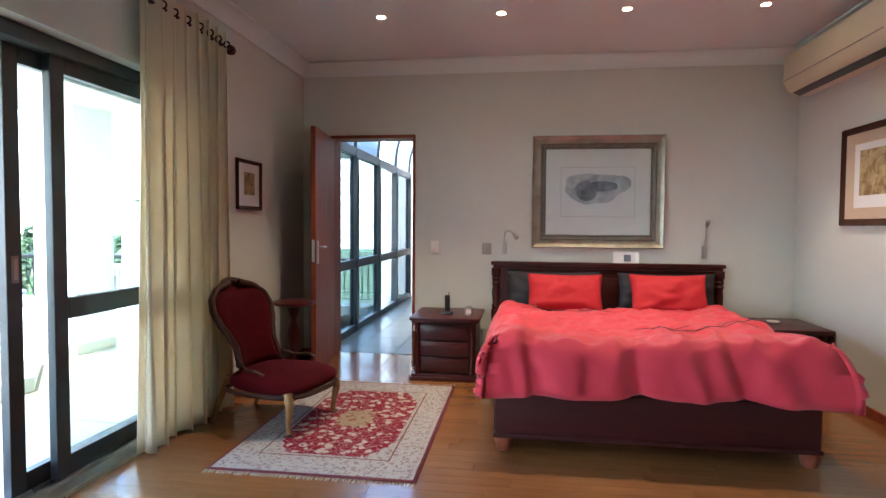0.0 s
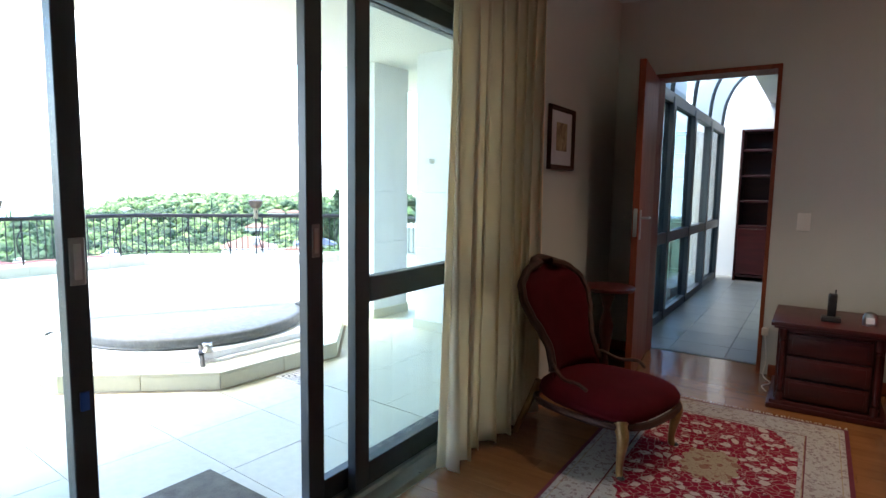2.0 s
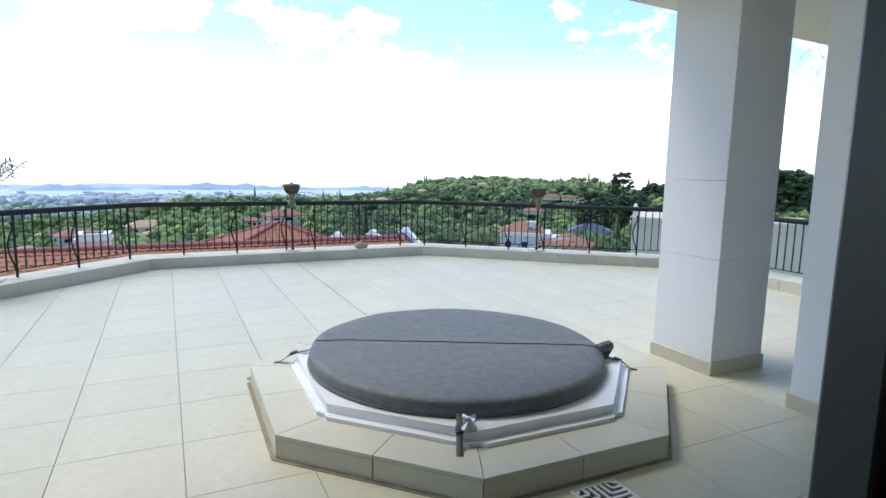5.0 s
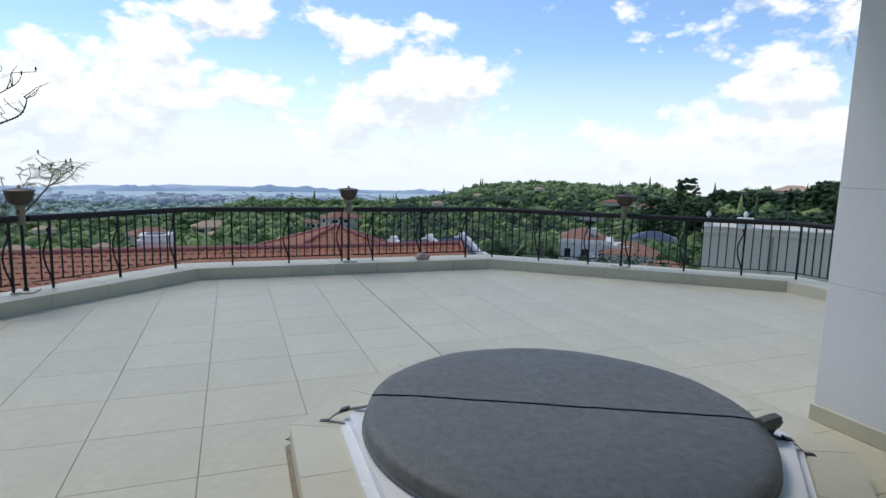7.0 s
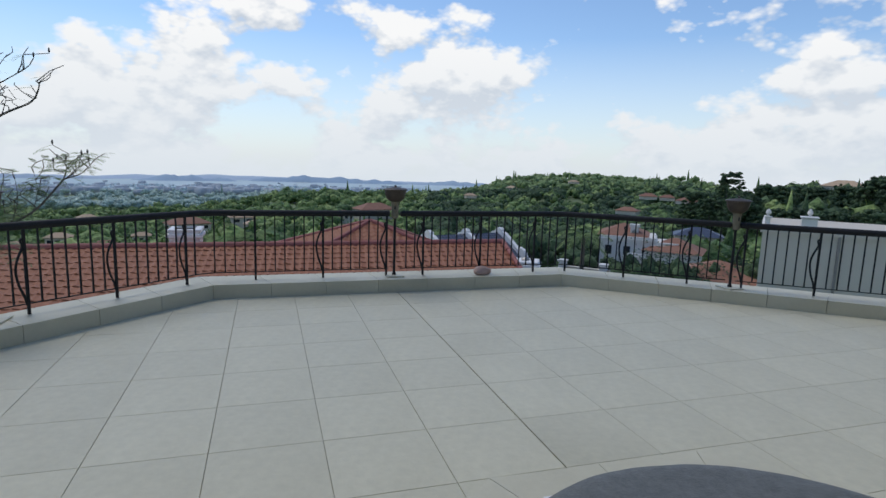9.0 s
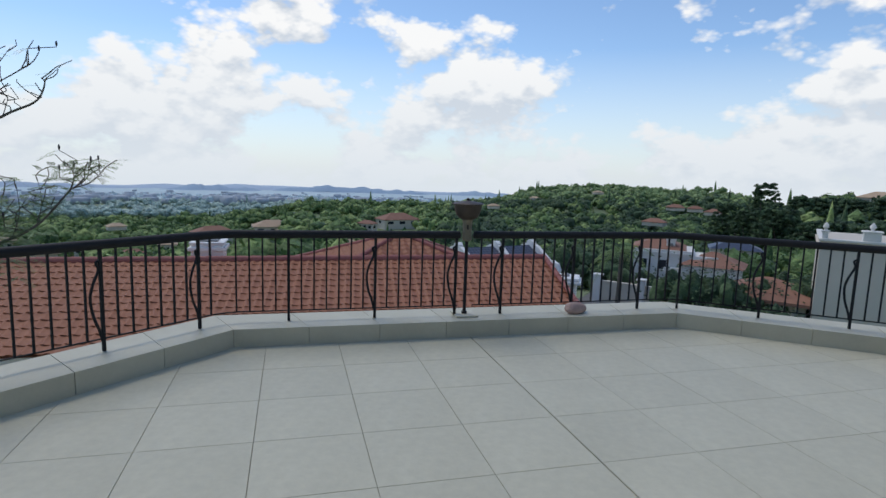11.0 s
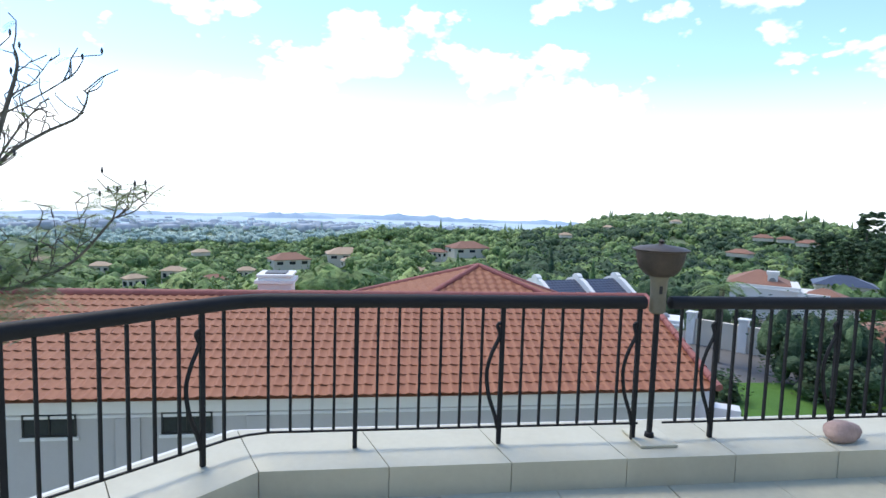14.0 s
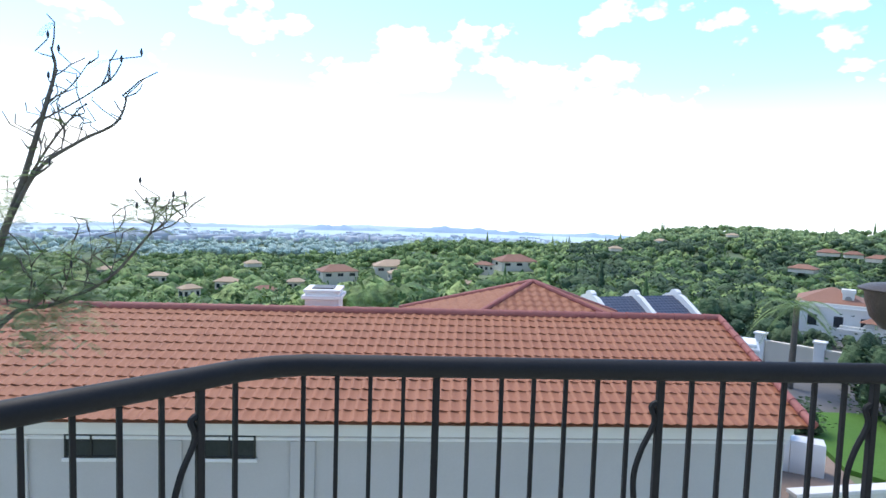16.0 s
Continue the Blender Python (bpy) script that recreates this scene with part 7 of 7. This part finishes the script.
f2 = bpy.data.objects["floor_2"]
pt = mesh_from("tile", boxes((0.002, 0.398, 0.002, 0.398, -0.02, 0.0)), mat("passage_tile", (0.25, 0.255, 0.23), (0.18, 0.185, 0.17), 0.35, scale=2, fine=30, bump=0.05, vary=0.2), False)
for i in range(8):
    for j in range(13):
        ob = new("tile", pt)
        ob.parent = f2
        ob.matrix_local = pose(-2.9 + 0.4 * i, 5.401 + 0.4 * j, 0)


def clip(poly, line):
    """A convex polygon cut by the closed convex line (given clockwise seen from above)."""
    out = poly
    for i in range(len(line)):
        a, b = Vector(line[i]), Vector(line[(i + 1) % len(line)])
        d = b - a
        side = [d.x * (p[1] - a.y) - d.y * (p[0] - a.x) for p in out]
        new_ = []
        for k in range(len(out)):
            p, q, sp, sq = out[k], out[(k + 1) % len(out)], side[k], side[(k + 1) % len(out)]
            if sp <= 0:
                new_.append(p)
            if (sp < 0 < sq) or (sq < 0 < sp):
                t = sp / (sp - sq)
                new_.append((p[0] + (q[0] - p[0]) * t, p[1] + (q[1] - p[1]) * t))
        out = new_
        if len(out) < 3:
            return []
    return out


TX, TY, PXT, PYT = -8.447, 2.73, 0.474, 0.485
bed_ob = bpy.data.objects["ground_slab"]
edge_line = offset(KERB, 0.03)
whole = mesh_from("tile", boxes((0.0013, PXT - 0.0013, 0.0013, PYT - 0.0013, -0.012, 0.0), bevel=0.001, seg=1), M["tile"], False)
for i in range(-4, 14):
    for j in range(-9, 12):
        x0, y0 = TX + i * PXT, TY + j * PYT
        g0 = 0.006 if j == 1 else 0.0013
        q = [(x0 + 0.0013, y0 + g0), (x0 + PXT - 0.0013, y0 + g0), (x0 + PXT - 0.0013, y0 + PYT - 0.0013), (x0 + 0.0013, y0 + PYT - 0.0013)]
        c = clip(q, edge_line)
        if len(c) < 3:
            continue
        if len(c) == 4 and g0 < 0.005 and all(abs(a[0] - b[0]) + abs(a[1] - b[1]) < 1e-6 for a, b in zip(sorted(c), sorted(q))):
            ob = new("tile", whole)
            ob.matrix_world = pose(x0, y0, 0)
        else:
            ob = new("tile", mesh_from("tile", slab(c, -0.012, 0.0), M["tile"], False))
        ob.parent = bed_ob

kerb = structure("trim_kerb", slab(offset(KERB, 0.39)[0:2] + [KERB[1], KERB[0]], -0.04, 0.10), M["grout"], "tiled kerb round the terrace", base=WORLD, category="kerb")
for i in range(len(KERB) - 1):
    a, b, c, d = (Vector(p) for p in (KERB[i], KERB[i + 1], OUTER[i + 1], OUTER[i]))
    m_ = max(2, round((b - a).length / 0.475))
    for k in range(m_):
        f0, f1 = k / m_, (k + 1) / m_
        g = 0.002 / (b - a).length
        q = [a.lerp(b, f0 + g), a.lerp(b, f1 - g), d.lerp(c, f1 - g), d.lerp(c, f0 + g)]
        bm = slab([tuple(v) for v in q], -0.045, 0.124)
        ob = new("kerb_block", mesh_from("kerb_block", bm, M["kerbtile"], False))
        ob.parent = kerb

for i in range(len(KERB) - 1):
    lip_in, lip_out = offset(KERB, 0.402), offset(KERB, 0.50)
    structure("trim_lip_%d" % (i + 1), slab([lip_in[i], lip_in[i + 1], lip_out[i + 1], lip_out[i]], -0.4, 0.085), M["render"], "white rendered lip outside the kerb", base=WORLD, category="trim")

# roof tiles of the neighbour: a swept S profile with a lip
rows_n = 13
sv = Vector((RIDGE[0] - EAVE[0], 0, RIDGE[1] - EAVE[1]))
pitch = math.degrees(math.atan2(sv.z, -sv.x))
rl, tw = sv.length / rows_n, 0.215
bm = bmesh.new()
cols = [[], [], []]
for k in range(8):
    u = k / 7
    h = 0.013 * math.cos(2 * math.pi * (u - 0.3)) - 0.004 * math.cos(4 * math.pi * u)
    cols[0].append(bm.verts.new((0, u * tw, h + 0.012)))
    cols[1].append(bm.verts.new((0, u * tw, h + 0.026)))
    cols[2].append(bm.verts.new((-rl * 1.06, u * tw, h + 0.006)))
for k in range(7):
    bm.faces.new((cols[0][k], cols[0][k + 1], cols[1][k + 1], cols[1][k]))
    bm.faces.new((cols[1][k], cols[1][k + 1], cols[2][k + 1], cols[2][k]))
rt_mesh = mesh_from("roof_tile", bm, M["roof"], None)
vsT = np.array([v.co[:] for v in rt_mesh.vertices])
deck = [o for o in nb.children if o.name.startswith("roof_deck")][0]
singles, joined, trn = 0, [], random.Random(4)
for r_ in range(rows_n):
    base = Vector((EAVE[0], 0, EAVE[1])) + sv * (r_ / rows_n)
    y_end = Y1 + 0.45 * r_ / rows_n
    n_ = int((y_end - Y0) / tw)
    for c_ in range(n_):
        y = y_end - (c_ + 1) * tw
        m4 = Matrix.Translation((base.x - O.x, y - O.y, base.z - O.z + trn.uniform(0, 0.006))) @ pose(0, 0, 0, 0, pitch, trn.uniform(-0.6, 0.6))
        if -1.2 < y < 6.2 and singles < 300 and r_ < 12:
            ob = new("roof_tile", rt_mesh)
            ob.parent = deck
            ob.matrix_local = m4
            singles += 1
        else:
            joined.append(m4)
V, F = [], []
polys = [tuple(p.vertices) for p in rt_mesh.polygons]
for m4 in joined:
    n0 = len(V)
    V += [tuple(m4 @ v.co) for v in rt_mesh.vertices]
    F += [tuple(i + n0 for i in p) for p in polys]
me = bpy.data.meshes.new("roof_tiles")
me.from_pydata(V, [], F)
me.shade_smooth()
me.set_sharp_from_angle(angle=radians(38))
me.materials.append(M["roof"])
tagged(part("roof_tiles", me, None, deck), kind="stuff")
